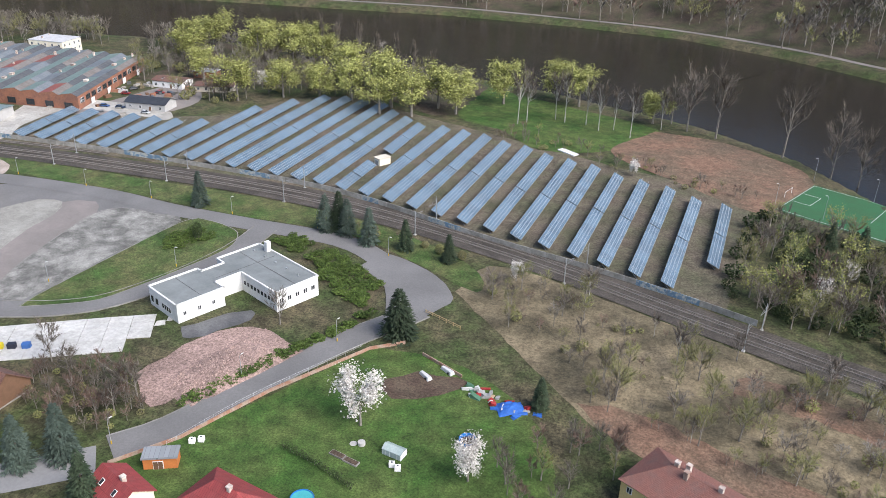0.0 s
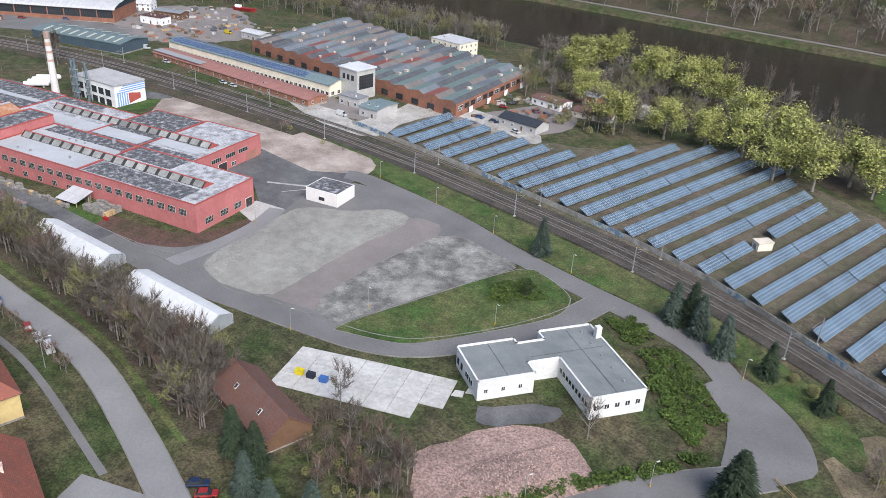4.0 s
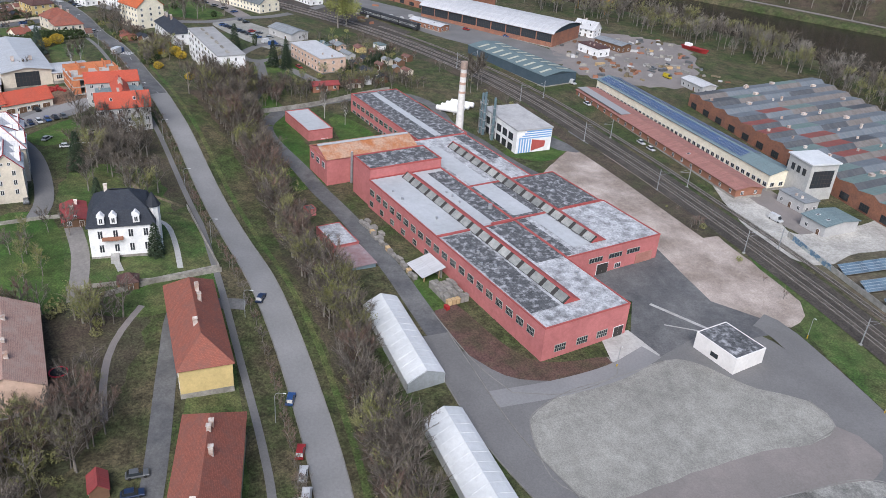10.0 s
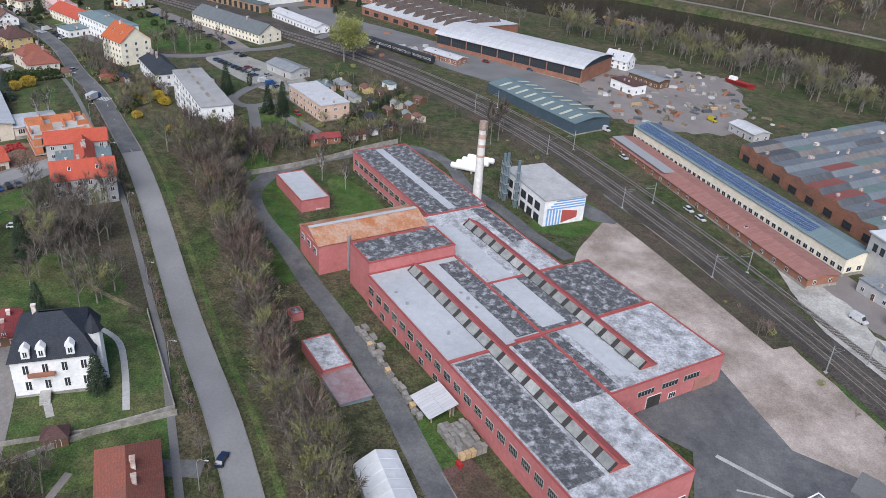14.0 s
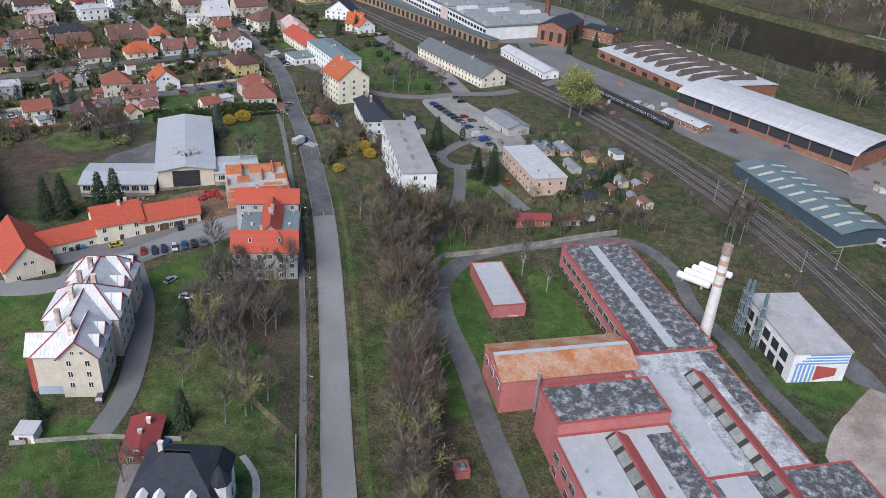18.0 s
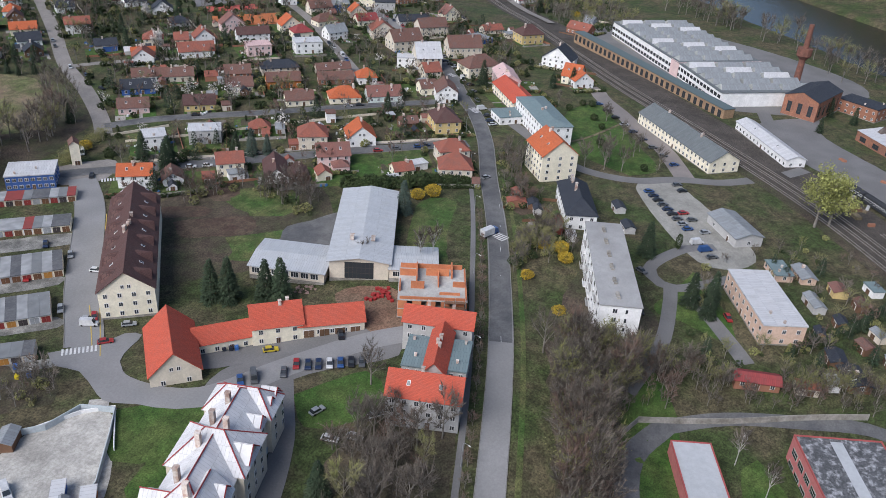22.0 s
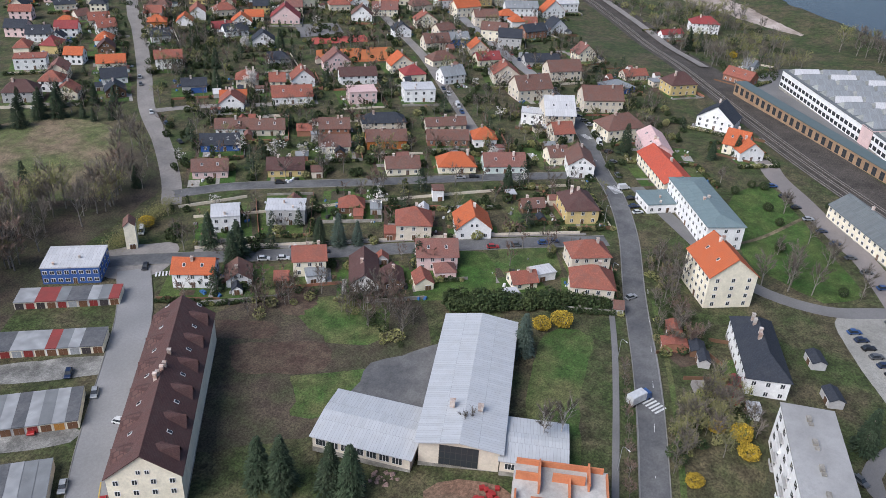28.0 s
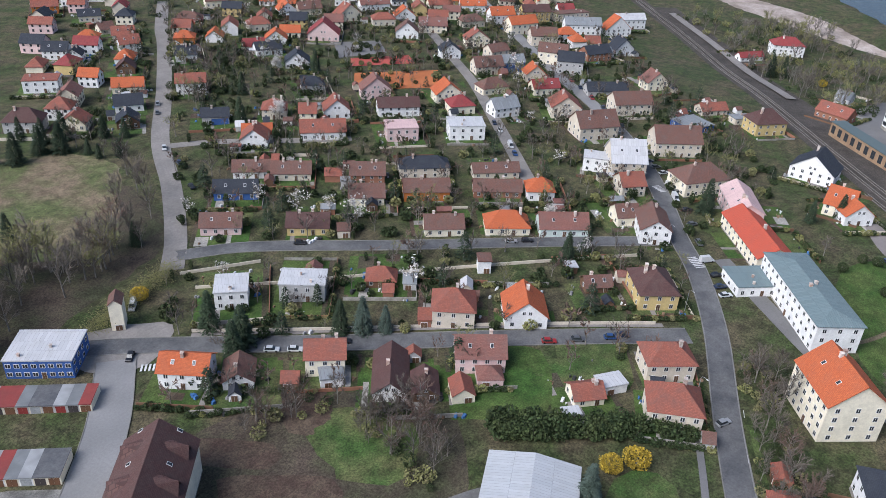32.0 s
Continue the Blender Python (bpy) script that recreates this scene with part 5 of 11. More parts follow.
# concrete wall panels between railway and solar field
WALL_LINE = spline([(-300, 229.5), (-277, 230.5), (-209, 235.5), (-132, 233.5), (-67, 220), (-33, 214), (-5, 207), (14, 201)], 3.2)
GRAFFITI = [mat("panel_concrete", (0.36, 0.345, 0.315), (0.24, 0.23, 0.205), 0.5, 1.5, 0.95, 0.2, tint=0.12), mat("panel_painted", (0.40, 0.42, 0.40), (0.14, 0.22, 0.30), 0.55, 1.2, 0.9, 0.1, width=0.08, tint=0.1)]
fence = root("concrete_fence", 0, 0, 0, 0, "old concrete panel wall with faded graffiti", "wall", kind="structure")
for k, (p, q) in enumerate(zip(WALL_LINE, WALL_LINE[1:])):
    d = q - p
    b = Build()
    b.box(0.06, -0.07, -0.3, d.length - 0.06, 0.07, 1.9)
    ob = part("panel", b, GRAFFITI[1 if noise.noise((k * 0.13, 0, 0)) > 0.12 else 0], fence)
    ob.matrix_basis = pose(p.x, p.y, hz(p.x, p.y), 0, 0, math.degrees(math.atan2(d.y, d.x)))

# ---- houses ----
BUILT = []


def slab(b, p, thick=0.18, slot=0, uvs=True):
    """A roof slope from its eave (two points) to its ridge (one or two points), with thickness."""
    p = [Vector(q) for q in p]
    n = (p[1] - p[0]).cross(p[-1] - p[0]).normalized()
    u = (p[1] - p[0]).normalized()
    v = n.cross(u)
    b.face(p, slot, [((q - p[0]).dot(u), (q - p[0]).dot(v)) for q in p])
    low = [q - n * thick for q in p]
    b.face(low[::-1], slot)
    for i in range(len(p)):
        j = (i + 1) % len(p)
        b.face([p[i], low[i], low[j], p[j]], slot)


def roof_on(parent, x0, y0, x1, y1, z, kind, material, rise=None, over=0.5, wall=None, label="", name="roof"):
    """Gable along x (gx) or y (gy), hip or flat, over the rectangle; gables are filled in the wall's material."""
    b = Build()
    w, d = x1 - x0, y1 - y0
    X0, X1, Y0, Y1 = x0 - over, x1 + over, y0 - over, y1 + over
    xm, ym = (x0 + x1) / 2, (y0 + y1) / 2
    if kind == "flat":
        b.box(x0 - 0.25, y0 - 0.25, z, x1 + 0.25, y1 + 0.25, z + 0.35)
        b.face([(x0 - .2, y0 - .2, z + .36), (x1 + .2, y0 - .2, z + .36), (x1 + .2, y1 + .2, z + .36), (x0 - .2, y1 + .2, z + .36)], 0, [(0, 0), (w, 0), (w, d), (0, d)])
        return part(name, b, material, parent, label)
    run = d / 2 if kind == "gx" else w / 2 if kind == "gy" else min(w, d) / 2
    rise = rise or run * 0.8
    k = rise / run
    e = z - over * k
    if kind == "gx":
        slab(b, [(X0, Y0, e), (X1, Y0, e), (X1, ym, z + rise), (X0, ym, z + rise)])
        slab(b, [(X1, Y1, e), (X0, Y1, e), (X0, ym, z + rise), (X1, ym, z + rise)])
        tri = [[(x, y0, z), (x, y1, z), (x, ym, z + rise)] for x in (x0, x1)]
    elif kind == "gy":
        slab(b, [(X0, Y1, e), (X0, Y0, e), (xm, Y0, z + rise), (xm, Y1, z + rise)])
        slab(b, [(X1, Y0, e), (X1, Y1, e), (xm, Y1, z + rise), (xm, Y0, z + rise)])
        tri = [[(x0, y, z), (x1, y, z), (xm, y, z + rise)] for y in (y0, y1)]
    else:
        tri = []
        r = min(w, d) / 2
        a, c = ((x0 + r, ym), (x1 - r, ym)) if w >= d else ((xm, y0 + r), (xm, y1 - r))
        if w >= d:
            slab(b, [(X0, Y0, e), (X1, Y0, e), (*c, z + rise), (*a, z + rise)])
            slab(b, [(X1, Y1, e), (X0, Y1, e), (*a, z + rise), (*c, z + rise)])
            slab(b, [(X0, Y1, e), (X0, Y0, e), (*a, z + rise)])
            slab(b, [(X1, Y0, e), (X1, Y1, e), (*c, z + rise)])
        else:
            slab(b, [(X0, Y1, e), (X0, Y0, e), (*a, z + rise), (*c, z + rise)])
            slab(b, [(X1, Y0, e), (X1, Y1, e), (*c, z + rise), (*a, z + rise)])
            slab(b, [(X0, Y0, e), (X1, Y0, e), (*a, z + rise)])
            slab(b, [(X1, Y1, e), (X0, Y1, e), (*c, z + rise)])
    ob = part(name, b, material, parent, label)
    if tri and wall:
        for t3 in tri:
            g = Build()
            n = Vector((1, 0, 0)) if kind == "gx" else Vector((0, 1, 0))
            q = [Vector(p) - Vector((0, 0, 0.02)) for p in t3]
            s = 0.12 if t3[0][0 if kind == "gx" else 1] in (x0, y0) else -0.12
            g.solid(q, [p + n * s for p in q])
            part("gable", g, wall, parent)
    return ob


def chimney(parent, x, y, z0, z1, s=0.42):
    b = Build()
    b.box(x - s, y - s, z0, x + s, y + s, z1)
    b.box(x - s - .08, y - s - .08, z1, x + s + .08, y + s + .08, z1 + 0.15)
    part("chimney", b, CHIMNEY, parent)


def roof_window(parent, x, y, z, rx, turn):
    b = Build()
    b.box(-0.45, -0.65, 0.0, 0.45, 0.65, 0.12, 0)
    b.box(-0.36, -0.56, 0.1, 0.36, 0.56, 0.14, 1)
    ob = part("roof_window", b, [FRAME, GLASS], parent)
    ob.matrix_basis = pose(x, y, z, 0, 0, turn) @ pose(0, 0, 0, rx)


WORDS = {"gx": "pitched", "gy": "gabled", "hip": "hipped", "flat": "flat", "darkbrown": "dark brown", "dark": "dark slate", "maroon": "maroon", "mauve": "faded red", "white": "pale", "bright": "bright orange", "teal": "grey-green"}


def walls(parent, x0, y0, x1, y1, h, material, plinth=True, kind="flat", rise=0):
    b = Build()
    top = h - 0.04 + max(0, rise - 0.1)
    if kind == "gx":
        prof = [(y0, -1.0), (y1, -1.0), (y1, h - .04), ((y0 + y1) / 2, top), (y0, h - .04)]
        b.solid([(x0, y, z) for y, z in prof], [(x1, y, z) for y, z in prof])
    elif kind == "gy":
        prof = [(x1, -1.0), (x0, -1.0), (x0, h - .04), ((x0 + x1) / 2, top), (x1, h - .04)]
        b.solid([(x, y0, z) for x, z in prof], [(x, y1, z) for x, z in prof])
    else:
        b.box(x0, y0, -1.0, x1, y1, h)
    part("wall", b, material, parent)
    if plinth:
        b = Build()
        b.box(x0 - .06, y0 - .06, -1.0, x1 + .06, y1 + .06, 0.45)
        part("plinth", b, OLDCONC, parent)


def house(x, y, yaw, w, d, h, kind, wall, roof, storeys=None, rise=None, name="house", label="", category="house", cols=None, side=None, chimneys=None, frame=FRAME, win=(1.1, 1.35), group="", doors=1, back=False):
    """A dwelling: front towards its own -y, with windows on every storey, roof, chimneys and a door."""
    rnd = random.Random(int(x * 7 + y * 13))
    BUILT.append((x, y, max(w, d) / 2 + 1.5))
    small = w * d < 45
    label = label or f"{wall} {'shed' if small else 'house'} with a {WORDS.get(kind, kind)} {WORDS.get(roof, roof)} roof"
    t = root(name if not small else "shed", x, y, yaw, None, label, category if not small else "shed", group)
    x0, x1, y0, y1 = -w / 2, w / 2, -d / 2, d / 2
    W = PLASTERED[wall] if isinstance(wall, str) else wall
    rise = rise or {"gx": d, "gy": w, "hip": min(w, d), "flat": 0}[kind] / 2 * rnd.uniform(0.68, 0.88)
    walls(t, x0, y0, x1, y1, h, W, max(w, d) > 20, kind, rise)
    roof_on(t, x0, y0, x1, y1, h, kind, ROOFS[roof], rise, 0.25 if small else 0.5)
    if small:
        if x > -560:
            door_on(t, rnd.uniform(-.2, .2) * w, y0, 0, 0, min(1.8, w * .5), 1.9)
        return t
    toward = math.cos(radians(yaw)) * (-250 - x) + math.sin(radians(yaw)) * (20 - y)
    storeys = storeys or max(1, round((h - 0.4) / 2.9))
    cols = cols or max(2, round(w / 3.6))
    side = side if side is not None else max(1, round(d / 4.5))
    for s in range(storeys):
        z = 0.95 + s * (h - 0.4) / storeys
        for k in range(cols):
            q = x0 + w * (k + 0.5) / cols
            if s == 0 and k == cols // 2 and doors:
                door_on(t, q, y0, 0.1, 0, 1.1, 2.1)
            else:
                window(t, q, y0, z, 0, *win, frame)
            if back and k % 2 == 0:
                window(t, q, y1, z, 180, *win, frame)
        for k in range(side):
            q = y0 + d * (k + 0.5) / side
            if toward >= 0 or back:
                window(t, x1, q, z, 90, *win, frame)
            if toward < 0 or back:
                window(t, x0, q, z, 270, *win, frame)
    if kind == "gy" and w > 6:
        for q in ((-0.9, 0.9) if w > 7.5 else (0,)):
            window(t, q, y0, h + 0.4, 0, 0.9, 1.1, frame)
    if kind == "flat":
        for k in range(2):
            chimney(t, rnd.uniform(x0 + 1, x1 - 1), rnd.uniform(y0 + 1, y1 - 1), h, h + 1.1, 0.3)
    else:
        for k in range(chimneys if chimneys is not None else rnd.choice((1, 1, 2))):
            cx, cy = (rnd.uniform(.2, .8) * w + x0, rnd.uniform(-.12, .12) * d) if kind != "gy" else (rnd.uniform(-.12, .12) * w, rnd.uniform(.25, .8) * d + y0)
            chimney(t, cx, cy, h + rise * 0.5, h + rise + rnd.uniform(.5, 1.0))
        if kind == "gx" and rnd.random() < 0.45:
            a = math.degrees(math.atan2(rise, d / 2))
            for q in (-.22, .22):
                roof_window(t, q * w, -d * 0.25, h + rise * 0.5 + 0.02, a, 0)
    return t


def mesh_roof_row(t, x0, x1, y0, y1, z, n, amp, mats, axis="x"):
    """A shed roof of n saw teeth across x, each with a steep glazed side."""
    w = (x1 - x0) / n
    for k in range(n):
        a, c = x0 + k * w, x0 + (k + 1) * w
        m = a + w * 0.72
        b = Build()
        slab(b, [(a, y1, z), (a, y0, z), (m, y0, z + amp), (m, y1, z + amp)], 0.12)
        slab(b, [(c, y0, z), (c, y1, z), (m, y1, z + amp), (m, y0, z + amp)], 0.12, 1)
        for y in (y0 + .1, y1 - .1):
            b.solid([(a, y - .1, z), (c, y - .1, z), (m, y - .1, z + amp)], [(a, y + .1, z), (c, y + .1, z), (m, y + .1, z + amp)], 2)
        part("saw_tooth_roof", b, mats(k), t)


# white L-shaped office with flat grey roof
VW = mat("office_white", (0.68, 0.675, 0.665), (0.58, 0.575, 0.56), 0.2, 1.2, 0.9, 0.08, grain=0.07)
VR = mat("grey_felt_roof", (0.20, 0.215, 0.215), (0.155, 0.168, 0.168), 0.12, 0.5, 0.9, 0.1, grain=0.08)
villa = root("office_building", -114, 168.5, -22.5, -2.9, "white L-shaped flat-roofed office", "building")
OUT = [(13, 5.8), (-14.6, 5.8), (-14.6, -8.4), (-11, -8.4), (-11, -15.6), (-13, -15.6), (-13, -30), (1.2, -30), (1.2, -16.2), (-3, -16.2), (-3, -8.0), (13, -8.0)]
b = Build()
b.solid([(x, y, -0.5) for x, y in OUT], [(x, y, 5.9) for x, y in OUT])
part("wall", b, VW, villa)
b = Build()
b.face([(x * 0.99 - 0.01, y * 0.99 - 0.1, 5.96) for x, y in OUT])
part("roof", b, VR, villa)
for p, q in zip(OUT, OUT[1:] + OUT[:1]):
    b = Build()
    t = 0.22
    b.box(min(p[0], q[0]) - t, min(p[1], q[1]) - t, 5.9, max(p[0], q[0]) + t, max(p[1], q[1]) + t, 6.35)
    part("parapet", b, VW, villa)
for x0, y0, x1, y1 in ((-13.5, -1.4, 12, -1.1), (-12.5, -22.6, 0.6, -22.4), (-5.2, -14.5, -5.0, 4.5)):
    b = Build()
    b.box(x0, y0, 5.95, x1, y1, 6.0)
    part("roof_seam", b, DARKASPHALT, villa, "tarred roof seam")
for x in (-13.6, -11.2):
    window(villa, x + 2.0, -30.0, 2.2, 0, 1.0, 1.6, DARKFRAME, 1, 1)
for k in range(4):
    window(villa, -6.0 + k * 1.15, -30.0, 2.4, 0, 1.0, 1.5, FRAME, 1, 1)
for k in range(3):
    window(villa, 1.2, -28 + k * 4.2, 2.6, 90, 0.9, 1.1)
for k in range(9):
    window(villa, -1.6 + k * 1.6, -8.0, 2.8, 0, 0.8, 1.0, DARKFRAME, 1, 1)
for k in range(4):
    window(villa, -13.0, -28 + k * 3.4, 2.6, 270, 0.8, 1.0)
for k in range(5):
    window(villa, 13.0, -6.5 + k * 2.6, 2.6, 90, 1.2, 1.3)
b = Build()
b.box(-9.8, 4.3, 5.9, -8.4, 5.7, 9.0)
part("chimney", b, VW, villa, "square white chimney")
for k in range(5):
    b = Build()
    b.box(-12 + k * 5.2, 2, 5.97, -11.6 + k * 5.2, 2.4, 6.4)
    part("roof_vent", b, METAL, villa)

# apartment block, long white slab with loggias
wb = root("apartment_block", -460.6, 35.0, 20.3, 2.3, "long white four-storey apartment block with loggias", "apartment block")
BUILT.append((-457, 33, 26))
walls(wb, -25, -5.9, 25, 5.9, 12.9, PLASTERED["white"])
roof_on(wb, -25, -5.9, 25, 5.9, 12.9, "flat", mat("block_roof_felt", (0.33, 0.325, 0.32), (0.26, 0.255, 0.25), 0.1, 0.8, 0.9, 0.1))
for s in range(4):
    for k in range(9):
        x = -22 + k * 5.5
        if k % 2:
            b = Build()
            b.box(x - 1.8, -6.7, 1.5 + s * 3 - 1.0, x + 1.8, -5.85, 1.5 + s * 3 - 0.85)
            b.box(x - 1.8, -6.75, 1.5 + s * 3 - 0.85, x + 1.8, -6.65, 1.5 + s * 3 + 0.15)
            part("balcony", b, PLASTERED["grey" if (k + s) % 3 else "white"], wb)
        window(wb, x, -5.9, 1.6 + s * 3, 0, 2.1, 1.5, FRAME, 3, 1)
        window(wb, x, 5.9, 1.6 + s * 3, 180, 1.6, 1.4)
    window(wb, 25, -1.5, 1.6 + s * 3, 90, 1.3, 1.4)
    window(wb, 25, 1.8, 1.6 + s * 3, 90, 0.7, 1.4, FRAME, 1, 1)
for k in range(6):
    b = Build()
    x = -20 + k * 8
    b.box(x - 1.2, -1.0, 13.2, x + 0.6, 0.0, 14.0)
    b.box(x + 0.9, -0.8, 13.2, x + 1.8, 0.2, 13.7)
    part("roof_vent", b, OLDCONC, wb)

# flat silver-roofed hall with wings
SV = tiled("silver_standing_seam", (0.50, 0.51, 0.52), (0.45, 0.46, 0.475), w=0.8, h=6, stained=0.3, stain=(0.33, 0.30, 0.27), metal=0.2, rough=0.55)
ROOFS["silver"] = SV
hall = root("assembly_hall", -454, -47.5, 114.5, 1.6, "wide hall with silver sheet roof and glazed front", "hall")
BUILT.append((-454, -48, 26))
walls(hall, -9.3, -24.5, 9.3, 26, 7.0, PLASTERED["beige"])
roof_on(hall, -9.3, -24.5, 9.3, 26, 7.0, "gy", SV, 1.5, 1.0, PLASTERED["beige"])
window(hall, 0, -24.5, 0.6, 0, 9.0, 5.8, DARKFRAME, 7, 3)
for k in range(8):
    window(hall, 9.3, -19 + k * 5.5, 3.4, 90, 3.2, 2.2, FRAME, 3, 1)
    window(hall, -9.3, -4 + k * 3.7, 3.4, 270, 2.4, 2.2, FRAME, 2, 1)
chimney(hall, -3.2, -13, 8.2, 10.0, 0.6)
chimney(hall, 3.6, -13, 8.2, 9.6, 0.6)
wing = root("hall_wing", -429.5, -60, 107, 1.0, "low wing with silver sheet roof", "hall")
BUILT.append((-429, -60, 15))
walls(wing, -12, -8.5, 12, 8.5, 3.9, PLASTERED["beige"])
roof_on(wing, -12, -8.5, 12, 8.5, 3.9, "gx", SV, 0.9, 0.6, PLASTERED["beige"])
windows_on(wing, (-11.5, -8.5), (10.5, -8.5), 1.3, 7, 2.4, 1.9, FRAME, 3, 1)
wing = root("hall_wing", -444.5, -24.5, 115, 3.0, "low wing with silver sheet roof", "hall")
BUILT.append((-444, -25, 11))
walls(wing, -7.5, -7.2, 7.5, 7.2, 3.9, PLASTERED["beige"])
roof_on(wing, -7.5, -7.2, 7.5, 7.2, 3.9, "gx", SV, 0.8, 0.5, PLASTERED["beige"])
windows_on(wing, (-7, -7.2), (7, -7.2), 1.3, 4, 2.2, 1.7, FRAME, 3, 1)

# orange-roofed farmstead
house(-373.3, -61.3, 135, 12.8, 22, 4.6, "gy", "beige", "bright", rise=6.2, name="barn", label="beige barn with steep bright orange tile roof", category="barn", cols=2, side=1, chimneys=0, doors=0, back=False)
house(-386.5, -55.5, 137, 15.5, 8.5, 4.0, "gx", "cream", "bright", rise=3.0, name="barn_wing", label="low cream wing with bright orange roof and garage doors", category="barn", chimneys=0, cols=4)
house(-397.5, -45.0, 131, 14.0, 11, 6.2, "gx", "cream", "bright", rise=4.4, name="farmhouse", label="cream two-storey farmhouse with bright orange roof", category="house", chimneys=2, cols=3)
fw = house(-406.5, -32.5, 128, 18.5, 9.0, 4.2, "gx", "beige", "bright", rise=3.6, name="barn_wing", label="low wing with bright orange roof and brown garage doors", category="barn", chimneys=0, cols=5, doors=0)
for k in range(4):
    door_on(fw, -6.6 + k * 4.4, -4.5, 0, 0, 2.8, 2.4, DOOR, "garage_door")

# building under construction
BRICKORANGE = mat("hollow_clay_brick", (0.50, 0.19, 0.09), (0.42, 0.15, 0.075), 0.3, 1.8, 0.9, 0.3, tint=0.12)
cs = root("building_shell", -430, -11.2, 115, 3.4, "unfinished orange clay-brick building with bare floors", "building site")
BUILT.append((-430, -11, 13))
for f in range(3):
    z = f * 3.0
    b = Build()
    b.box(-10.2, -9.2, z - 0.35, 10.2, 9.2, z)
    part("floor_slab", b, CONCRETE, cs)
    if f < 2:
        for k in range(5):
            for y, o in ((-9.0, 1), (9.0, -1)):
                b = Build()
                b.box(-10 + k * 4.15, y - .2, z, -10 + k * 4.15 + 2.6, y + .2, z + 2.65)
                part("brick_pier", b, BRICKORANGE, cs)
        for x in (-9.9, 9.9):
            for k in range(4):
                b = Build()
                b.box(x - .2, -8.7 + k * 4.6, z, x + .2, -8.7 + k * 4.6 + 3.2, z + 2.65)
                part("brick_pier", b, BRICKORANGE, cs)
for q in ((-9.9, -5, .4, 5, 1.4), (-9.9, 4, 5, .4, 2.2), (-5, 0.5, .4, 8, 2.4), (-2, 4.5, 7, .4, 2.4), (1.5, -2, .4, 7, 1.6), (5.6, 3, .4, 6, 2.4), (2, -6, 6, .4, 0.8), (9.6, -8, .4, 16, 1.0), (-9.6, -8.9, 19.4, .4, 0.8), (-9.9, 8.6, 19, .4, 1.5), (-6.5, -3, 4, .4, 2.4), (6, -1.5, 3.6, .4, 1.8)):
    b = Build()
    b.box(q[0], q[1], 6.0, q[0] + q[2], q[1] + q[3], 6.0 + q[4])
    part("brick_wall", b, BRICKORANGE, cs)
for x in (3.5, 6.5, 9.5):
    for y in (-10.85, -9.65):
        b = Build()
        b.tube((x, y, -1), (x, y, 7.6), 0.05, 0.05, 4)
        part("scaffold_pole", b, METAL, cs, "steel scaffold pole")
for k in range(4):
    b = Build()
    b.box(3.4, -10.9, 0.6 + k * 1.9, 9.6, -9.6, 0.68 + k * 1.9)
    part("scaffold_deck", b, PLASTERED["timber"], cs, "planked scaffold deck")

# grey house with orange roofs round a court
gob = house(-383.5, 8.6, 106, 18.0, 10, 9.4, "gx", "grey", "bright", rise=4.2, storeys=3, name="apartment_house", label="grey three-storey house with bright orange tile roof", category="house", cols=6, side=2)
gob = house(-397.5, 5.6, 106, 5.5, 18, 9.4, "gy", "grey", "bright", rise=3.0, storeys=3, name="apartment_house", label="rear wing with narrow orange roof", category="house", chimneys=3)
for dx, wd in ((-5.8, 5.6), (5.4, 5.0)):
    q = Vector((-397.5, 5.6)) + Vector((math.cos(radians(106)), math.sin(radians(106)))) * dx
    house(q.x, q.y, 106, wd, 13, 8.2, "flat", "grey", "teal", name="apartment_wing", label="grey wing with pale blue-grey flat roof", category="house", cols=2, side=3, storeys=3)
house(-411.5, -0.5, 106, 19, 8, 9.2, "gx", "grey", "bright", rise=3.0, storeys=3, name="apartment_house", label="grey rear house with bright orange roof", category="house", cols=5)

# long cream apartment house with dark roof and dormers
ld = house(-408.3, -107.0, 130, 15.6, 60, 9.6, "gy", "cream", "darkbrown", rise=6.0, storeys=3, name="apartment_house", label="long cream apartment house with dark brown roof and dormers", category="apartment block", cols=4, side=14, chimneys=5, doors=0)
for sg in (-1, 1):
    for k in range(6):
        y = -25 + k * 10
        b = Build()
        b.solid([(sg * 6.9, y - 1.6, 9.6), (sg * 6.9, y + 1.6, 9.6), (sg * 2.6, y + 1.6, 13.4), (sg * 2.6, y - 1.6, 13.4)], [(sg * 6.9, y - .1, 12.6), (sg * 6.9, y + .1, 12.6), (sg * 2.4, y + .1, 13.7), (sg * 2.4, y - .1, 13.7)])
        part("dormer", b, ROOFS["darkbrown"], ld, "dark dormer")
        b = Build()
        slab(b, [(sg * 2.0, y - 1.9, 13.4), (sg * 7.2, y - 1.9, 10.0), (sg * 7.2, y, 12.8), (sg * 2.0, y, 14.0)][::sg], 0.12)
        slab(b, [(sg * 7.2, y + 1.9, 10.0), (sg * 2.0, y + 1.9, 13.4), (sg * 2.0, y, 14.0), (sg * 7.2, y, 12.8)][::sg], 0.12)
        part("dormer_roof", b, ROOFS["darkbrown"], ld)
        roof_window(ld, sg * 4.2, y + 5, 12.4, 37 if sg > 0 else 37, 90 if sg > 0 else 270)

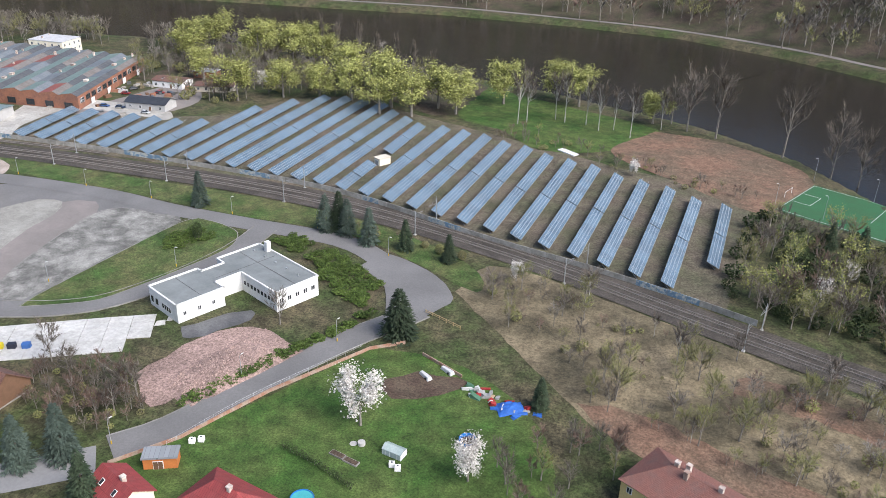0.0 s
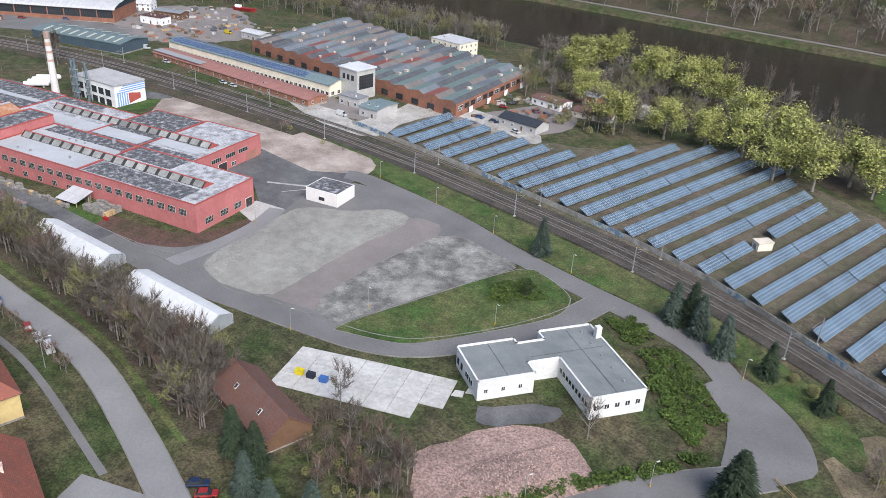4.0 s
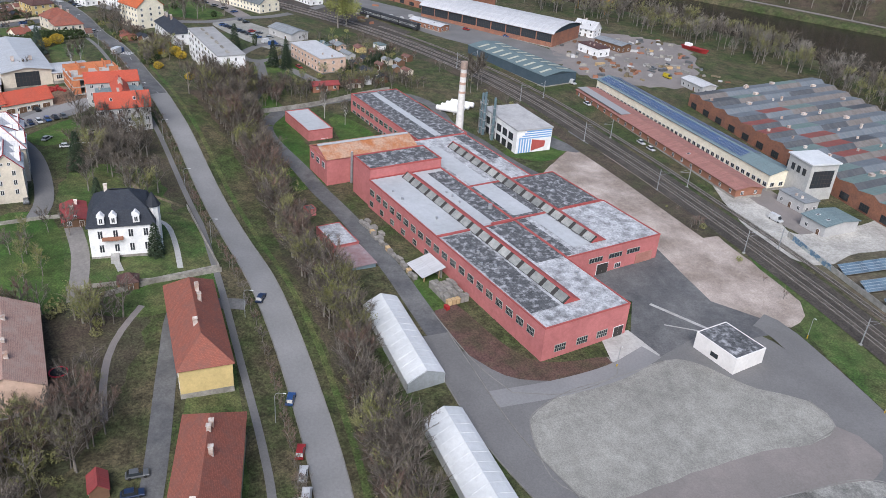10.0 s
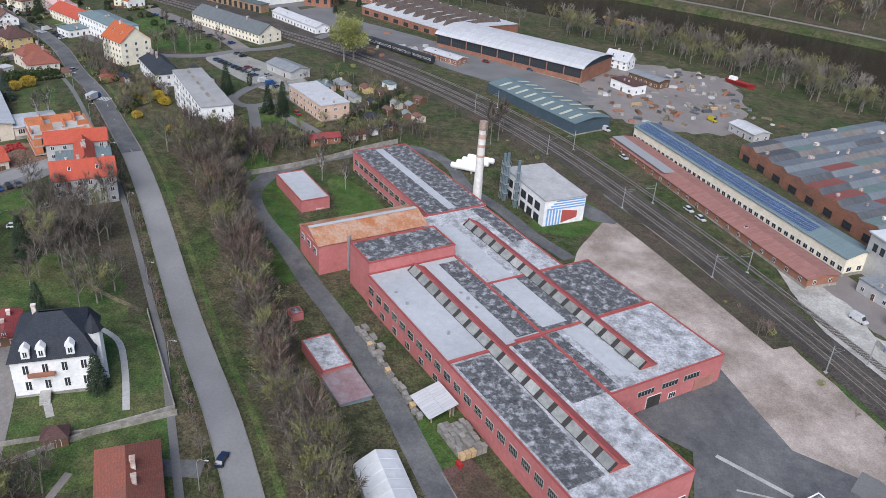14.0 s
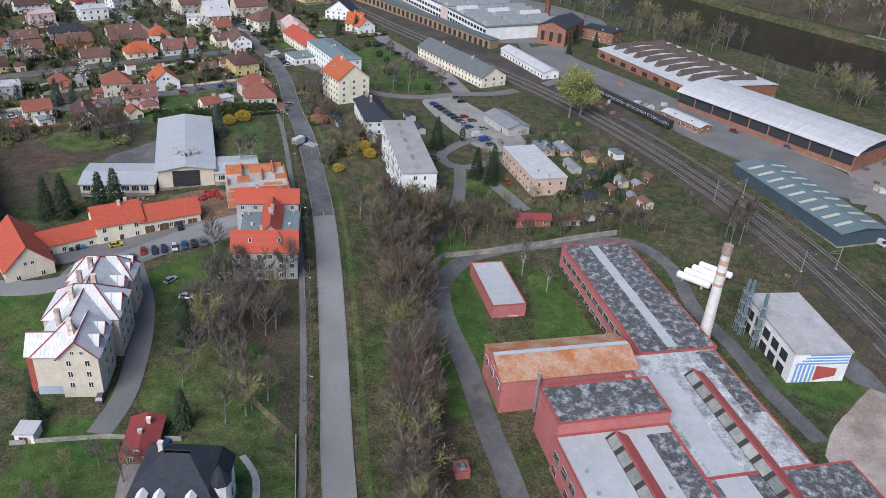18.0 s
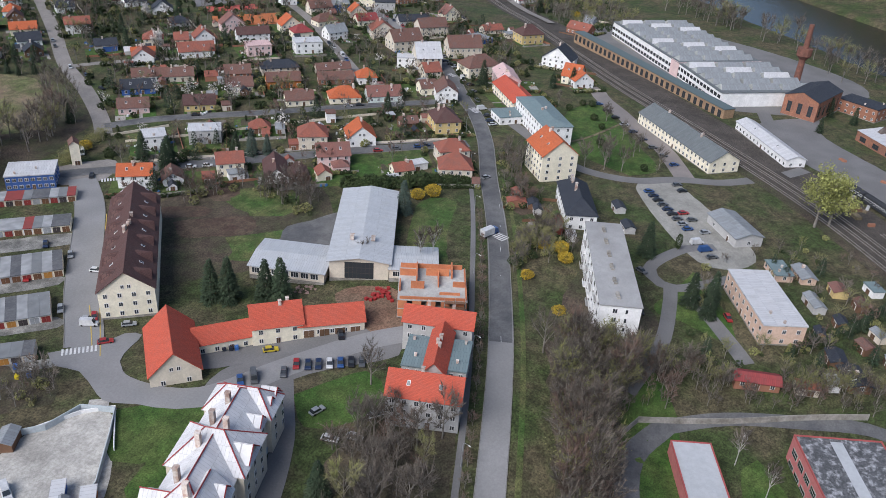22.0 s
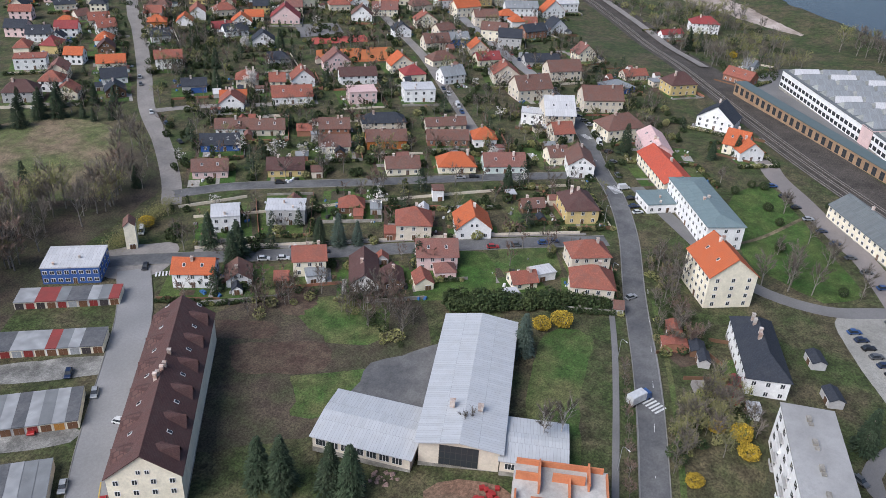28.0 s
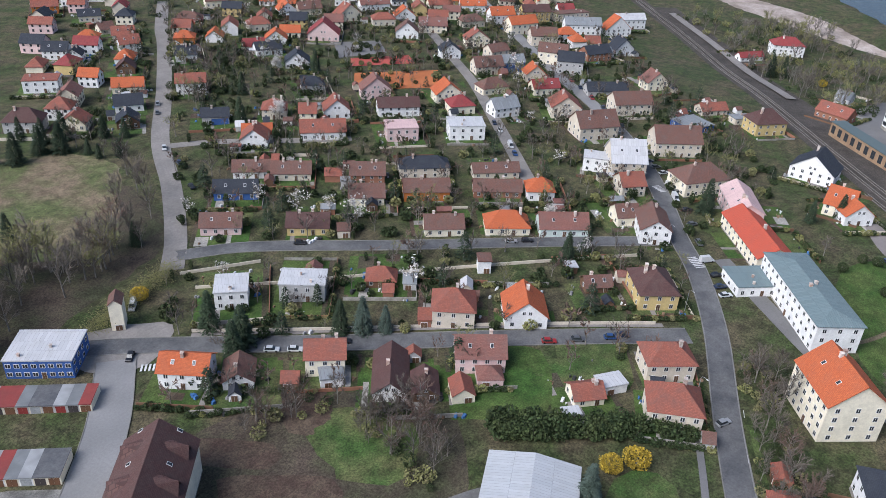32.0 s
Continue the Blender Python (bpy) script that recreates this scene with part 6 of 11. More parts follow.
# apartment house with white sheet roof and red ridges
mw = root("apartment_house", -343.5, -22.5, 15.5, 1.0, "ornate beige apartment house with white sheet roof and red ridges", "apartment block")
BUILT.append((-343, -22, 24))
REDRIDGE = mat("red_ridge_paint", (0.30, 0.05, 0.05), None, 1, 2, 0.7, 0.1)
SHEETWHITE = tiled("white_painted_sheet", (0.66, 0.65, 0.65), (0.58, 0.57, 0.58), w=0.9, h=3.0, stained=0.5, stain=(0.34, 0.32, 0.31))
walls(mw, -21, -6.8, 21, 6.8, 10.5, PLASTERED["beige"])
b = Build()
b.box(-21.1, -6.9, -1, 21.1, 6.9, 1.9)
part("plinth", b, mat("pale_blue_plinth", (0.40, 0.46, 0.52), (0.33, 0.38, 0.43), 0.3, 2, 0.9, 0.1), mw, "pale blue plinth")
roof_on(mw, -21, -6.8, 21, 6.8, 10.5, "hip", SHEETWHITE, 5.2, 0.5)


def trim(*pts):
    for p, q in zip(pts, pts[1:]):
        b = Build()
        b.tube(p, q, 0.17, 0.17, 4)
        part("ridge_trim", b, REDRIDGE, mw, "red painted ridge")


trim((-21.5, -7.3, 10.2), (-14.2, 0, 15.8), (14.2, 0, 15.8), (21.5, 7.3, 10.2))
trim((-21.5, 7.3, 10.2), (-14.2, 0, 15.8))
trim((21.5, -7.3, 10.2), (14.2, 0, 15.8))
# middle wing and end wings, taller hips and gables across the main roof
for x, wd, deep, hh, rise in ((0.5, 13, 8.6, 11.0, 5.6), (-15.5, 8.5, 8.0, 10.8, 4.4)):
    b = Build()
    b.box(x - wd / 2, -deep, -1, x + wd / 2, deep, hh)
    part("bay", b, PLASTERED["beige"], mw)
    roof_on(mw, x - wd / 2, -deep, x + wd / 2, deep, hh, "hip", SHEETWHITE, rise, 0.45)
    r = wd / 2
    trim((x - r - .4, deep + .4, hh - .3), (x, deep - r, hh + rise + .1), (x, r - deep, hh + rise + .1), (x - r - .4, -deep - .4, hh - .3))
    trim((x + r + .4, deep + .4, hh - .3), (x, deep - r, hh + rise + .1))
    trim((x + r + .4, -deep - .4, hh - .3), (x, r - deep, hh + rise + .1))
b = Build()
b.box(10.5, -1.0, -1, 22.4, 7.6, 10.8)
part("bay", b, PLASTERED["beige"], mw)
roof_on(mw, 10.5, -1.0, 22.4, 7.6, 10.8, "gx", SHEETWHITE, 4.4, 0.45)
b = Build()
b.solid([(22.1, -1, 10.75), (22.1, 7.6, 10.75), (22.1, 3.3, 15.1)], [(22.4, -1, 10.75), (22.4, 7.6, 10.75), (22.4, 3.3, 15.1)])
part("gable", b, PLASTERED["beige"], mw)
trim((22.9, -1.5, 10.4), (22.9, 3.3, 15.35), (22.9, 8.1, 10.4))
trim((22.9, 3.3, 15.35), (10.5, 3.3, 15.35))
b = Build()
b.box(13.0, -8.6, -1, 20.0, -2, 10.0)
part("bay", b, PLASTERED["red"], mw, "dull red bay")
roof_on(mw, 13.0, -8.6, 20.0, 0, 10.0, "gy", SHEETWHITE, 3.6, 0.4)
trim((16.5, -9.1, 13.75), (16.5, 0.5, 13.75))


def sheet_dormer(x, y, z, deep, w_, h_):
    """A dormer facing +y: cheeks, gable front, two sheets and red edges."""
    b = Build()
    b.solid([(x - w_ / 2, y, z), (x + w_ / 2, y, z), (x, y, z + h_)], [(x - w_ / 2, y - deep, z), (x + w_ / 2, y - deep, z), (x, y - deep, z + h_)])
    part("dormer", b, PLASTERED["beige"], mw)
    b = Build()
    slab(b, [(x - w_ / 2 - .3, y - deep, z - .3), (x - w_ / 2 - .3, y + .4, z - .3), (x, y + .4, z + h_ + .12), (x, y - deep, z + h_ + .12)], 0.1)
    slab(b, [(x + w_ / 2 + .3, y + .4, z - .3), (x + w_ / 2 + .3, y - deep, z - .3), (x, y - deep, z + h_ + .12), (x, y + .4, z + h_ + .12)], 0.1)
    part("dormer_roof", b, SHEETWHITE, mw)
    trim((x - w_ / 2 - .3, y + .45, z - .3), (x, y + .45, z + h_ + .15), (x + w_ / 2 + .3, y + .45, z - .3))


for x in (12.6, 17.6):
    sheet_dormer(x, 6.9, 11.9, 3.2, 3.2, 1.7)
sheet_dormer(1.4, 8.4, 11.7, 5.0, 5.6, 2.7)
for x in (-9.0, -15.5, -19.0):
    sheet_dormer(x, 6.6, 11.4, 3.4, 3.2, 1.7)
for s in range(3):
    for x in (-19, -14, -9, -3, 1, 5, 9, 13, 17):
        window(mw, x, 8.6 if abs(x) < 6 else 8.0 if x < -11.5 else 7.6 if x > 11 else 6.8, 2.2 + s * 3.0, 180, 1.1, 1.6)
    for y in (1.2, 5.2):
        window(mw, 22.4, y, 2.4 + s * 3.0, 90, 1.0, 1.5)
for y in (2.3, 4.3):
    window(mw, 22.4, y, 11.6, 90, 0.8, 0.9)
for x, y in ((-3.6, -2.2), (-2, 1.6), (3.4, -2.4), (-10, -1.2), (13.5, -2.5), (17, 1)):
    chimney(mw, x, y, 12, 17.6, 0.55)

# white villa with dark mansard roof
vl = root("villa", -293.8, 24.0, 99, 1.6, "white villa with dark slate mansard roof and dormers", "house")
vl.matrix_basis = vl.matrix_basis @ Matrix.Diagonal((1.08, 1.08, 1.25, 1))
BUILT.append((-294, 25, 12))
walls(vl, -7.6, -6.6, 7.6, 6.6, 7.6, PLASTERED["white"])
b = Build()
q0, q1, q2 = [(-8.1, -7.1), (8.1, -7.1), (8.1, 7.1), (-8.1, 7.1)], [(-6.3, -5.3), (6.3, -5.3), (6.3, 5.3), (-6.3, 5.3)], [(-2.2, -0.4), (2.2, -0.4), (2.2, 0.4), (-2.2, 0.4)]
for k in range(4):
    j = (k + 1) % 4
    slab(b, [(*q0[k], 7.4), (*q0[j], 7.4), (*q1[j], 10.6), (*q1[k], 10.6)], 0.15)
    slab(b, [(*q1[k], 10.6), (*q1[j], 10.6), (*q2[j], 13.4), (*q2[k], 13.4)], 0.15)
part("roof", b, ROOFS["dark"], vl, "dark slate mansard roof")
for x in (-4.4, -1.6, 3.6):
    b = Build()
    b.box(x - .75, -7.2, 8.2, x + .75, -5.5, 9.9)
    b.solid([(x - .95, -7.3, 9.9), (x + .95, -7.3, 9.9), (x + .95, -5.4, 9.9), (x - .95, -5.4, 9.9)], [(x - .05, -7.3, 10.7), (x + .05, -7.3, 10.7), (x + .05, -5.4, 10.7), (x - .05, -5.4, 10.7)])
    part("dormer", b, PLASTERED["white"], vl, "white dormer")
    window(vl, x, -7.2, 8.5, 0, 0.8, 1.1)
for s in range(2):
    for x in (-5, -1.5, 2, 5.5):
        window(vl, x, -6.6, 1.4 + s * 3.3, 0, 1.1, 1.8)
    for y in (-4, 0, 4):
        window(vl, 7.6, y, 1.4 + s * 3.3, 90, 1.0, 1.7)
        window(vl, -7.6, y, 1.4 + s * 3.3, 270, 1.0, 1.7)
b = Build()
b.tube((7.6, -2.5, -.5), (7.6, -2.5, 10.2), 1.6, 1.6, 8)
part("bay", b, PLASTERED["white"], vl, "white corner bay")
b = Build()
b.tube((7.6, -2.5, 10.2), (7.6, -2.5, 13.2), 2.0, 0.1, 8)
part("bay_roof", b, ROOFS["dark"], vl, "pointed dark slate bay roof")
b = Build()
b.box(-4.6, -8.0, 4.6, 0.2, -6.6, 4.8)
b.box(-4.6, -8.05, 4.8, 0.2, -7.9, 5.5)
part("balcony", b, PLASTERED["brick"], vl, "red-brown balcony rail")
for k in range(5):
    b = Build()
    b.box(-3.2, -8.4 - k * 0.35, -.5, -1.2, -6.6, 1.0 - k * 0.2)
    part("step", b, CONCRETE, vl)
chimney(vl, -3, 1, 11, 14.2, 0.4)
house(-311, 7.0, 106, 6.5, 12, 2.6, "gy", "timber", "maroon", name="carport", label="open carport with maroon roof", category="carport", rise=1.0)
house(-272, 28.5, 99, 5, 4, 2.3, "hip", "timber", "darkbrown", name="pavilion", label="small timber pavilion with brown hip roof", category="pavilion")

# houses along the main road and below the first leg
house(-239.0, 9.6, 17, 31, 14, 6.4, "gx", "peach", "terracotta", rise=3.4, label="long peach house with streaked pale terracotta roof", category="house", cols=7, side=3, chimneys=3)
house(-203, 34.8, 15, 4.5, 3.4, 2.3, "gx", "timber", "maroon", label="small timber shed with red roof", category="shed")
tr = root("trampoline", -237.5, 19.8, 0, None, "round garden trampoline with a red rim", "trampoline")
b = Build()
b.tube((0, 0, 0.75), (0, 0, 0.82), 1.7, 1.7, 20)
part("mat", b, mat("trampoline_mat", (0.02, 0.02, 0.022), None, 1, 3, 0.8, 0.05), tr, "black trampoline mat")
b = Build()
for k in range(20):
    a0, a1 = 6.2832 * k / 20, 6.2832 * (k + 1) / 20
    b.tube((1.85 * math.cos(a0), 1.85 * math.sin(a0), 0.8), (1.85 * math.cos(a1), 1.85 * math.sin(a1), 0.8), 0.16, 0.16, 6)
part("rim", b, mat("trampoline_rim", (0.45, 0.03, 0.05), None, 1, 3, 0.6, 0.05), tr, "padded red rim")
for k in range(6):
    b = Build()
    b.tube((1.8 * math.cos(k * 1.0472), 1.8 * math.sin(k * 1.0472), -0.2), (1.8 * math.cos(k * 1.0472), 1.8 * math.sin(k * 1.0472), 0.75), 0.04, 0.04, 6)
    part("leg", b, METAL, tr)
house(-246.5, 48.0, 12, 35, 11, 7.0, "hip", "yellow", "red", rise=4.6, label="long ochre house with weathered red tile roof", category="house", cols=9, side=2, chimneys=5)
house(-195, 54.6, 0, 40, 11.4, 6.6, "hip", "yellow", "red", rise=4.8, label="long ochre house with weathered red tile roof", category="house", cols=10, side=2, chimneys=5)
house(-150, 50, -6, 22, 11, 6.6, "gx", "yellow", "red", rise=4.6, label="ochre house with red tile roof", category="house", cols=6, side=2, chimneys=2)
house(-149, 100, -2, 24, 11, 3.2, "gx", "timber", "brown", rise=4.6, name="barn", label="old timber barn with mossy brown tile roof", category="barn", cols=3, chimneys=0)
house(5, 122, -25, 24, 12.6, 6.4, "hip", "yellow", "mauve", rise=3.6, label="bright yellow house with brown hipped roof", category="house", cols=6, side=3, chimneys=4)
house(-74, 89.5, -10, 17, 11.5, 3.6, "hip", "cream", "maroon", rise=4.2, label="low house with maroon hipped roof", category="house")
house(-95, 85.5, -20, 10, 8, 3.0, "gx", "cream", "maroon", rise=2.6, label="small house with maroon roof", category="house")
house(-94.5, 96.5, 28, 6.5, 3.2, 2.6, "flat", "orange", "grey", name="shed", label="orange-brown garden shed with grey roof", category="shed")

# yellow school, grey-roofed flats and buildings beyond
house(-545.5, -10.5, 40, 17.5, 15.5, 11.6, "gx", "cream", "orange", rise=6.2, storeys=4, name="apartment_house", label="tall cream house with bright orange roof", category="house", cols=6, side=3, chimneys=2)
house(-591, -29, 38, 40, 13.5, 9.6, "hip", "white", "teal", rise=1.4, storeys=3, name="apartment_house", label="long white three-storey flats with grey-green roof", category="apartment block", cols=12, side=3, chimneys=2)
house(-595, -47.5, 133, 13, 12, 3.6, "flat", "white", "teal", name="shop", label="low white shop with grey-green flat roof", category="shop")
house(-622, -54, 40, 32, 13, 5.4, "gx", "cream", "bright", rise=3.6, label="long cream building with bright orange roof", category="building", cols=9)
house(-644, -67, 32, 22, 11, 6.4, "gx", "pink", "pink", rise=3.2, label="pink row house with pink sheet roof", category="house", cols=6)
house(-511.5, 10.2, 24, 28, 11, 6.6, "hip", "white", "dark", rise=4.4, storeys=2, name="apartment_house", label="white house with dark hipped slate roof", category="house", cols=8, side=3, chimneys=4)
house(-609, 35, 41.6, 61, 15, 5.8, "gx", "cream", "slategrey", rise=4.4, storeys=2, name="row_building", label="long cream building with dull grey roof", category="building", cols=20, side=3, chimneys=3)
house(-630, 70.5, 33.7, 47, 9.5, 4.2, "gx", "white", "white", rise=1.8, storeys=1, name="station_building", label="long white building with pale roof and brick ends", category="building", cols=14, chimneys=0)
house(-529, 66.5, 37, 20, 11, 4.0, "gx", "grey", "grey", rise=1.6, name="warehouse", label="grey sheet warehouse with pale roof", category="warehouse", cols=2, side=1, chimneys=0)
house(-475.5, 81, 26, 31, 13, 6.9, "flat", "peach", "white", storeys=2, name="apartment_house", label="peach two-storey flats with pale low roof", category="house", cols=9, side=3)
house(-441, 83, 105, 12, 5, 2.8, "gx", "brick", "maroon", name="outbuilding", label="brick outbuilding with red roof", category="shed", chimneys=0, rise=1.2)

# ---- works and halls north of the railway ----
SLATEBLUE = tiled("grey_felt_sheets", (0.155, 0.175, 0.195), (0.12, 0.138, 0.155), w=1.0, h=5, stained=0.45, stain=(0.22, 0.21, 0.20))
TEALSHEET = tiled("faded_green_sheets", (0.16, 0.22, 0.205), (0.13, 0.185, 0.175), w=1.0, h=5, stained=0.4, stain=(0.2, 0.19, 0.18))
DARKFELT = tiled("dark_felt_sheets", (0.085, 0.09, 0.10), (0.065, 0.07, 0.078), w=1.0, h=5, stained=0.5, stain=(0.17, 0.16, 0.15))
OLDFELT = tiled("brownish_felt_sheets", (0.17, 0.15, 0.14), (0.13, 0.115, 0.105), w=1.0, h=5, stained=0.5, stain=(0.25, 0.24, 0.23))
REDSHEET = tiled("faded_red_sheets", (0.27, 0.085, 0.07), (0.22, 0.07, 0.06), w=1.0, h=5, stained=0.4)
OLDBRICK = mat("old_red_brick", (0.30, 0.135, 0.085), (0.22, 0.11, 0.08), 0.25, 1.6, 0.9, 0.3, grain=0.2)
bf = root("brick_works", -368, 304, 6.5, -2.8, "large brick works with saw-tooth roofs in grey, green and red", "factory")
BUILT.append((-368, 304, 70))
b = Build()
ring = [(-70, -42), (82, -40), (66, 36), (-92, 44)]
b.solid([(x, y, -1) for x, y in ring], [(x, y, 6.8) for x, y in ring])
part("wall", b, OLDBRICK, bf)
NT = 15
for k in range(NT):
    f0, f1 = k / NT, (k + 1) / NT
    fm = f0 + (f1 - f0) * 0.7
    near = lambda f: Vector((-70 + 152 * f, -42 + 2 * f, 6.8))
    far = lambda f: Vector((-92 + 158 * f, 44 - 8 * f, 6.8))
    up = Vector((0, 0, 1.3))
    slope_rnd = random.Random(k + 40)
    for j in range(5):
        g0, g1 = j / 5, (j + 1) / 5
        at = lambda f, g: near(f).lerp(far(f), g)
        b = Build()
        slab(b, [at(f0, g1), at(f0, g0), at(fm, g0) + up, at(fm, g1) + up], 0.12, 0)
        slab(b, [at(f1, g0), at(f1, g1), at(fm, g1) + up, at(fm, g0) + up], 0.12, 1)
        part("saw_tooth_roof", b, [REDSHEET if (k, j) in ((4, 0), (5, 0), (6, 1), (7, 1), (9, 2), (8, 1), (13, 0), (3, 1), (10, 3)) else slope_rnd.choice((SLATEBLUE, SLATEBLUE, TEALSHEET, DARKFELT) if k < 8 else (TEALSHEET, TEALSHEET, SLATEBLUE)), slope_rnd.choice((SLATEBLUE, DARKFELT, OLDFELT))], bf)
        if slope_rnd.random() < 0.5:
            q = at((f0 + fm) / 2, slope_rnd.uniform(g0, g1)) + up * 0.5
            chimney(bf, q.x, q.y, q.z - .4, q.z + 0.9, slope_rnd.choice((0.35, 0.5, 0.9)))
    b = Build()
    for e, o in ((near, 0.12), (far, -0.12)):
        p = [e(f0), e(f1), e(fm) + up]
        b.solid(p, [q + Vector((0, o, 0)) for q in p])
    part("gable", b, OLDBRICK, bf)
    if k % 2 == 0:
        chimney(bf, *(near(fm).lerp(far(fm), 0.35 + 0.04 * k)).xy, 8.6, 10.4, 0.4)
    window(bf, near((f0 + f1) / 2).x, -42.2 + 2 * f0, 1.0, 0.7, 4.2, 2.6, DARKFRAME, 4, 2)
d = Vector((66 - 82, 76)).normalized()
for k in range(12):
    q = Vector((82, -40)) + d * (4 + k * 6)
    window(bf, q.x + 0.05, q.y, 3.2, 102, 4.0, 2.2, DARKFRAME if k % 3 else FRAME, 4, 2)
    if k % 3 == 1:
        door_on(bf, q.x + 0.1, q.y + 3, 0, 102, 3.2, 3.0, PLASTERED["white"])
house(-372, 352, 6.5, 22, 16, 9.5, "flat", "cream", "white", name="works_building", label="cream flat-roofed works building behind saw-tooth roofs", category="building", cols=5)
tw = root("works_tower", -335, 257, 8, -3.0, "pale concrete works tower with broad windows", "building")
b = Build()
b.box(-6, -6, -1, 6, 6, 14)
part("wall", b, mat("tower_render", (0.47, 0.46, 0.44), (0.38, 0.375, 0.36), 0.2, 1.2), tw)
b = Build()
b.box(-6.6, -6.6, 14, 6.6, 6.6, 14.5)
part("roof", b, WHITESHEET, tw)
window(tw, 6.0, 0, 5.0, 90, 9, 6.5, DARKFRAME, 6, 4)
for k in range(3):
    window(tw, -3 + 3 * k, -6, 9.0, 0, 1.6, 2.4, DARKFRAME)
b = Build()
b.box(-12, -9, -1, -6.1, 4, 4.6)
part("annex", b, PLASTERED["white"], tw)
house(-324, 247, 15, 12, 7, 4.2, "flat", "grey", "grey", name="office_annex", label="low grey annex below the tower", category="building")
house(-306, 248, 15.5, 10, 15.5, 4.4, "gx", "grey", "teal", name="sheet_shed", label="blue-grey sheet shed on the works yard", category="warehouse", cols=2, side=1, chimneys=0, rise=0.8)
house(-256, 291, 8, 20, 10, 3.6, "gx", "grey", "dark", name="sheet_shed", label="grey shed with dark roof behind solar rows", category="warehouse", chimneys=0, rise=1.8, cols=4)
house(-272, 327, 5, 17, 10, 3.6, "gx", "white", "brown", name="sheet_shed", label="white shed with rusty sheet roof", category="warehouse", chimneys=0, rise=1.0, cols=4)
house(-248, 330, 20, 19, 9, 3.2, "gx", "beige", "brown", name="sheet_shed", label="low shed with rusted roof", category="warehouse", chimneys=0, rise=0.8)
house(-268, 350, 10, 12, 7, 3.4, "flat", "brick", "white", name="sheet_shed", label="small brick shed by the works", category="warehouse")
sr = house(-397, 235, 13, 120, 12.5, 6.0, "gx", "cream", "teal", rise=1.6, storeys=1, name="long_works_hall", label="long cream works hall with solar panels on its roof", category="factory", cols=40, side=3, chimneys=0, win=(1.8, 1.6), doors=0, back=False)
a = math.atan2(1.6, 6.25)
for side_y in (-1, 1):
    for k in range(58):
        ob = new("roof_panel", roof_strip)
        ob.parent = sr
        y = side_y * 3.2
        ob.matrix_basis = Matrix.Translation((-58 + k * 1.75, y, 6.0 + 1.6 * (1 - abs(y) / 6.25) + 0.12)) @ Matrix.Rotation(-a * side_y, 4, "X")
rl = house(-389, 220, 11.5, 118, 12, 3.3, "gx", "brick", "salmon", rise=1.0, storeys=1, name="long_shed", label="long low brick shed with rusty red roof", category="warehouse", cols=20, side=2, chimneys=0, back=False)
b = Build()
b.box(-59, -5.5, 4.05, -20, -0.5, 4.35)
part("pale_roof_sheet", b, ROOFS["white"], rl, "pale sheet covering")
bh = root("blue_hall", -486.5, 184.5, 26, -1.0, "dark blue-grey sheet hall with pale rooflights", "warehouse")
BUILT.append((-486, 184, 32))
DARKBLUE = tiled("dark_blue_sheet", (0.055, 0.085, 0.105), (0.045, 0.072, 0.09), w=0.5, h=8, stained=0.1)
walls(bh, -31, -10.5, 31, 10.5, 5.4, mat("blue_hall_wall", (0.05, 0.075, 0.095), (0.06, 0.085, 0.105), 0.2, 1))
roof_on(bh, -31, -10.5, 31, 10.5, 5.4, "gx", tiled("hall_roof_sheet", (0.13, 0.18, 0.19), (0.115, 0.16, 0.17), w=0.9, h=12, stained=0.2), 1.5, 0.2, DARKBLUE)
for k in range(9):
    x = -24 + k * 6.2
    for sg in (-1, 1):
        b = Build()
        b.solid([(x - .8, sg * 2, 6.72), (x + .8, sg * 2, 6.72), (x + .8, sg * 9, 5.72), (x - .8, sg * 9, 5.72)], [(x - .8, sg * 2, 6.80), (x + .8, sg * 2, 6.80), (x + .8, sg * 9, 5.80), (x - .8, sg * 9, 5.80)])
        part("rooflight", b, mat("rooflight_sheet", (0.46, 0.46, 0.38), None, 0.5, 2), bh, "pale translucent rooflight") if k == 0 and sg < 0 else part("rooflight", b, bpy.data.materials["rooflight_sheet"], bh)
lh = root("long_hall", -571, 192, 46, -0.5, "large hall with pale barrel roof and glazed brick front", "factory")
BUILT.append((-571, 192, 45))
walls(lh, -46, -17, 46, 17, 8.2, OLDBRICK)
b, prof = Build(), [(-18, 8.0), (-16, 9.4), (-10, 10.8), (0, 11.6), (10, 10.8), (16, 9.4), (18, 8.0)]
for (ya, za), (yb, zb) in zip(prof, prof[1:]):
    slab(b, [(-47, ya, za), (47, ya, za), (47, yb, zb), (-47, yb, zb)], 0.15)
part("roof", b, ROOFS["white"], lh, "pale barrel roof")
for x in (-46, 46):
    b = Build()
    b.solid([(x - .1, y, z - .1) for y, z in prof], [(x + .1, y, z - .1) for y, z in prof])
    part("gable", b, DARKBLUE, lh)
for k in range(9):
    window(lh, -41 + k * 10.2, -17, 3.0, 0, 9.4, 4.4, DARKFRAME, 8, 2)
sw = root("saw_tooth_works", -648, 158, 37, -1.5, "brick works with pale roof and dark raised rooflights", "factory")
BUILT.append((-648, 158, 50))
walls(sw, -46, -27, 40, 27, 6.4, OLDBRICK)
roof_on(sw, -46, -27, 40, 27, 6.4, "gx", ROOFS["white"], 2.0, 0.3, OLDBRICK)
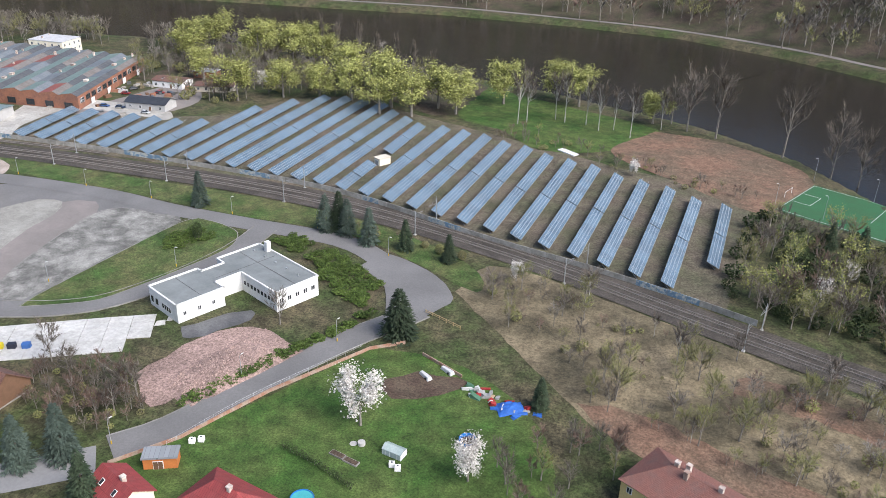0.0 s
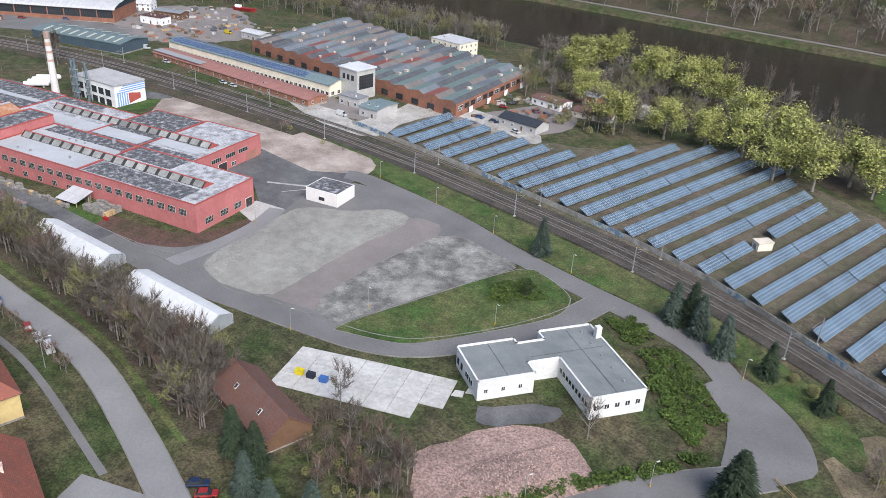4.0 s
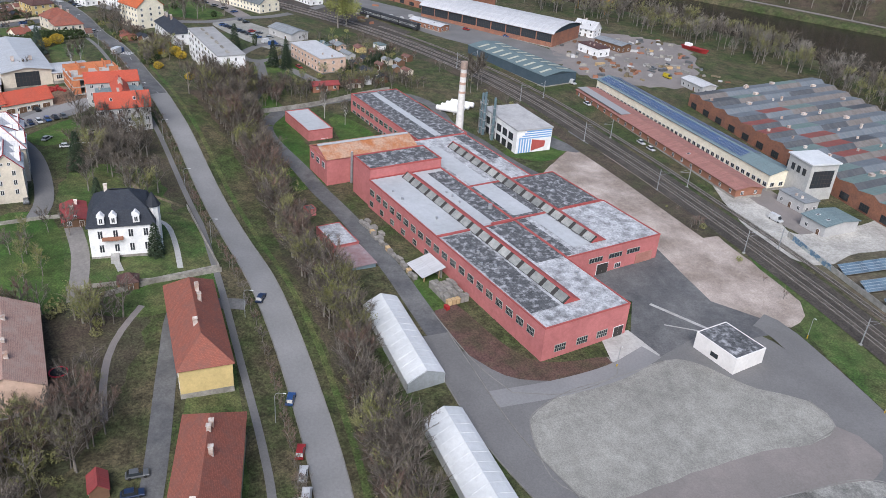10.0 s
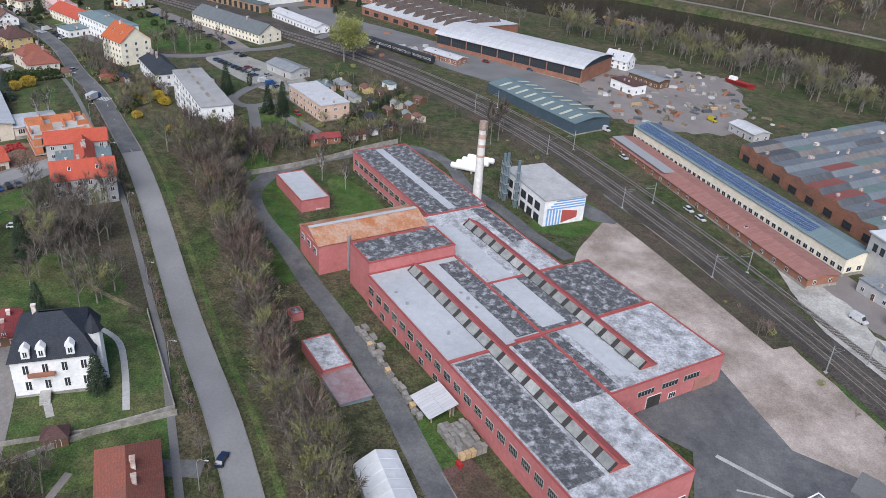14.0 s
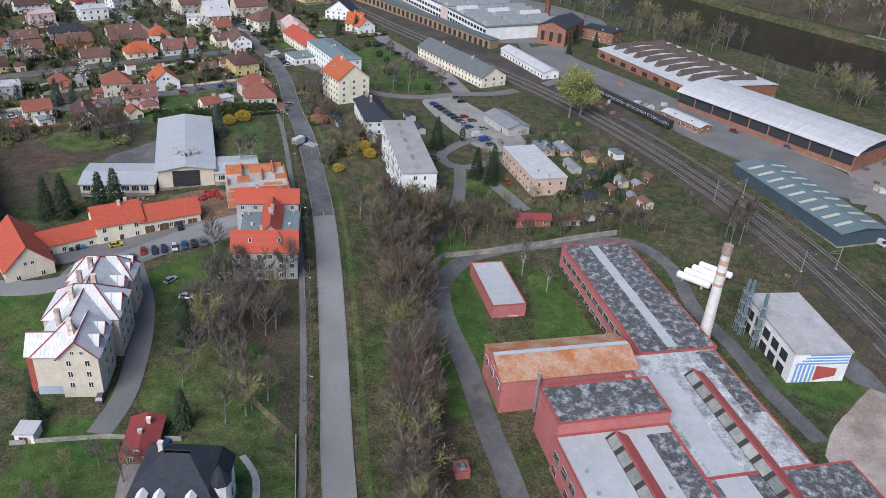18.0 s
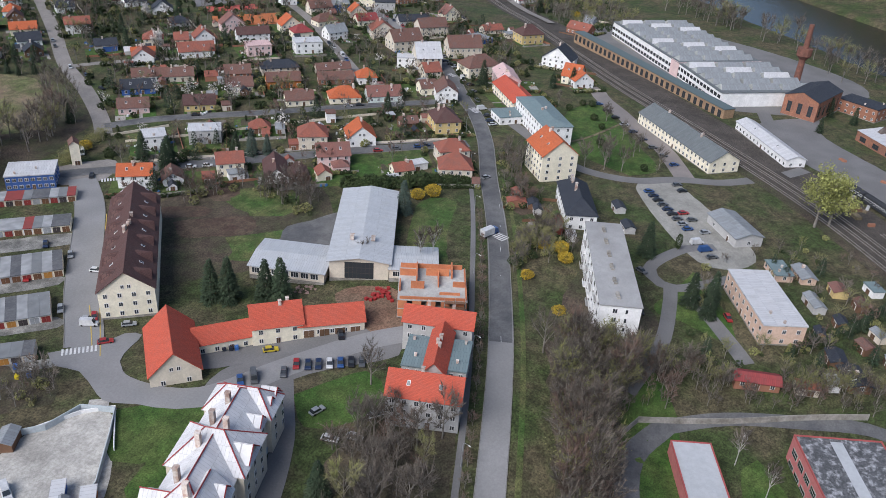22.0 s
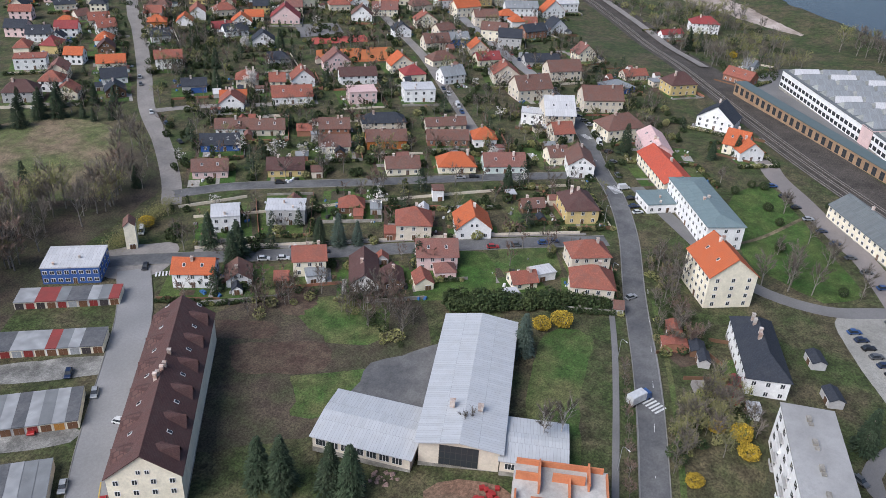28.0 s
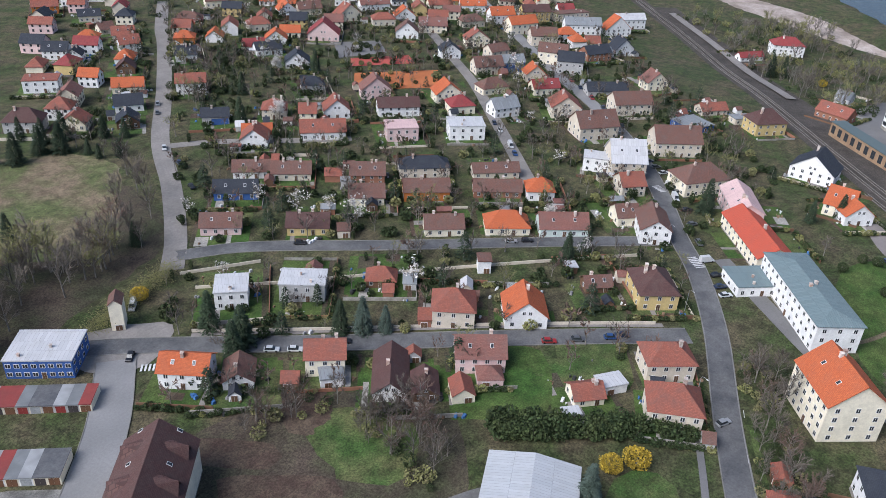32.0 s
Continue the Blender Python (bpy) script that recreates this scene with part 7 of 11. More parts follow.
for k in range(9):
    b = Build()
    x = -40 + k * 8.8
    b.solid([(x - 1.6, -20, 6.6), (x + 1.6, -20, 6.6), (x + 1.6, 20, 6.6), (x - 1.6, 20, 6.6)], [(x - .2, -18, 10.2), (x + .2, -18, 10.2), (x + .2, 18, 10.2), (x - .2, 18, 10.2)])
    part("monitor", b, mat("monitor_brown", (0.09, 0.065, 0.055), (0.12, 0.10, 0.09), 0.3, 1.5) if k == 0 else bpy.data.materials["monitor_brown"], sw, "dark raised rooflight")
    window(sw, -41 + k * 9.2, -27, 2.2, 0, 4.0, 2.2, DARKFRAME, 4, 2)
tr = root("railway_carriages", -576, 121.5, 38.5, 0.6, "row of dark railway carriages at a platform", "train")
for k in range(4):
    b = Build()
    b.box(-30 + k * 15.2, -1.5, 1.0, -30 + k * 15.2 + 14.6, 1.5, 3.9)
    b.solid([(-30 + k * 15.2, -1.5, 3.9), (-15.4 + k * 15.2, -1.5, 3.9), (-15.4 + k * 15.2, 1.5, 3.9), (-30 + k * 15.2, 1.5, 3.9)], [(-29.8 + k * 15.2, -.8, 4.4), (-15.6 + k * 15.2, -.8, 4.4), (-15.6 + k * 15.2, .8, 4.4), (-29.8 + k * 15.2, .8, 4.4)])
    cr = part("carriage", b, mat("carriage_paint", (0.035, 0.037, 0.042), None, 0.3, 2) if k == 0 else bpy.data.materials["carriage_paint"], tr)
    for j in range(8):
        window(cr, -29 + k * 15.2 + j * 1.8, -1.5, 2.3, 0, 1.1, 0.9, FRAME, 1, 1)
    for j in (2.4, 12.2):
        b = Build()
        b.box(-30 + k * 15.2 + j - 1.2, -1.1, 0, -30 + k * 15.2 + j + 1.2, 1.1, 1.0)
        part("bogie", b, DARKFRAME, tr)
house(-562, 148, 40, 24, 8, 3.4, "gx", "brick", "white", name="works_shed", label="low shed beside the railway with pale roof", category="warehouse", chimneys=0, rise=1.0)
# riverside works, power house with brick stack
for x, y, yaw, w, d, lab in ((-772, 5, 37.9, 92, 54, "large white works with grey saw-tooth roof"), (-716, 50, 35.5, 52, 58, "white works hall with pale grey roof")):
    t = root("riverside_works", x, y, yaw, hz(x, y) + 0.2, lab, "factory")
    BUILT.append((x, y, 45))
    top = 9.4 if w > 60 else 8.0
    walls(t, -w / 2, -d / 2, w / 2, d / 2, top, PLASTERED["white"])
    roof_on(t, -w / 2, -d / 2, w / 2, d / 2, top, "flat", ROOFS["slategrey"])
    if w > 60:
        b = Build()
        b.box(w / 2 + .01, -d / 2 - .2, 0, w / 2 + .25, d / 2, top + .5)
        b.box(w / 2 - 9, -d / 2 - .25, 0, w / 2 + .25, -d / 2 - .01, top + .5)
        part("end_wall", b, PLASTERED["pink"], t, "faded pink end wall")
    nx_, ny_ = round(w / 9.5), 3
    for i in range(nx_):
        for j in range(ny_):
            x0_, y0_ = -w / 2 + 2 + i * (w - 4) / nx_, -d / 2 + 2 + j * (d - 4) / ny_
            x1_, y1_ = x0_ + (w - 4) / nx_ - 1.5, y0_ + (d - 4) / ny_ - 1.2
            xm_ = x0_ + (x1_ - x0_) * 0.5
            b = Build()
            z_ = top + .36
            slab(b, [(x0_, y1_, z_), (x0_, y0_, z_), (xm_, y0_ + 1.5, z_ + 2.4), (xm_, y1_, z_ + 2.4)], 0.1, 0)
            slab(b, [(x1_, y0_, z_), (x1_, y1_, z_), (xm_, y1_, z_ + 2.4), (xm_, y0_ + 1.5, z_ + 2.4)], 0.1, 0)
            b.solid([(x0_ + .2, y0_ - .02, z_), (x1_ - .2, y0_ - .02, z_), (xm_, y0_ + 1.5, z_ + 2.3)], [(x0_ + .2, y0_ + .3, z_), (x1_ - .2, y0_ + .3, z_), (xm_, y0_ + 1.7, z_ + 2.3)], 1)
            part("rooflight", b, [ROOFS["white" if (i * 7 + j * 3) % 5 == 0 else "grey"], SHEDGLASS], t)
    for s in range(2):
        for k in range(int(w / 4)):
            window(t, -w / 2 + 2 + k * 4, -d / 2, 1.2 + s * 3.6, 0, 2.8, 1.8, DARKFRAME, 3, 1)
pw = root("power_house", -701, 86, 70, hz(-701, 86), "tall brick power house with dark glazed roof", "factory")
BUILT.append((-701, 86, 20))
walls(pw, -9, -16, 9, 16, 11, OLDBRICK)
roof_on(pw, -9, -16, 9, 16, 11, "gy", ROOFS["dark"], 3.2, 0.3, OLDBRICK)
for k in range(5):
    window(pw, 9, -12.5 + k * 6, 2.5, 90, 2.2, 5.5, DARKFRAME, 2, 4)
for k in range(3):
    window(pw, -5.5 + k * 5.5, -16, 2.5, 0, 2.2, 5.5, DARKFRAME, 2, 4)
house(-716, 112, 62, 22, 14, 7, "flat", "brick", "dark", name="brick_office", label="flat-roofed brick works office", category="building", cols=6, side=3)
STACKBRICK = mat("sooty_red_brick", (0.19, 0.085, 0.062), (0.13, 0.062, 0.048), 0.5, 2.5, 0.9, 0.3, grain=0.2)
st = root("brick_stack", -727, 76, 0, hz(-727, 76), "tall red brick chimney with a round water tank", "chimney")
b = Build()
b.tube((0, 0, -1), (0, 0, 40), 2.2, 1.3, 14)
part("shaft", b, STACKBRICK, st)
b = Build()
b.tube((0, 0, 21), (0, 0, 23), 2.2, 4.0, 14)
b.tube((0, 0, 23), (0, 0, 27), 4.0, 4.0, 14)
part("water_tank", b, STACKBRICK, st, "round tank collar")
lw = root("arcade_building", -712, -6, 47, hz(-712, -6), "long weathered brick arcade beside the railway", "building")
b = Build()
b.box(-74, -3, -1, 74, 3.5, 5.6)
part("wall", b, mat("ochre_old_brick", (0.34, 0.23, 0.14), (0.25, 0.16, 0.10), 0.15, 1.2, 0.9, 0.3, grain=0.2), lw)
b = Build()
b.box(-74.3, -3.4, 5.6, 74.3, 3.9, 5.95)
part("roof", b, ROOFS["teal"], lw)
for k in range(30):
    window(lw, -71.5 + k * 4.9, -3, 0.8, 0, 2.4, 3.6, DARKFRAME, 2, 2)
pl = ribbon("platform", [(-808, -92), (-850, -124), (-905, -168), (-960, -222)], 6, PAVING, 0.9, "pale station platform between tracks", category="platform")

# timber yard sheds
house(-520, 236, 26, 16, 9, 4.5, "flat", "white", "darkbrown", name="works_shed", label="white workshop with dark flat roof", category="warehouse", cols=3)
house(-533, 252, 30, 20, 9, 4.2, "gx", "timber", "grey", name="works_shed", label="open timber shed with pale sheet roof", category="warehouse", chimneys=0, rise=0.8)
house(-563, 246, 45, 14, 10, 5, "gx", "white", "white", name="works_shed", label="small white works house", category="warehouse", chimneys=1)
house(-458, 271, 15, 16, 9, 4, "gx", "grey", "white", name="works_shed", label="pale sheet shed behind the works", category="warehouse", chimneys=0, rise=1.0)

# garages in rows: every unit has its own wall, roof and door
GDOORS = [mat("garage_door_" + nm, c, None, 0.8, 2, 0.7, 0.1) for nm, c in (("red", (0.24, 0.04, 0.035)), ("brown", (0.16, 0.08, 0.045)), ("grey", (0.33, 0.34, 0.35)), ("orange", (0.42, 0.2, 0.05)), ("dark", (0.06, 0.05, 0.05)))]
GROOFS = [mat("garage_roof_" + nm, c, c2, 0.3, 1.2, 0.85, 0.1) for nm, c, c2 in (("felt", (0.085, 0.088, 0.095), (0.12, 0.12, 0.125)), ("pale", (0.33, 0.335, 0.34), (0.22, 0.225, 0.23)), ("red", (0.25, 0.05, 0.045), (0.2, 0.05, 0.045)), ("grey", (0.19, 0.2, 0.205), (0.15, 0.155, 0.16)))]
for gxx, gyy, yaw, n, d in ((-428.3, -167, 132, 7, 7.5), (-408.8, -153.6, 132.3, 9, 8.5), (-386.7, -134.2, 137.5, 9, 12.6), (-366.9, -118.1, 138.5, 9, 12.6), (-353, -102, 133, 6, 6.5)):
    for k in range(n + 3):
        u = Vector((math.cos(radians(yaw)), math.sin(radians(yaw)))) * (n / 2 - 0.5 - k) * 2.95
        x, y = gxx + u.x, gyy + u.y
        t = root("garage", x, y, yaw, None, "small terraced garage with metal doors", "garage", "terraced garages")
        r = random.Random(int(gxx * 3) + k * 7)
        b = Build()
        b.box(-1.46, -d / 2, -.5, 1.46, d / 2, 2.5)
        part("wall", b, PLASTERED[r.choice(("beige", "grey", "white", "cream"))], t)
        b = Build()
        b.solid([(-1.47, -d / 2 - .3, 2.5), (1.47, -d / 2 - .3, 2.5), (1.47, d / 2 + .3, 2.5), (-1.47, d / 2 + .3, 2.5)], [(-1.47, -d / 2 - .3, 2.75), (1.47, -d / 2 - .3, 2.75), (1.47, d / 2 + .3, 2.6), (-1.47, d / 2 + .3, 2.6)])
        part("roof", b, GROOFS[r.choice((0, 0, 1, 1, 2, 3))], t)
        b = Build()
        b.box(-1.15, -d / 2 - .06, .02, -.02, -d / 2 + .02, 2.1)
        b.box(.02, -d / 2 - .06, .02, 1.15, -d / 2 + .02, 2.1)
        part("door", b, GDOORS[r.choice((0, 0, 1, 1, 2, 3, 4))], t)
    BUILT.append((gxx, gyy, 14))
ct = house(-436.5, -182.5, 131, 17, 13, 5.8, "flat", "blue", "white", storeys=2, name="site_cabins", label="stack of blue site cabins with white roofs", category="cabin", cols=8, side=4, win=(1.3, 1.2))
house(-458.5, -183.5, 140, 3.6, 5.5, 9.0, "gy", "cream", "brown", name="tower", label="slim cream substation tower with brown roof", category="tower", rise=1.6, cols=1, side=1, storeys=1, chimneys=0)

# ---- houses of the residential quarter ----
house(-455.3, -149.0, 125, 12.5, 9.0, 5.5, "gx", "white", "orange")
house(-463.6, -138.8, 135, 7.8, 9.0, 3.0, "gy", "white", "brown")
house(-470.5, -126.9, 128, 4.5, 5.0, 2.4, "gx", "timber", "red")
house(-481.5, -124.9, 132, 10.4, 9.0, 6.0, "gx", "cream", "red")
house(-477.4, -119.0, 140, 6.0, 5.0, 3.0, "flat", "white", "grey")
house(-487.1, -106.9, 128, 8.9, 17.0, 3.2, "gy", "white", "darkbrown")
house(-489.3, -97.3, 130, 6.5, 9.0, 2.8, "gy", "timber", "darkbrown")
house(-507.5, -92.8, 129, 13.2, 10.0, 5.5, "gx", "pink", "mauve")
house(-502.6, -86.2, 131, 6.7, 6.0, 2.8, "hip", "pink", "mauve")
house(-493.5, -88.7, 135, 5.8, 7.0, 2.8, "gy", "cream", "red")
house(-536.0, -51.4, 130, 13.0, 10.0, 6.0, "hip", "beige", "red")
house(-518.6, -42.4, 118, 13.1, 11.0, 6.5, "hip", "beige", "red")
house(-511.8, -62.9, 138, 7.9, 7.0, 2.8, "gx", "cream", "red")
house(-519.4, -59.4, 145, 7.0, 5.0, 2.8, "flat", "white", "white")
house(-487.1, -168.5, 136, 9.6, 10.0, 6.0, "flat", "white", "white")
house(-502.8, -154.2, 128, 13.6, 9.0, 6.0, "flat", "grey", "white")
house(-522.4, -139.8, 127, 9.1, 7.0, 3.0, "hip", "timber", "red")
house(-526.4, -131.6, 127, 4.0, 6.0, 2.6, "gx", "grey", "grey")
house(-520.5, -110.7, 125, 12.2, 11.0, 6.3, "hip", "beige", "red")
house(-513.7, -116.0, 127, 3.8, 6.0, 2.6, "flat", "brick", "red")
house(-533.4, -94.4, 128, 12.2, 12.0, 4.5, "gy", "white", "orange")
house(-548.4, -118.6, 129, 4.2, 5.0, 4.5, "flat", "white", "brown")
house(-568.2, -69.4, 130, 12.0, 15.0, 6.0, "hip", "yellow", "darkbrown")
house(-561.7, -85.0, 135, 8.4, 6.0, 2.6, "gx", "timber", "brown")
house(-513.4, -204.0, 133, 13.6, 9.0, 3.4, "gx", "pink", "brown")
house(-533.0, -218.9, 133, 15.7, 8.0, 3.4, "gx", "blue", "dark")
house(-532.1, -180.9, 130, 14.2, 9.0, 3.4, "gx", "yellow", "darkbrown")
house(-537.4, -169.4, 134, 4.4, 6.0, 2.6, "flat", "beige", "brown")
house(-548.5, -227.6, 134, 13.9, 8.0, 3.4, "gx", "white", "brown")
house(-557.2, -214.7, 132, 14.9, 8.0, 3.4, "gx", "beige", "brown")
house(-561.3, -179.8, 132, 12.8, 10.0, 3.6, "gx", "cream", "brown")
house(-573.1, -189.6, 131, 13.0, 9.0, 5.0, "gx", "brick", "brown")
house(-578.1, -164.9, 133, 17.0, 9.0, 4.2, "gx", "orange", "brown")
house(-592.6, -177.1, 135, 19.5, 9.0, 5.0, "hip", "beige", "dark")
house(-561.0, -144.2, 133, 13.4, 9.0, 3.4, "gx", "cream", "brown")
house(-576.4, -127.8, 130, 15.3, 10.0, 3.4, "hip", "cream", "orange")
house(-588.1, -112.0, 130, 17.0, 10.0, 3.6, "gx", "mint", "mauve")
house(-606.3, -85.9, 122, 10.5, 15.0, 6.0, "gy", "white", "brown")
house(-634.2, -107.7, 138, 9.4, 10.0, 5.0, "gx", "beige", "red")
house(-609.7, -98.1, 137, 8.2, 9.0, 4.0, "gx", "cream", "brown")
house(-597.7, -145.7, 129, 18.1, 8.0, 3.2, "gx", "brick", "brown")
house(-611.0, -155.3, 136, 18.5, 7.0, 3.2, "gx", "beige", "brown")
house(-606.8, -132.3, 129, 10.4, 9.0, 4.5, "hip", "white", "orange")
house(-566.0, -200.8, 130, 6.5, 6.0, 2.8, "gx", "brick", "red")
house(-569.0, -248.2, 131, 11.1, 10.0, 4.5, "gy", "white", "red")
house(-574.9, -253.4, 137, 12.2, 8.0, 3.2, "gx", "cream", "orange")
house(-594.2, -233.5, 137, 19.0, 10.0, 4.0, "gx", "white", "red")
house(-616.1, -245.9, 139, 11.6, 10.0, 4.5, "gy", "white", "red")
house(-615.7, -207.3, 138, 13.6, 10.0, 6.0, "flat", "pink", "pink")
house(-636.5, -187.6, 134, 15.6, 11.0, 6.5, "flat", "white", "white")
house(-637.2, -226.7, 138, 19.1, 9.0, 5.0, "gx", "white", "darkbrown")
house(-597.0, -266.0, 132, 10.8, 10.0, 5.0, "hip", "beige", "red")
house(-574.7, -280.1, 139, 11.6, 8.0, 4.0, "gx", "grey", "dark")
house(-592.5, -318.8, 140, 13.8, 9.0, 6.0, "gx", "white", "red")
house(-515.8, -331.1, 135, 15.3, 10.0, 5.5, "hip", "grey", "darkbrown")
house(-530.8, -317.8, 130, 10.5, 9.0, 4.0, "gy", "cream", "red")
house(-546.8, -304.1, 144, 9.2, 9.0, 3.6, "gy", "timber", "dark")
house(-572.4, -339.8, 140, 14.2, 9.0, 4.0, "gx", "cream", "orange")
house(-558.9, -320.7, 147, 12.1, 9.0, 3.6, "gx", "white", "dark")
house(-546.4, -369.9, 140, 15.5, 10.0, 6.0, "flat", "white", "red")
house(-578.0, -409.4, 135, 12.8, 9.0, 5.0, "gx", "white", "dark")
house(-581.1, -397.6, 135, 7.8, 8.0, 4.5, "gy", "white", "dark")
house(-610.5, -393.6, 158, 10.7, 9.0, 5.5, "gx", "white", "red")
house(-588.5, -364.8, 140, 8.9, 8.0, 3.5, "gy", "timber", "darkbrown")
house(-621.5, -414.5, 147, 12.0, 9.0, 4.0, "gx", "beige", "red")
house(-622.5, -360.9, 145, 11.0, 9.0, 4.0, "gx", "white", "dark")
house(-640.9, -385.1, 136, 11.4, 9.0, 4.5, "hip", "orange", "orange")
house(-670.1, -418.0, 128, 15.3, 9.0, 4.0, "hip", "red", "brown")
house(-575.2, -278.0, 143, 7.3, 6.0, 3.0, "flat", "blue", "grey")
house(-677.5, -349.9, 136, 12.1, 9.0, 4.0, "gy", "white", "orange")
house(-655.7, -310.8, 135, 12.7, 10.0, 4.0, "gy", "white", "dark")
house(-602.4, -250.3, 132, 7.5, 8.0, 5.5, "gx", "cream", "red")
house(-704.4, -337.6, 129, 18.2, 12.0, 4.5, "gy", "pink", "maroon")
house(-660.5, -338.9, 153, 14.3, 9.0, 3.6, "gx", "white", "dark")
house(-659.9, -349.3, 146, 11.6, 8.0, 3.4, "gx", "beige", "maroon")
house(-632.2, -276.9, 142, 11.1, 9.0, 5.0, "hip", "grey", "dark")
house(-647.4, -249.3, 140, 14.5, 9.0, 5.5, "gy", "pink", "mauve")
house(-668.9, -221.5, 143, 13.3, 10.0, 5.0, "gy", "cream", "orange")
house(-660.7, -207.7, 144, 11.9, 10.0, 4.5, "hip", "cream", "maroon")
house(-672.6, -191.0, 153, 13.1, 9.0, 5.0, "gx", "white", "grey")
house(-694.9, -170.0, 129, 14.0, 12.0, 6.0, "gy", "beige", "red")
house(-681.4, -147.4, 143, 19.0, 13.0, 6.5, "gx", "beige", "brown")
house(-647.1, -126.3, 115, 14.3, 8.0, 6.0, "flat", "white", "white")
house(-650.9, -117.7, 128, 14.0, 16.0, 8.0, "gx", "beige", "white")
house(-729.5, -207.6, 136, 11.0, 9.0, 4.5, "gy", "beige", "orange")
house(-721.3, -232.6, 144, 15.7, 10.0, 5.0, "gx", "beige", "brown")
house(-734.0, -225.3, 145, 13.5, 9.0, 6.0, "gx", "blue", "grey")
house(-715.7, -193.2, 142, 14.1, 9.0, 4.0, "gx", "cream", "maroon")
house(-696.4, -212.8, 154, 15.1, 9.0, 4.0, "hip", "cream", "brown")
house(-730.0, -264.1, 137, 11.5, 9.0, 4.5, "gy", "white", "dark")
house(-766.7, -303.7, 131, 17.0, 10.0, 5.0, "gx", "cream", "mauve")
house(-743.9, -306.0, 128, 13.7, 9.0, 4.5, "gy", "white", "brown")
house(-761.1, -266.6, 139, 14.4, 9.0, 5.0, "gy", "cream", "red")
house(-746.4, -242.9, 159, 12.0, 9.0, 6.0, "gx", "beige", "brown")
house(-849.0, -278.0, 140, 19.3, 10.0, 7.0, "gx", "yellow", "darkbrown")
house(-810.8, -265.7, 153, 19.3, 10.0, 7.0, "gx", "cream", "orange")
house(-819.7, -286.9, 145, 16.3, 10.0, 7.0, "gx", "white", "orange")
house(-796.0, -240.9, 134, 16.1, 11.0, 7.0, "gx", "beige", "brown")
house(-765.5, -216.5, 115, 16.2, 11.0, 7.5, "gx", "cream", "brown")
house(-757.0, -200.7, 120, 14.0, 11.0, 7.5, "gx", "grey", "dark")
house(-846.9, -240.2, 132, 23.9, 10.0, 7.0, "gx", "white", "grey")
house(-871.4, -262.5, 150, 25.5, 9.0, 6.0, "flat", "beige", "brown")
house(-792.6, -203.0, 152, 16.4, 10.0, 5.0, "gx", "brick", "dark")
house(-868.2, -225.3, 143, 18.5, 9.0, 5.0, "gy", "white", "orange")
house(-819.4, -199.0, 152, 13.9, 9.0, 4.5, "gy", "white", "dark")
house(-894.5, -228.2, 141, 21.9, 9.0, 7.0, "gx", "white", "white")
house(-798.0, -200.8, 158, 11.3, 8.0, 3.6, "gx", "white", "grey")
house(-688.4, -111.2, 129, 20.1, 14.0, 7.0, "gx", "beige", "brown")
house(-722.0, -148.2, 138, 19.0, 12.0, 6.0, "gx", "beige", "brown")
house(-764.9, -154.0, 145, 12.3, 9.0, 5.0, "gy", "cream", "mauve")
house(-736.8, -168.4, 134, 21.3, 9.0, 3.4, "gx", "grey", "dark")
house(-656.0, -87.8, 144, 20.3, 13.0, 6.5, "hip", "cream", "brown")
house(-742.4, -87.9, 139, 15.8, 12.0, 6.5, "hip", "yellow", "darkbrown")
house(-701.3, -54.2, 89, 17.8, 13.0, 5.5, "gy", "white", "dark")
house(-674.0, -37.9, 91, 9.8, 14.0, 5.0, "gx", "cream", "orange")
house(-669.6, -32.8, 132, 11.3, 11.0, 4.5, "gy", "white", "orange")
house(-749.5, -116.3, 141, 14.0, 8.0, 3.0, "gx", "beige", "red")
house(-746.5, -100.4, 143, 9.6, 6.0, 3.0, "flat", "beige", "grey")
house(-722.3, -115.6, 155, 14.5, 14.0, 3.0, "flat", "blue", "grey")
house(-790.0, -66.1, 76, 16.4, 10.0, 4.0, "gx", "brick", "red")
house(-921.7, -126.5, 121, 20.1, 12.0, 8.0, "hip", "white", "maroon")
house(-890.9, -140.5, 145, 17.7, 6.0, 3.2, "gx", "white", "maroon")
house(-831.7, -70.0, 79, 7.7, 8.0, 3.5, "gx", "white", "grey")
house(-781.2, -364.7, 149, 20.1, 9.0, 4.5, "gx", "white", "mauve")
house(-746.7, -357.5, 159, 16.2, 9.0, 4.5, "gy", "cream", "red")
house(-773.0, -331.6, 140, 13.1, 9.0, 4.5, "gy", "white", "orange")
house(-739.5, -384.7, 150, 15.1, 9.0, 4.5, "gx", "beige", "brown")
house(-726.4, -392.3, 153, 11.2, 9.0, 4.5, "gy", "white", "orange")
house(-690.2, -378.6, 148, 13.6, 9.0, 4.5, "hip", "beige", "red")
house(-707.8, -439.8, 152, 12.8, 9.0, 4.5, "gx", "cream", "brown")
house(-756.0, -335.2, 139, 14.5, 9.0, 4.5, "hip", "beige", "red")
house(-816.1, -335.1, 143, 16.3, 9.0, 4.5, "gx", "cream", "red")
house(-834.4, -319.7, 135, 18.1, 9.0, 4.5, "gx", "white", "orange")
house(-797.6, -295.4, 153, 15.9, 9.0, 4.5, "hip", "beige", "brown")
house(-836.1, -333.8, 157, 14.2, 9.0, 5.0, "gx", "yellow", "orange")
house(-622.1, -494.4, 148, 14.9, 9.0, 5.0, "gx", "orange", "red")
house(-630.8, -461.5, 149, 12.6, 9.0, 4.0, "gx", "beige", "dark")
house(-622.1, -432.9, 170, 8.4, 8.0, 3.2, "gx", "beige", "brown")
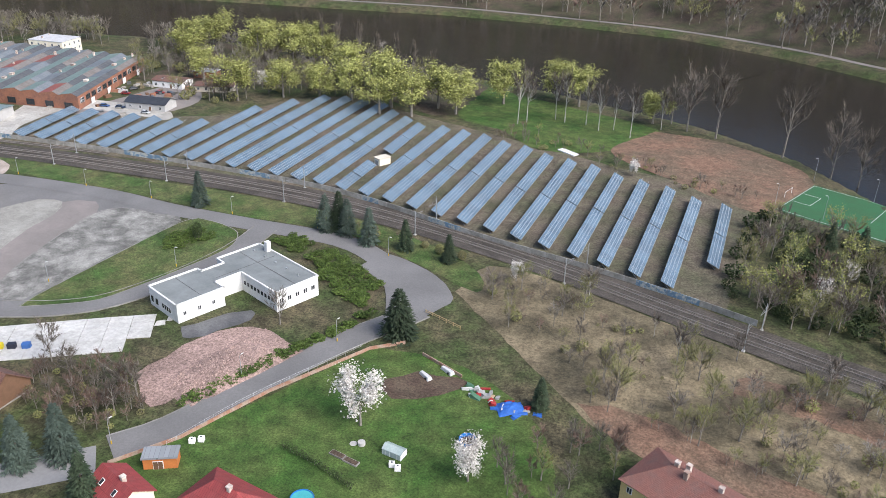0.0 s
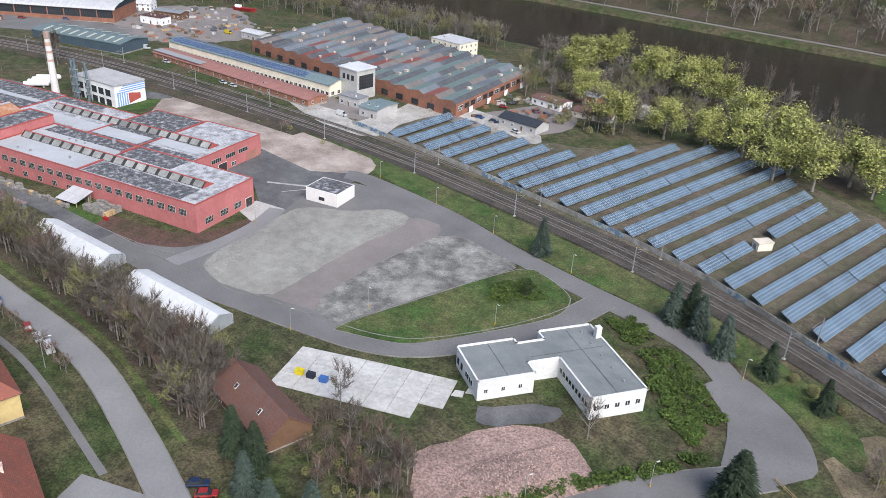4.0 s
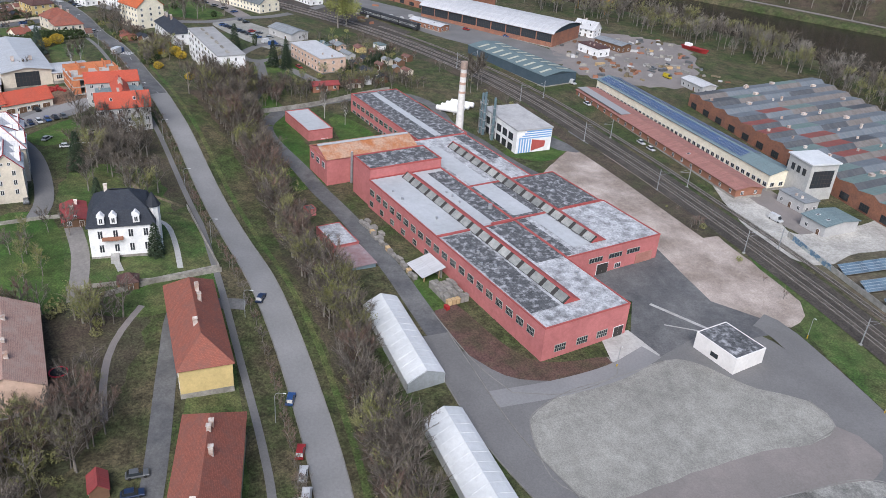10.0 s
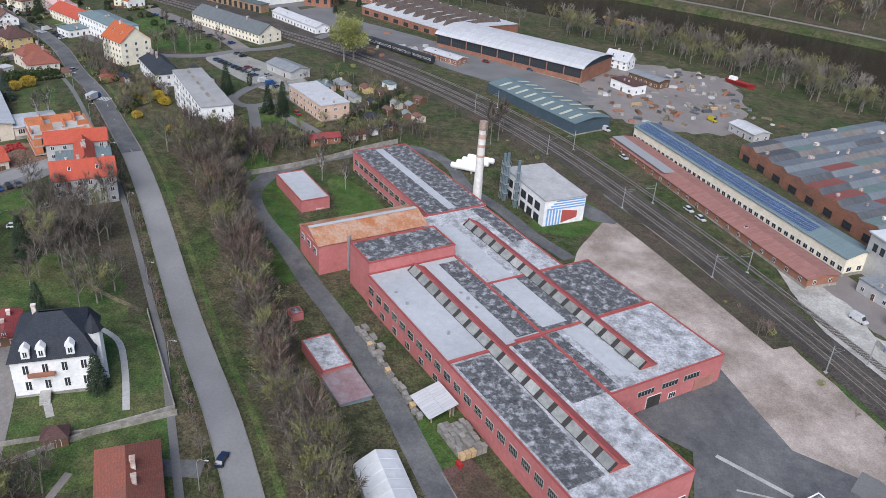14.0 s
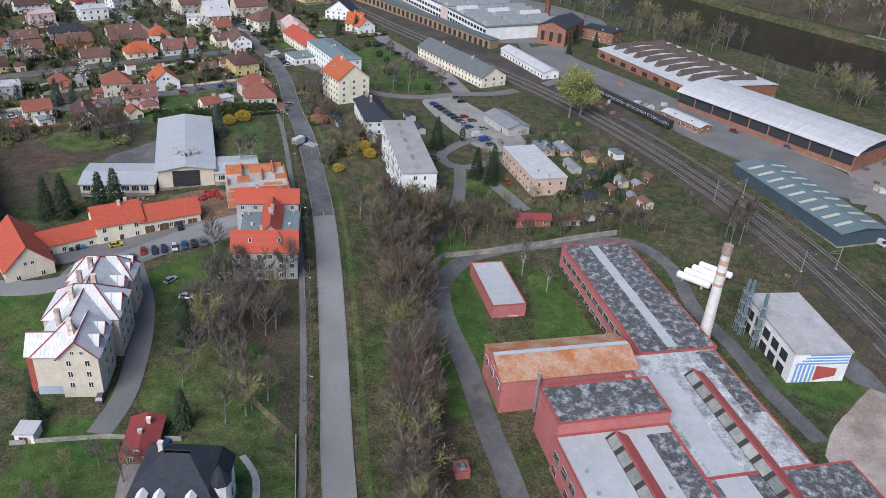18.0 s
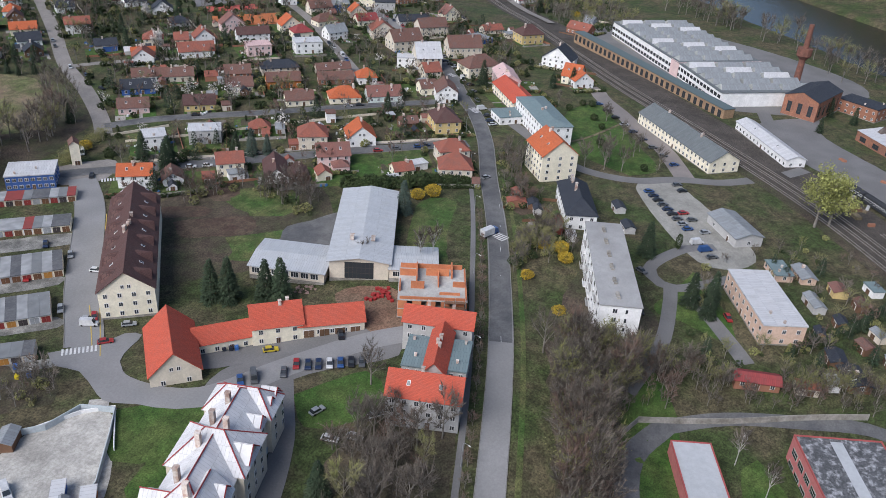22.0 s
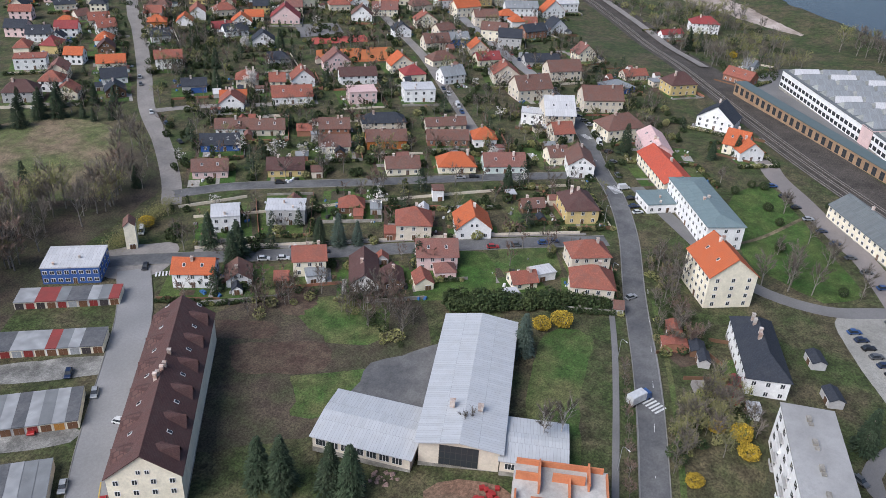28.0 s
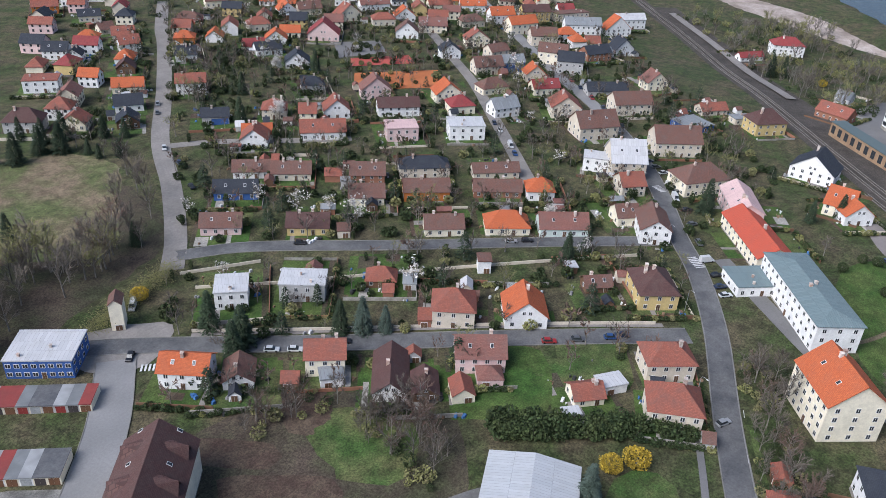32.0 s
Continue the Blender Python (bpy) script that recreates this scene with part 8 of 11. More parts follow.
# far part of the town: houses with walls, windows and roof
FAR = []


def far_house(x, y, yaw, w, d, h, kind, wall, roof):
    """A small dwelling at the edge of sight; the panes sit in its wall mesh."""
    BUILT.append((x, y, max(w, d) / 2 + 1))
    t = root("house", x, y, yaw, None, f"{wall} house with a {WORDS.get(kind, kind)} {WORDS.get(roof, roof)} roof", "house")
    FAR.append(t)
    rise = d * 0.38
    b = Build()
    b.box(-w / 2, -d / 2, -0.6, w / 2, d / 2, h)
    if kind == "gx":
        for q in (-w / 2, w / 2 - 0.2):
            b.solid([(q, -d / 2, h), (q + .2, -d / 2, h), (q + .2, d / 2, h), (q, d / 2, h)], [(q, -.02, h + rise - .1), (q + .2, -.02, h + rise - .1), (q + .2, .02, h + rise - .1), (q, .02, h + rise - .1)])
    for f in range(max(1, round(h / 3))):
        for q in (-0.32, 0, 0.32):
            b.box(q * w - .6, -d / 2 - .04, 1 + f * 2.9, q * w + .6, -d / 2 + .1, 2.5 + f * 2.9, 1)
        for q in (-0.25, 0.25):
            b.box(w / 2 - .1, q * d - .55, 1 + f * 2.9, w / 2 + .04, q * d + .55, 2.4 + f * 2.9, 1)
    part("wall", b, [PLASTERED[wall], GLASS], t)
    roof_on(t, -w / 2, -d / 2, w / 2, d / 2, h, kind, ROOFS[roof], rise, 0.5)


def far_town(poly, n, seed, yaw0):
    rnd = random.Random(seed)
    lo_x, hi_x, lo_y, hi_y = min(p[0] for p in poly), max(p[0] for p in poly), min(p[1] for p in poly), max(p[1] for p in poly)
    lines = [spline(MAIN, 8), spline([(-486, -196), (-545, -280), (-650, -419), (-690, -470)], 8), spline([(-612, -138), (-699, -225), (-770, -310)], 8), rail_line]
    made, tries = 0, 0
    while made < n and tries < n * 25:
        tries += 1
        x, y = rnd.uniform(lo_x, hi_x), rnd.uniform(lo_y, hi_y)
        hit = False
        for (ax, ay), (bx, by) in zip(poly, poly[1:] + poly[:1]):
            if (ay > y) != (by > y) and x < (bx - ax) * (y - ay) / (by - ay) + ax:
                hit = not hit
        if not hit or any((x - p) ** 2 + (y - q) ** 2 < (r + 8.5) ** 2 for p, q, r in BUILT) or any((p.x - x) ** 2 + (p.y - y) ** 2 < 144 for ln in lines for p in ln):
            continue
        far_house(x, y, yaw0 + rnd.choice((0, 90, 0)) + rnd.uniform(-7, 7), rnd.uniform(9, 13), rnd.uniform(8, 10), rnd.choice((3.4, 5.6, 5.8)), rnd.choice(("gx", "gx", "hip")), rnd.choice(("white", "white", "cream", "pink", "beige", "white", "yellow")), rnd.choice(("red", "orange", "red", "brown", "dark", "maroon", "mauve", "orange")))
        made += 1


far_town([(-520, -330), (-560, -300), (-650, -420), (-690, -480), (-640, -530), (-570, -420)], 26, 301, 130)
far_town([(-660, -440), (-640, -380), (-760, -300), (-830, -300), (-900, -380), (-800, -460)], 34, 302, 132)
far_town([(-780, -215), (-830, -190), (-960, -330), (-900, -360)], 16, 303, 135)

# ---- trees ----
BARK = mat("bark", (0.25, 0.228, 0.20), (0.15, 0.132, 0.112), 0.8, 3, 0.95, 0.5)
BIRCHBARK = mat("birch_bark", (0.50, 0.48, 0.45), (0.25, 0.23, 0.21), 0.9, 3, 0.9, 0.3)
TWIGS = mat("bare_twigs", (0.150, 0.126, 0.104), (0.10, 0.084, 0.068), 0.3, 3, 0.95, 0.0, island=0.35, tint=0.25)
REDTWIGS = mat("reddish_twigs", (0.165, 0.108, 0.085), (0.11, 0.074, 0.058), 0.3, 3, 0.95, 0.0, island=0.25, tint=0.2)
WILLOW = mat("young_willow_leaves", (0.32, 0.33, 0.105), (0.225, 0.235, 0.08), 0.15, 2, 0.9, 0.0, island=0.5, tint=0.15)
BUDS = mat("budding_leaves", (0.22, 0.225, 0.08), (0.18, 0.165, 0.085), 0.15, 2, 0.9, 0.0, island=0.3, tint=0.2)
NEEDLES = mat("spruce_needles", (0.026, 0.044, 0.023), (0.044, 0.062, 0.034), 0.3, 2, 0.9, 0.0, island=0.35, tint=0.2)
BLUENEEDLES = mat("blue_spruce_needles", (0.072, 0.098, 0.078), (0.048, 0.068, 0.052), 0.3, 2, 0.9, 0.0, island=0.3, tint=0.15)
HEDGE = mat("evergreen_hedge", (0.026, 0.044, 0.016), (0.050, 0.066, 0.024), 0.3, 2, 0.9, 0.0, island=0.4, tint=0.15)
BLOSSOM = mat("white_blossom", (0.66, 0.63, 0.60), (0.50, 0.47, 0.43), 0.3, 2, 0.9, 0.0, island=0.35, tint=0.08)
FORSYTHIA = mat("yellow_forsythia", (0.44, 0.31, 0.035), (0.30, 0.21, 0.03), 0.3, 2, 0.9, 0.0, island=0.5)


def branches(b, rnd, up, lod, bole=0.17, open_=0.62, low=1.8, n=8, m=5):
    """Trunk, main limbs and side limbs; gives back the side limbs' starts and ends."""
    top = Vector((0, 0, -.4)) + up * 6.4
    b.tube((0, 0, -.4), top, bole, 0.05, 5 if lod == 0 else 3)
    out = []
    for i in range((n, n - 1, 6, 6)[lod]):
        z = low + (6.0 - low) * (i + rnd.random()) / n
        a = 2.4 * i + rnd.uniform(-.5, .5)
        s = open_ * rnd.uniform(.7, 1.35)
        d = Vector((math.cos(a) * s, math.sin(a) * s, rnd.uniform(.75, 1.1))).normalized()
        p = Vector((0, 0, -.4)) + up * (z + .4)
        q = p + d * rnd.uniform(2.9, 4.3) * (1.12 - z / 13)
        b.tube(p, q, 0.085 - z * .006, 0.03, 4 if lod == 0 else 3)
        for j in range((m, m, 3, 2)[lod]):
            f = p.lerp(q, rnd.uniform(.3, 1.0))
            e = (d + Vector((rnd.uniform(-1, 1), rnd.uniform(-1, 1), rnd.uniform(-.5, .7))) * 0.75).normalized()
            g = f + e * rnd.uniform(1.1, 2.1)
            b.tube(f, g, 0.035, 0.014, 3)
            out.append((f, g, e))
    return out


def needle(c, p, d, w):
    """A thin twig: a slender three-sided sliver."""
    s = d.cross(Vector((0.3, 0.2, 1))).normalized() * w
    n = len(c.v)
    c.v += [tuple(p - s), tuple(p + s), tuple(p + d)]
    c.f.append((n, n + 1, n + 2))
    c.m.append(0)


def leaf(c, p, rnd, s):
    a = Vector((rnd.gauss(0, 1), rnd.gauss(0, 1), rnd.gauss(0, 1))).normalized()
    e = a.orthogonal().normalized()
    f = a.cross(e)
    n = len(c.v)
    c.v += [tuple(p + e * s), tuple(p + f * s * 0.7), tuple(p - e * s), tuple(p - f * s * 0.7)]
    c.f.append((n, n + 1, n + 2, n + 3))
    c.m.append(0)


def make_tree(kind, seed, lod=0):
    """Trunk and crown meshes of one tree about 10 m high."""
    rnd = random.Random(seed)
    b, c, tips = Build(), Build(), []
    up = Vector((rnd.uniform(-.05, .05), rnd.uniform(-.05, .05), 1)).normalized()
    if kind in ("bare", "red", "bud", "birch", "poplar"):
        slim = kind in ("birch", "poplar")
        arms = branches(b, rnd, up, lod, 0.12 if slim else 0.18, {"birch": 0.34, "poplar": 0.2}.get(kind, 0.62), 2.6 if slim else 1.8)
        for p, q, d in arms:
            for k in range((30, 18, 9, 7)[lod]):
                e = (d + Vector((rnd.uniform(-1, 1), rnd.uniform(-1, 1), rnd.uniform(-.55, .85))) * (0.5 if slim else 0.85)).normalized()
                needle(c, p.lerp(q, rnd.uniform(.1, 1)), e * rnd.uniform(*((.5, 1.4), (.45, 1.15), (.6, 1.5), (.7, 1.75))[lod]), (0.026, 0.036, 0.08, 0.15)[lod])
            if kind == "bud":
                for k in range((16, 8, 4, 3)[lod]):
                    leaf(c, q + Vector((rnd.gauss(0, .55), rnd.gauss(0, .55), rnd.gauss(0, .5))), rnd, (0.07, 0.105, 0.18, 0.26)[lod])
    elif kind in ("willow", "blossom"):
        for p, q, d in branches(b, rnd, up, lod, 0.24, 0.75, 1.5):
            for k in range((84, 22, 10, 8)[lod]):
                r = p.lerp(q, rnd.uniform(.2, 1.1)) + Vector((rnd.gauss(0, .45), rnd.gauss(0, .45), rnd.gauss(-.2, .55)))
                leaf(c, r, rnd, rnd.uniform(.1, .2) * (1.0, 1.25, 2, 2.4)[lod])
            for k in range(6):
                e = (d + Vector((rnd.uniform(-1, 1), rnd.uniform(-1, 1), rnd.uniform(-.8, .4)))).normalized()
                needle(c, p.lerp(q, rnd.uniform(.1, 1)), e * rnd.uniform(.7, 1.5), 0.025)
    elif kind == "conifer":
        b.tube((0, 0, -.4), (0, 0, 9.6), 0.2, 0.03, 6)
        tiers, whorl, tufts, size = ((44, 15, 6, 1.0), (30, 14, 4, 1.4), (20, 12, 4, 1.9), (16, 11, 4, 2.2))[lod]
        for k in range(tiers):
            z = 0.5 + 9.3 * (k / tiers) ** 0.95
            r = 2.55 * (1 - z / 10.3) ** 0.75
            for j in range(whorl):
                a = rnd.uniform(0, 6.283)
                d = Vector((math.cos(a), math.sin(a), rnd.uniform(-.42, -.05)))
                p0 = Vector((0, 0, z + rnd.uniform(-.2, .2)))
                ln = r * rnd.uniform(.7, 1.12) * (1 + 0.16 * noise.noise((a * 1.3, z * 0.6, seed)))
                side = Vector((-d.y, d.x, 0))
                for m in range(tufts):
                    q = p0 + d * ln * rnd.uniform(.2, 1) ** 0.6 + side * rnd.uniform(-.25, .25) * (.4 + r / 3)
                    e = (side + Vector((0, 0, rnd.uniform(-.5, .5)))) * rnd.uniform(.07, .15) * size * (0.5 + r / 3)
                    t = (d + side * rnd.uniform(-.7, .7) + Vector((0, 0, rnd.uniform(-.35, .2)))) * rnd.uniform(.28, .55) * (size ** 0.5) * (0.5 + r / 3)
                    n = len(c.v)
                    c.v += [tuple(q - e), tuple(q + e), tuple(q + t)]
                    c.f.append((n, n + 1, n + 2))
                    c.m.append(0)
    elif kind in ("bush", "forsythia", "thuja"):
        for k in range(7 if lod < 2 else 2):
            e = Vector((rnd.uniform(-1, 1), rnd.uniform(-1, 1), 1.6)).normalized()
            b.tube((0, 0, -.3), e * 2.2, 0.05, 0.015, 4 if lod < 2 else 3)
        for k in range((1500, 520, 300, 180)[lod]):
            a = Vector((rnd.gauss(0, 1), rnd.gauss(0, 1), rnd.gauss(0, 1))).normalized() * rnd.uniform(.45, 1) ** .5
            q = Vector((a.x * 1.5, a.y * 1.5, 1.4 + a.z * 1.35)) if kind != "thuja" else Vector((a.x * 1.0, a.y * 1.0, 2.6 + a.z * 2.6))
            bump = 1 + 0.25 * noise.noise(q * 1.1 + Vector((seed, 0, 0)))
            leaf(c, Vector((q.x * bump, q.y * bump, q.z)), rnd, rnd.uniform(.09, .2) * (0.75, 1.25, 1.7, 2.3)[lod])
    rise_ = sorted(v[2] for v in c.v)
    top = max(rise_[int(0.97 * (len(rise_) - 1))], 1)
    k = {"bush": 2.75, "forsythia": 2.75, "thuja": 5.2}.get(kind, 10.0) / top
    for q in (b, c):
        q.v = [(x * k, y * k, z * k) for x, y, z in q.v]
    return b, c


CROWN = {"bare": TWIGS, "red": REDTWIGS, "bud": BUDS, "birch": TWIGS, "poplar": TWIGS, "willow": WILLOW, "blossom": BLOSSOM, "conifer": NEEDLES, "bluespruce": BLUENEEDLES, "bush": HEDGE, "forsythia": FORSYTHIA, "thuja": HEDGE, "shrub": BUDS}
CROWN["hill"] = mat("grey_wood_twigs", (0.215, 0.195, 0.172), (0.15, 0.132, 0.112), 0.05, 3, 0.95, 0.0, island=0.4)
TEXT = {"bare": ("bare deciduous tree with fine grey-brown twigs", "tree"), "red": ("bare tree with reddish-brown twigs", "tree"), "bud": ("tree with first yellow-green buds", "tree"), "birch": ("slender birch with pale trunk and bare twigs", "tree"),
        "poplar": ("slim upright leafless poplar tree", "tree"), "willow": ("willow in fresh yellow-green leaf", "tree"), "blossom": ("fruit tree in white blossom", "tree"), "conifer": ("dark green conical spruce tree", "tree"), "bluespruce": ("blue-grey conical spruce tree", "tree"),
        "bush": ("rounded dark evergreen garden shrub", "shrub"), "forsythia": ("bright yellow forsythia bush", "shrub"), "thuja": ("upright evergreen conifer shrub", "shrub"), "shrub": ("loose budding brown-green shrub", "shrub")}
KINDS = {}


def tree(kind, x, y, h, seed=0, wide=1.0):
    """A tree or shrub of height h; alike trees share their meshes."""
    form = {"bluespruce": "conifer", "shrub": "bush"}.get(kind, kind)
    base = 10.0 if form not in ("bush", "forsythia", "thuja") else (5.2 if form == "thuja" else 2.75)
    key = (kind, seed % (4 if form in ("bare", "red", "bud") else 2))
    if key not in KINDS:
        b, c = make_tree(form, 11 + key[1] * 17)
        KINDS[key] = (b.mesh("trunk", [BIRCHBARK if kind == "birch" else BARK]), c.mesh("crown", [CROWN[kind]]))
    t = new("shrub" if TEXT[kind][1] == "shrub" else "tree")
    tagged(t, *TEXT[kind])
    s = h / base * (1.2 if base > 9 and form != "conifer" else 1)
    t.matrix_basis = pose(x, y, hz(x, y), 0, 0, (x * 37 + y * 53 + seed * 71) % 360) @ Matrix.Diagonal((s * wide, s * wide, s, 1))
    for nm, me in zip(("trunk", "crown"), KINDS[key]):
        ob = new(nm, me)
        ob.parent = t
    return t


BUILT_NOW = []


def clear(x, y, gap=2.0):
    if len(BUILT_NOW) != len(BUILT):
        BUILT_NOW[:] = BUILT
        clear.a = np.array(BUILT)
    d = np.hypot(clear.a[:, 0] - x, clear.a[:, 1] - y) - clear.a[:, 2]
    return bool((d > gap).all())


ROADS = [spline(MAIN, 6), spline([(-440, -186), (-501, -117), (-556, -52)], 6), spline([(-492, -202), (-543, -150), (-606, -79)], 6), spline([(-486, -196), (-545, -280), (-650, -419)], 6), spline([(-612, -138), (-699, -225), (-770, -310)], 6), spline([(-448, -170), (-389, -110), (-352, -73)], 6), rail_line]


ROAD_XY = np.array([(p.x, p.y) for ln in ROADS for p in ln])


def off_road(x, y, gap=6.0):
    return bool(((ROAD_XY[:, 0] - x) ** 2 + (ROAD_XY[:, 1] - y) ** 2).min() > gap * gap)


def inside(x, y, poly):
    hit = False
    for (ax, ay), (bx, by) in zip(poly, poly[1:] + poly[:1]):
        if (ay > y) != (by > y) and x < (bx - ax) * (y - ay) / (by - ay) + ax:
            hit = not hit
    return hit


def spread(poly, n, seed, gap=1.5, road=5.0):
    """n random free places inside a plot."""
    rnd = random.Random(seed)
    lo = [min(p[i] for p in poly) for i in (0, 1)]
    hi = [max(p[i] for p in poly) for i in (0, 1)]
    out, tries = [], 0
    while len(out) < n and tries < n * 12:
        tries += 1
        x, y = rnd.uniform(lo[0], hi[0]), rnd.uniform(lo[1], hi[1])
        if inside(x, y, poly) and clear(x, y, gap) and off_road(x, y, road):
            out.append((x, y))
    return out


def scatter(poly, n, kinds, hs, seed, wide=(0.8, 1.2), gap=1.5, road=5.0):
    rnd = random.Random(seed)
    for k, (x, y) in enumerate(spread(poly, n, seed, gap, road)):
        kd = rnd.choice(kinds)
        h = rnd.uniform(*hs)
        tree(kd, x, y, min(h, 3.2) if kd in ("bush", "shrub") else h, k + seed, rnd.uniform(*wide))


LOW = {}


def low_tree(kind, seed, lod=1):
    """Corner, triangle and slot arrays of a lighter tree for joined woods."""
    key = (kind, seed % 3, lod)
    if key not in LOW:
        form = {"shrub": "bush", "juniper": "bush", "hill": "bare"}.get(kind, kind)
        b, c = make_tree(form, 5 + key[1] * 13, min(lod + 1, 3) if form in ("bush", "thuja", "conifer") else lod)
        v = np.array(b.v + c.v)
        tris, slot = [], []
        faces = [(f, 0) for f in b.f if len(f) == 4] + [(tuple(i + len(b.v) for i in f), 1) for f in (c.f if kind in ("bare", "red", "birch", "bud", "poplar", "hill") else c.f[::2] if lod < 3 else c.f)]
        for f, m in faces:
            for k in range(1, len(f) - 1):
                tris.append((f[0], f[k], f[k + 1]))
                slot.append(m)
        LOW[key] = (v, np.array(tris), np.array(slot))
    return LOW[key]


def wood(name, places, kinds, hs, seed, label, wide=(0.9, 1.3), lod=1):
    """A wood too dense to count, joined into one mesh."""
    rnd = random.Random(seed)
    vs, fs_, ms, base = [], [], [], 0
    names = sorted(set(kinds))
    ground_z = heights([p[0] for p in places], [p[1] for p in places])
    for k, (x, y) in enumerate(places):
        kd = rnd.choice(kinds)
        v, f, m = low_tree(kd, k, lod)
        tall = {"juniper": 2.75, "shrub": 2.75, "bush": 2.75, "forsythia": 2.75, "thuja": 5.2}.get(kd, 10.0)
        h = rnd.uniform(*hs) * (0.45 if tall < 5 else 0.7 if tall < 6 else 1.2)
        a, s, w = rnd.uniform(0, 6.28), h / tall, rnd.uniform(*wide)
        r = np.array([[math.cos(a) * w, -math.sin(a) * w, 0], [math.sin(a) * w, math.cos(a) * w, 0], [0, 0, 1]]) * s
        vs.append(v @ r.T + (x, y, ground_z[k]))
        fs_.append(f + base)
        ms.append(np.where(m == 0, 0, 1 + names.index(kd)))
        base += len(v)
    V, F, M = np.concatenate(vs), np.concatenate(fs_), np.concatenate(ms)
    me = bpy.data.meshes.new(name)
    me.vertices.add(len(V))
    me.vertices.foreach_set("co", V.astype(np.float32).ravel())
    me.loops.add(len(F) * 3)
    me.loops.foreach_set("vertex_index", F.astype(np.int32).ravel())
    me.polygons.add(len(F))
    me.polygons.foreach_set("loop_start", np.arange(0, len(F) * 3, 3, dtype=np.int32))
    for m in [BARK] + [CROWN[k] for k in names]:
        me.materials.append(m)
    me.polygons.foreach_set("material_index", M.astype(np.int32))
    me.update(calc_edges=True)
    me.validate()
    return tagged(new(name, me), label, "wood", kind="stuff")


# wooded strip between road and factory
STRIP = [(-150, 86), (-195, 86), (-240, 81), (-275, 72), (-355, 54), (-425, 29), (-432, 52), (-402, 52), (-335, 66), (-285, 74), (-262, 84), (-228, 88), (-180, 96), (-150, 104)]
scatter(STRIP, 44, ("bare", "bare", "bare", "red", "bud"), (10, 15), 3, (0.75, 1.0), gap=-2)
wood("strip_thicket", spread(STRIP, 560, 4, -2, 5.0), ("bare", "red", "bare", "bare", "bud", "bare"), (5, 12), 4, "dense leafless thicket between road and works")
wood("bank_wood", spread([(-430, 30), (-470, 10), (-474, 18), (-452, 24), (-432, 40), (-442, 60), (-440, 100), (-452, 108), (-428, 62)], 70, 5, gap=-3), ("bare", "red", "bud", "bare"), (3, 6.5), 5, "leafless bank trees above the works")
# park, overgrown slope
scatter([(-318, 32), (-365, 18), (-395, 6), (-372, -4), (-340, 0), (-320, 12)], 22, ("bare", "bare", "bare", "bud"), (8, 12), 7)
wood("slope_scrub", spread([(-150, 10), (-225, 36), (-258, 34), (-262, 0), (-200, -20), (-150, -10)], 340, 9), ("bare", "shrub", "bud", "red", "bare"), (4, 9), 9, "overgrown slope with leafless scrub")
scatter([(-268, 2), (-300, -8), (-318, -2), (-312, 8), (-280, 10)], 10, ("bare", "bud"), (4, 8), 10)
# scrub field
scatter([(-60, 186), (-24, 152), (0, 142), (70, 124), (120, 112), (120, 140), (44, 172), (0, 188), (-55, 202)], 44, ("bud", "bud", "birch", "bud", "bare", "bud"), (5, 9), 12, road=9)
wood("field_brambles", spread([(-60, 188), (-24, 152), (0, 142), (70, 124), (140, 106), (140, 136), (44, 172), (0, 188), (-55, 204)], 120, 14, road=8), ("red", "bare", "shrub", "red"), (1.4, 4), 14, "low brown brambles on the scrub field")
scatter([(-20, 140), (-34, 122), (-24, 108), (-6, 118), (-8, 136)], 14, ("bare", "red", "bud"), (4, 7), 13)
wood("field_trees", spread([(-58, 186), (-24, 154), (0, 144), (70, 126), (120, 112), (120, 140), (44, 172), (0, 188), (-53, 200)], 130, 112, road=8), ("bud", "hill", "bud", "bare", "shrub"), (3, 6), 112, "thin budding trees and scrub on the dry field", lod=1)
# riverside willows and bare trees
for x, y, h in ((-325, 410, 19), (-333, 450, 20), (-290, 432, 22), (-270, 440, 20), (-292, 378, 16), (-250, 350, 19), (-232, 366, 17), (-262, 452, 20), (-214, 408, 20), (-172, 374, 23), (-150, 386, 20), (-138, 380, 19), (-172, 360, 17), (-196, 376, 19), (-188, 400, 20), (-122, 412, 20), (-88, 394, 19), (-76, 388, 19), (-38, 374, 14), (-212, 370, 17), (-156, 364, 19), (-300, 460, 17), (-242, 430, 19), (-348, 440, 17)):
    k = 0.91 if x < -110 else 1
    tree("willow", x * k, y * k, h * 0.85, int(x), 1.5)
for x, y, h in ((-22, 369, 20), (-9, 364, 22), (19, 350, 22), (38, 341, 20), (48, 336, 19), (-30, 378, 14), (62, 326, 19), (80, 314, 19)):
    tree("bare", x, y, h * 1.15, int(x), 0.85)
for x, y, h in ((-95, 345, 16), (-92, 350, 15), (-81, 361, 14), (-76, 358, 15), (-66, 358, 14), (-59, 352, 14), (-53, 356, 12), (-44, 347, 14), (-33, 366, 12)):
    tree("birch", x, y, h * 1.3, int(x), 0.9)
for x, y, h in ((-270, 478, 20), (-255, 472, 19), (-235, 462, 22), (-220, 458, 19), (-204, 452, 20), (-190, 446, 19), (-175, 440, 17)):
    tree("poplar", x * 0.86, y * 0.86, h, int(x), 0.6)
wood("riverside_thicket", spread([(-330, 350), (-240, 300), (-205, 345), (-150, 352), (-125, 395), (-200, 424), (-300, 424), (-350, 408)], 300, 15), ("hill", "bud", "hill", "shrub", "bare", "bud"), (5, 10.5), 15, "brown budding thicket below the willows")
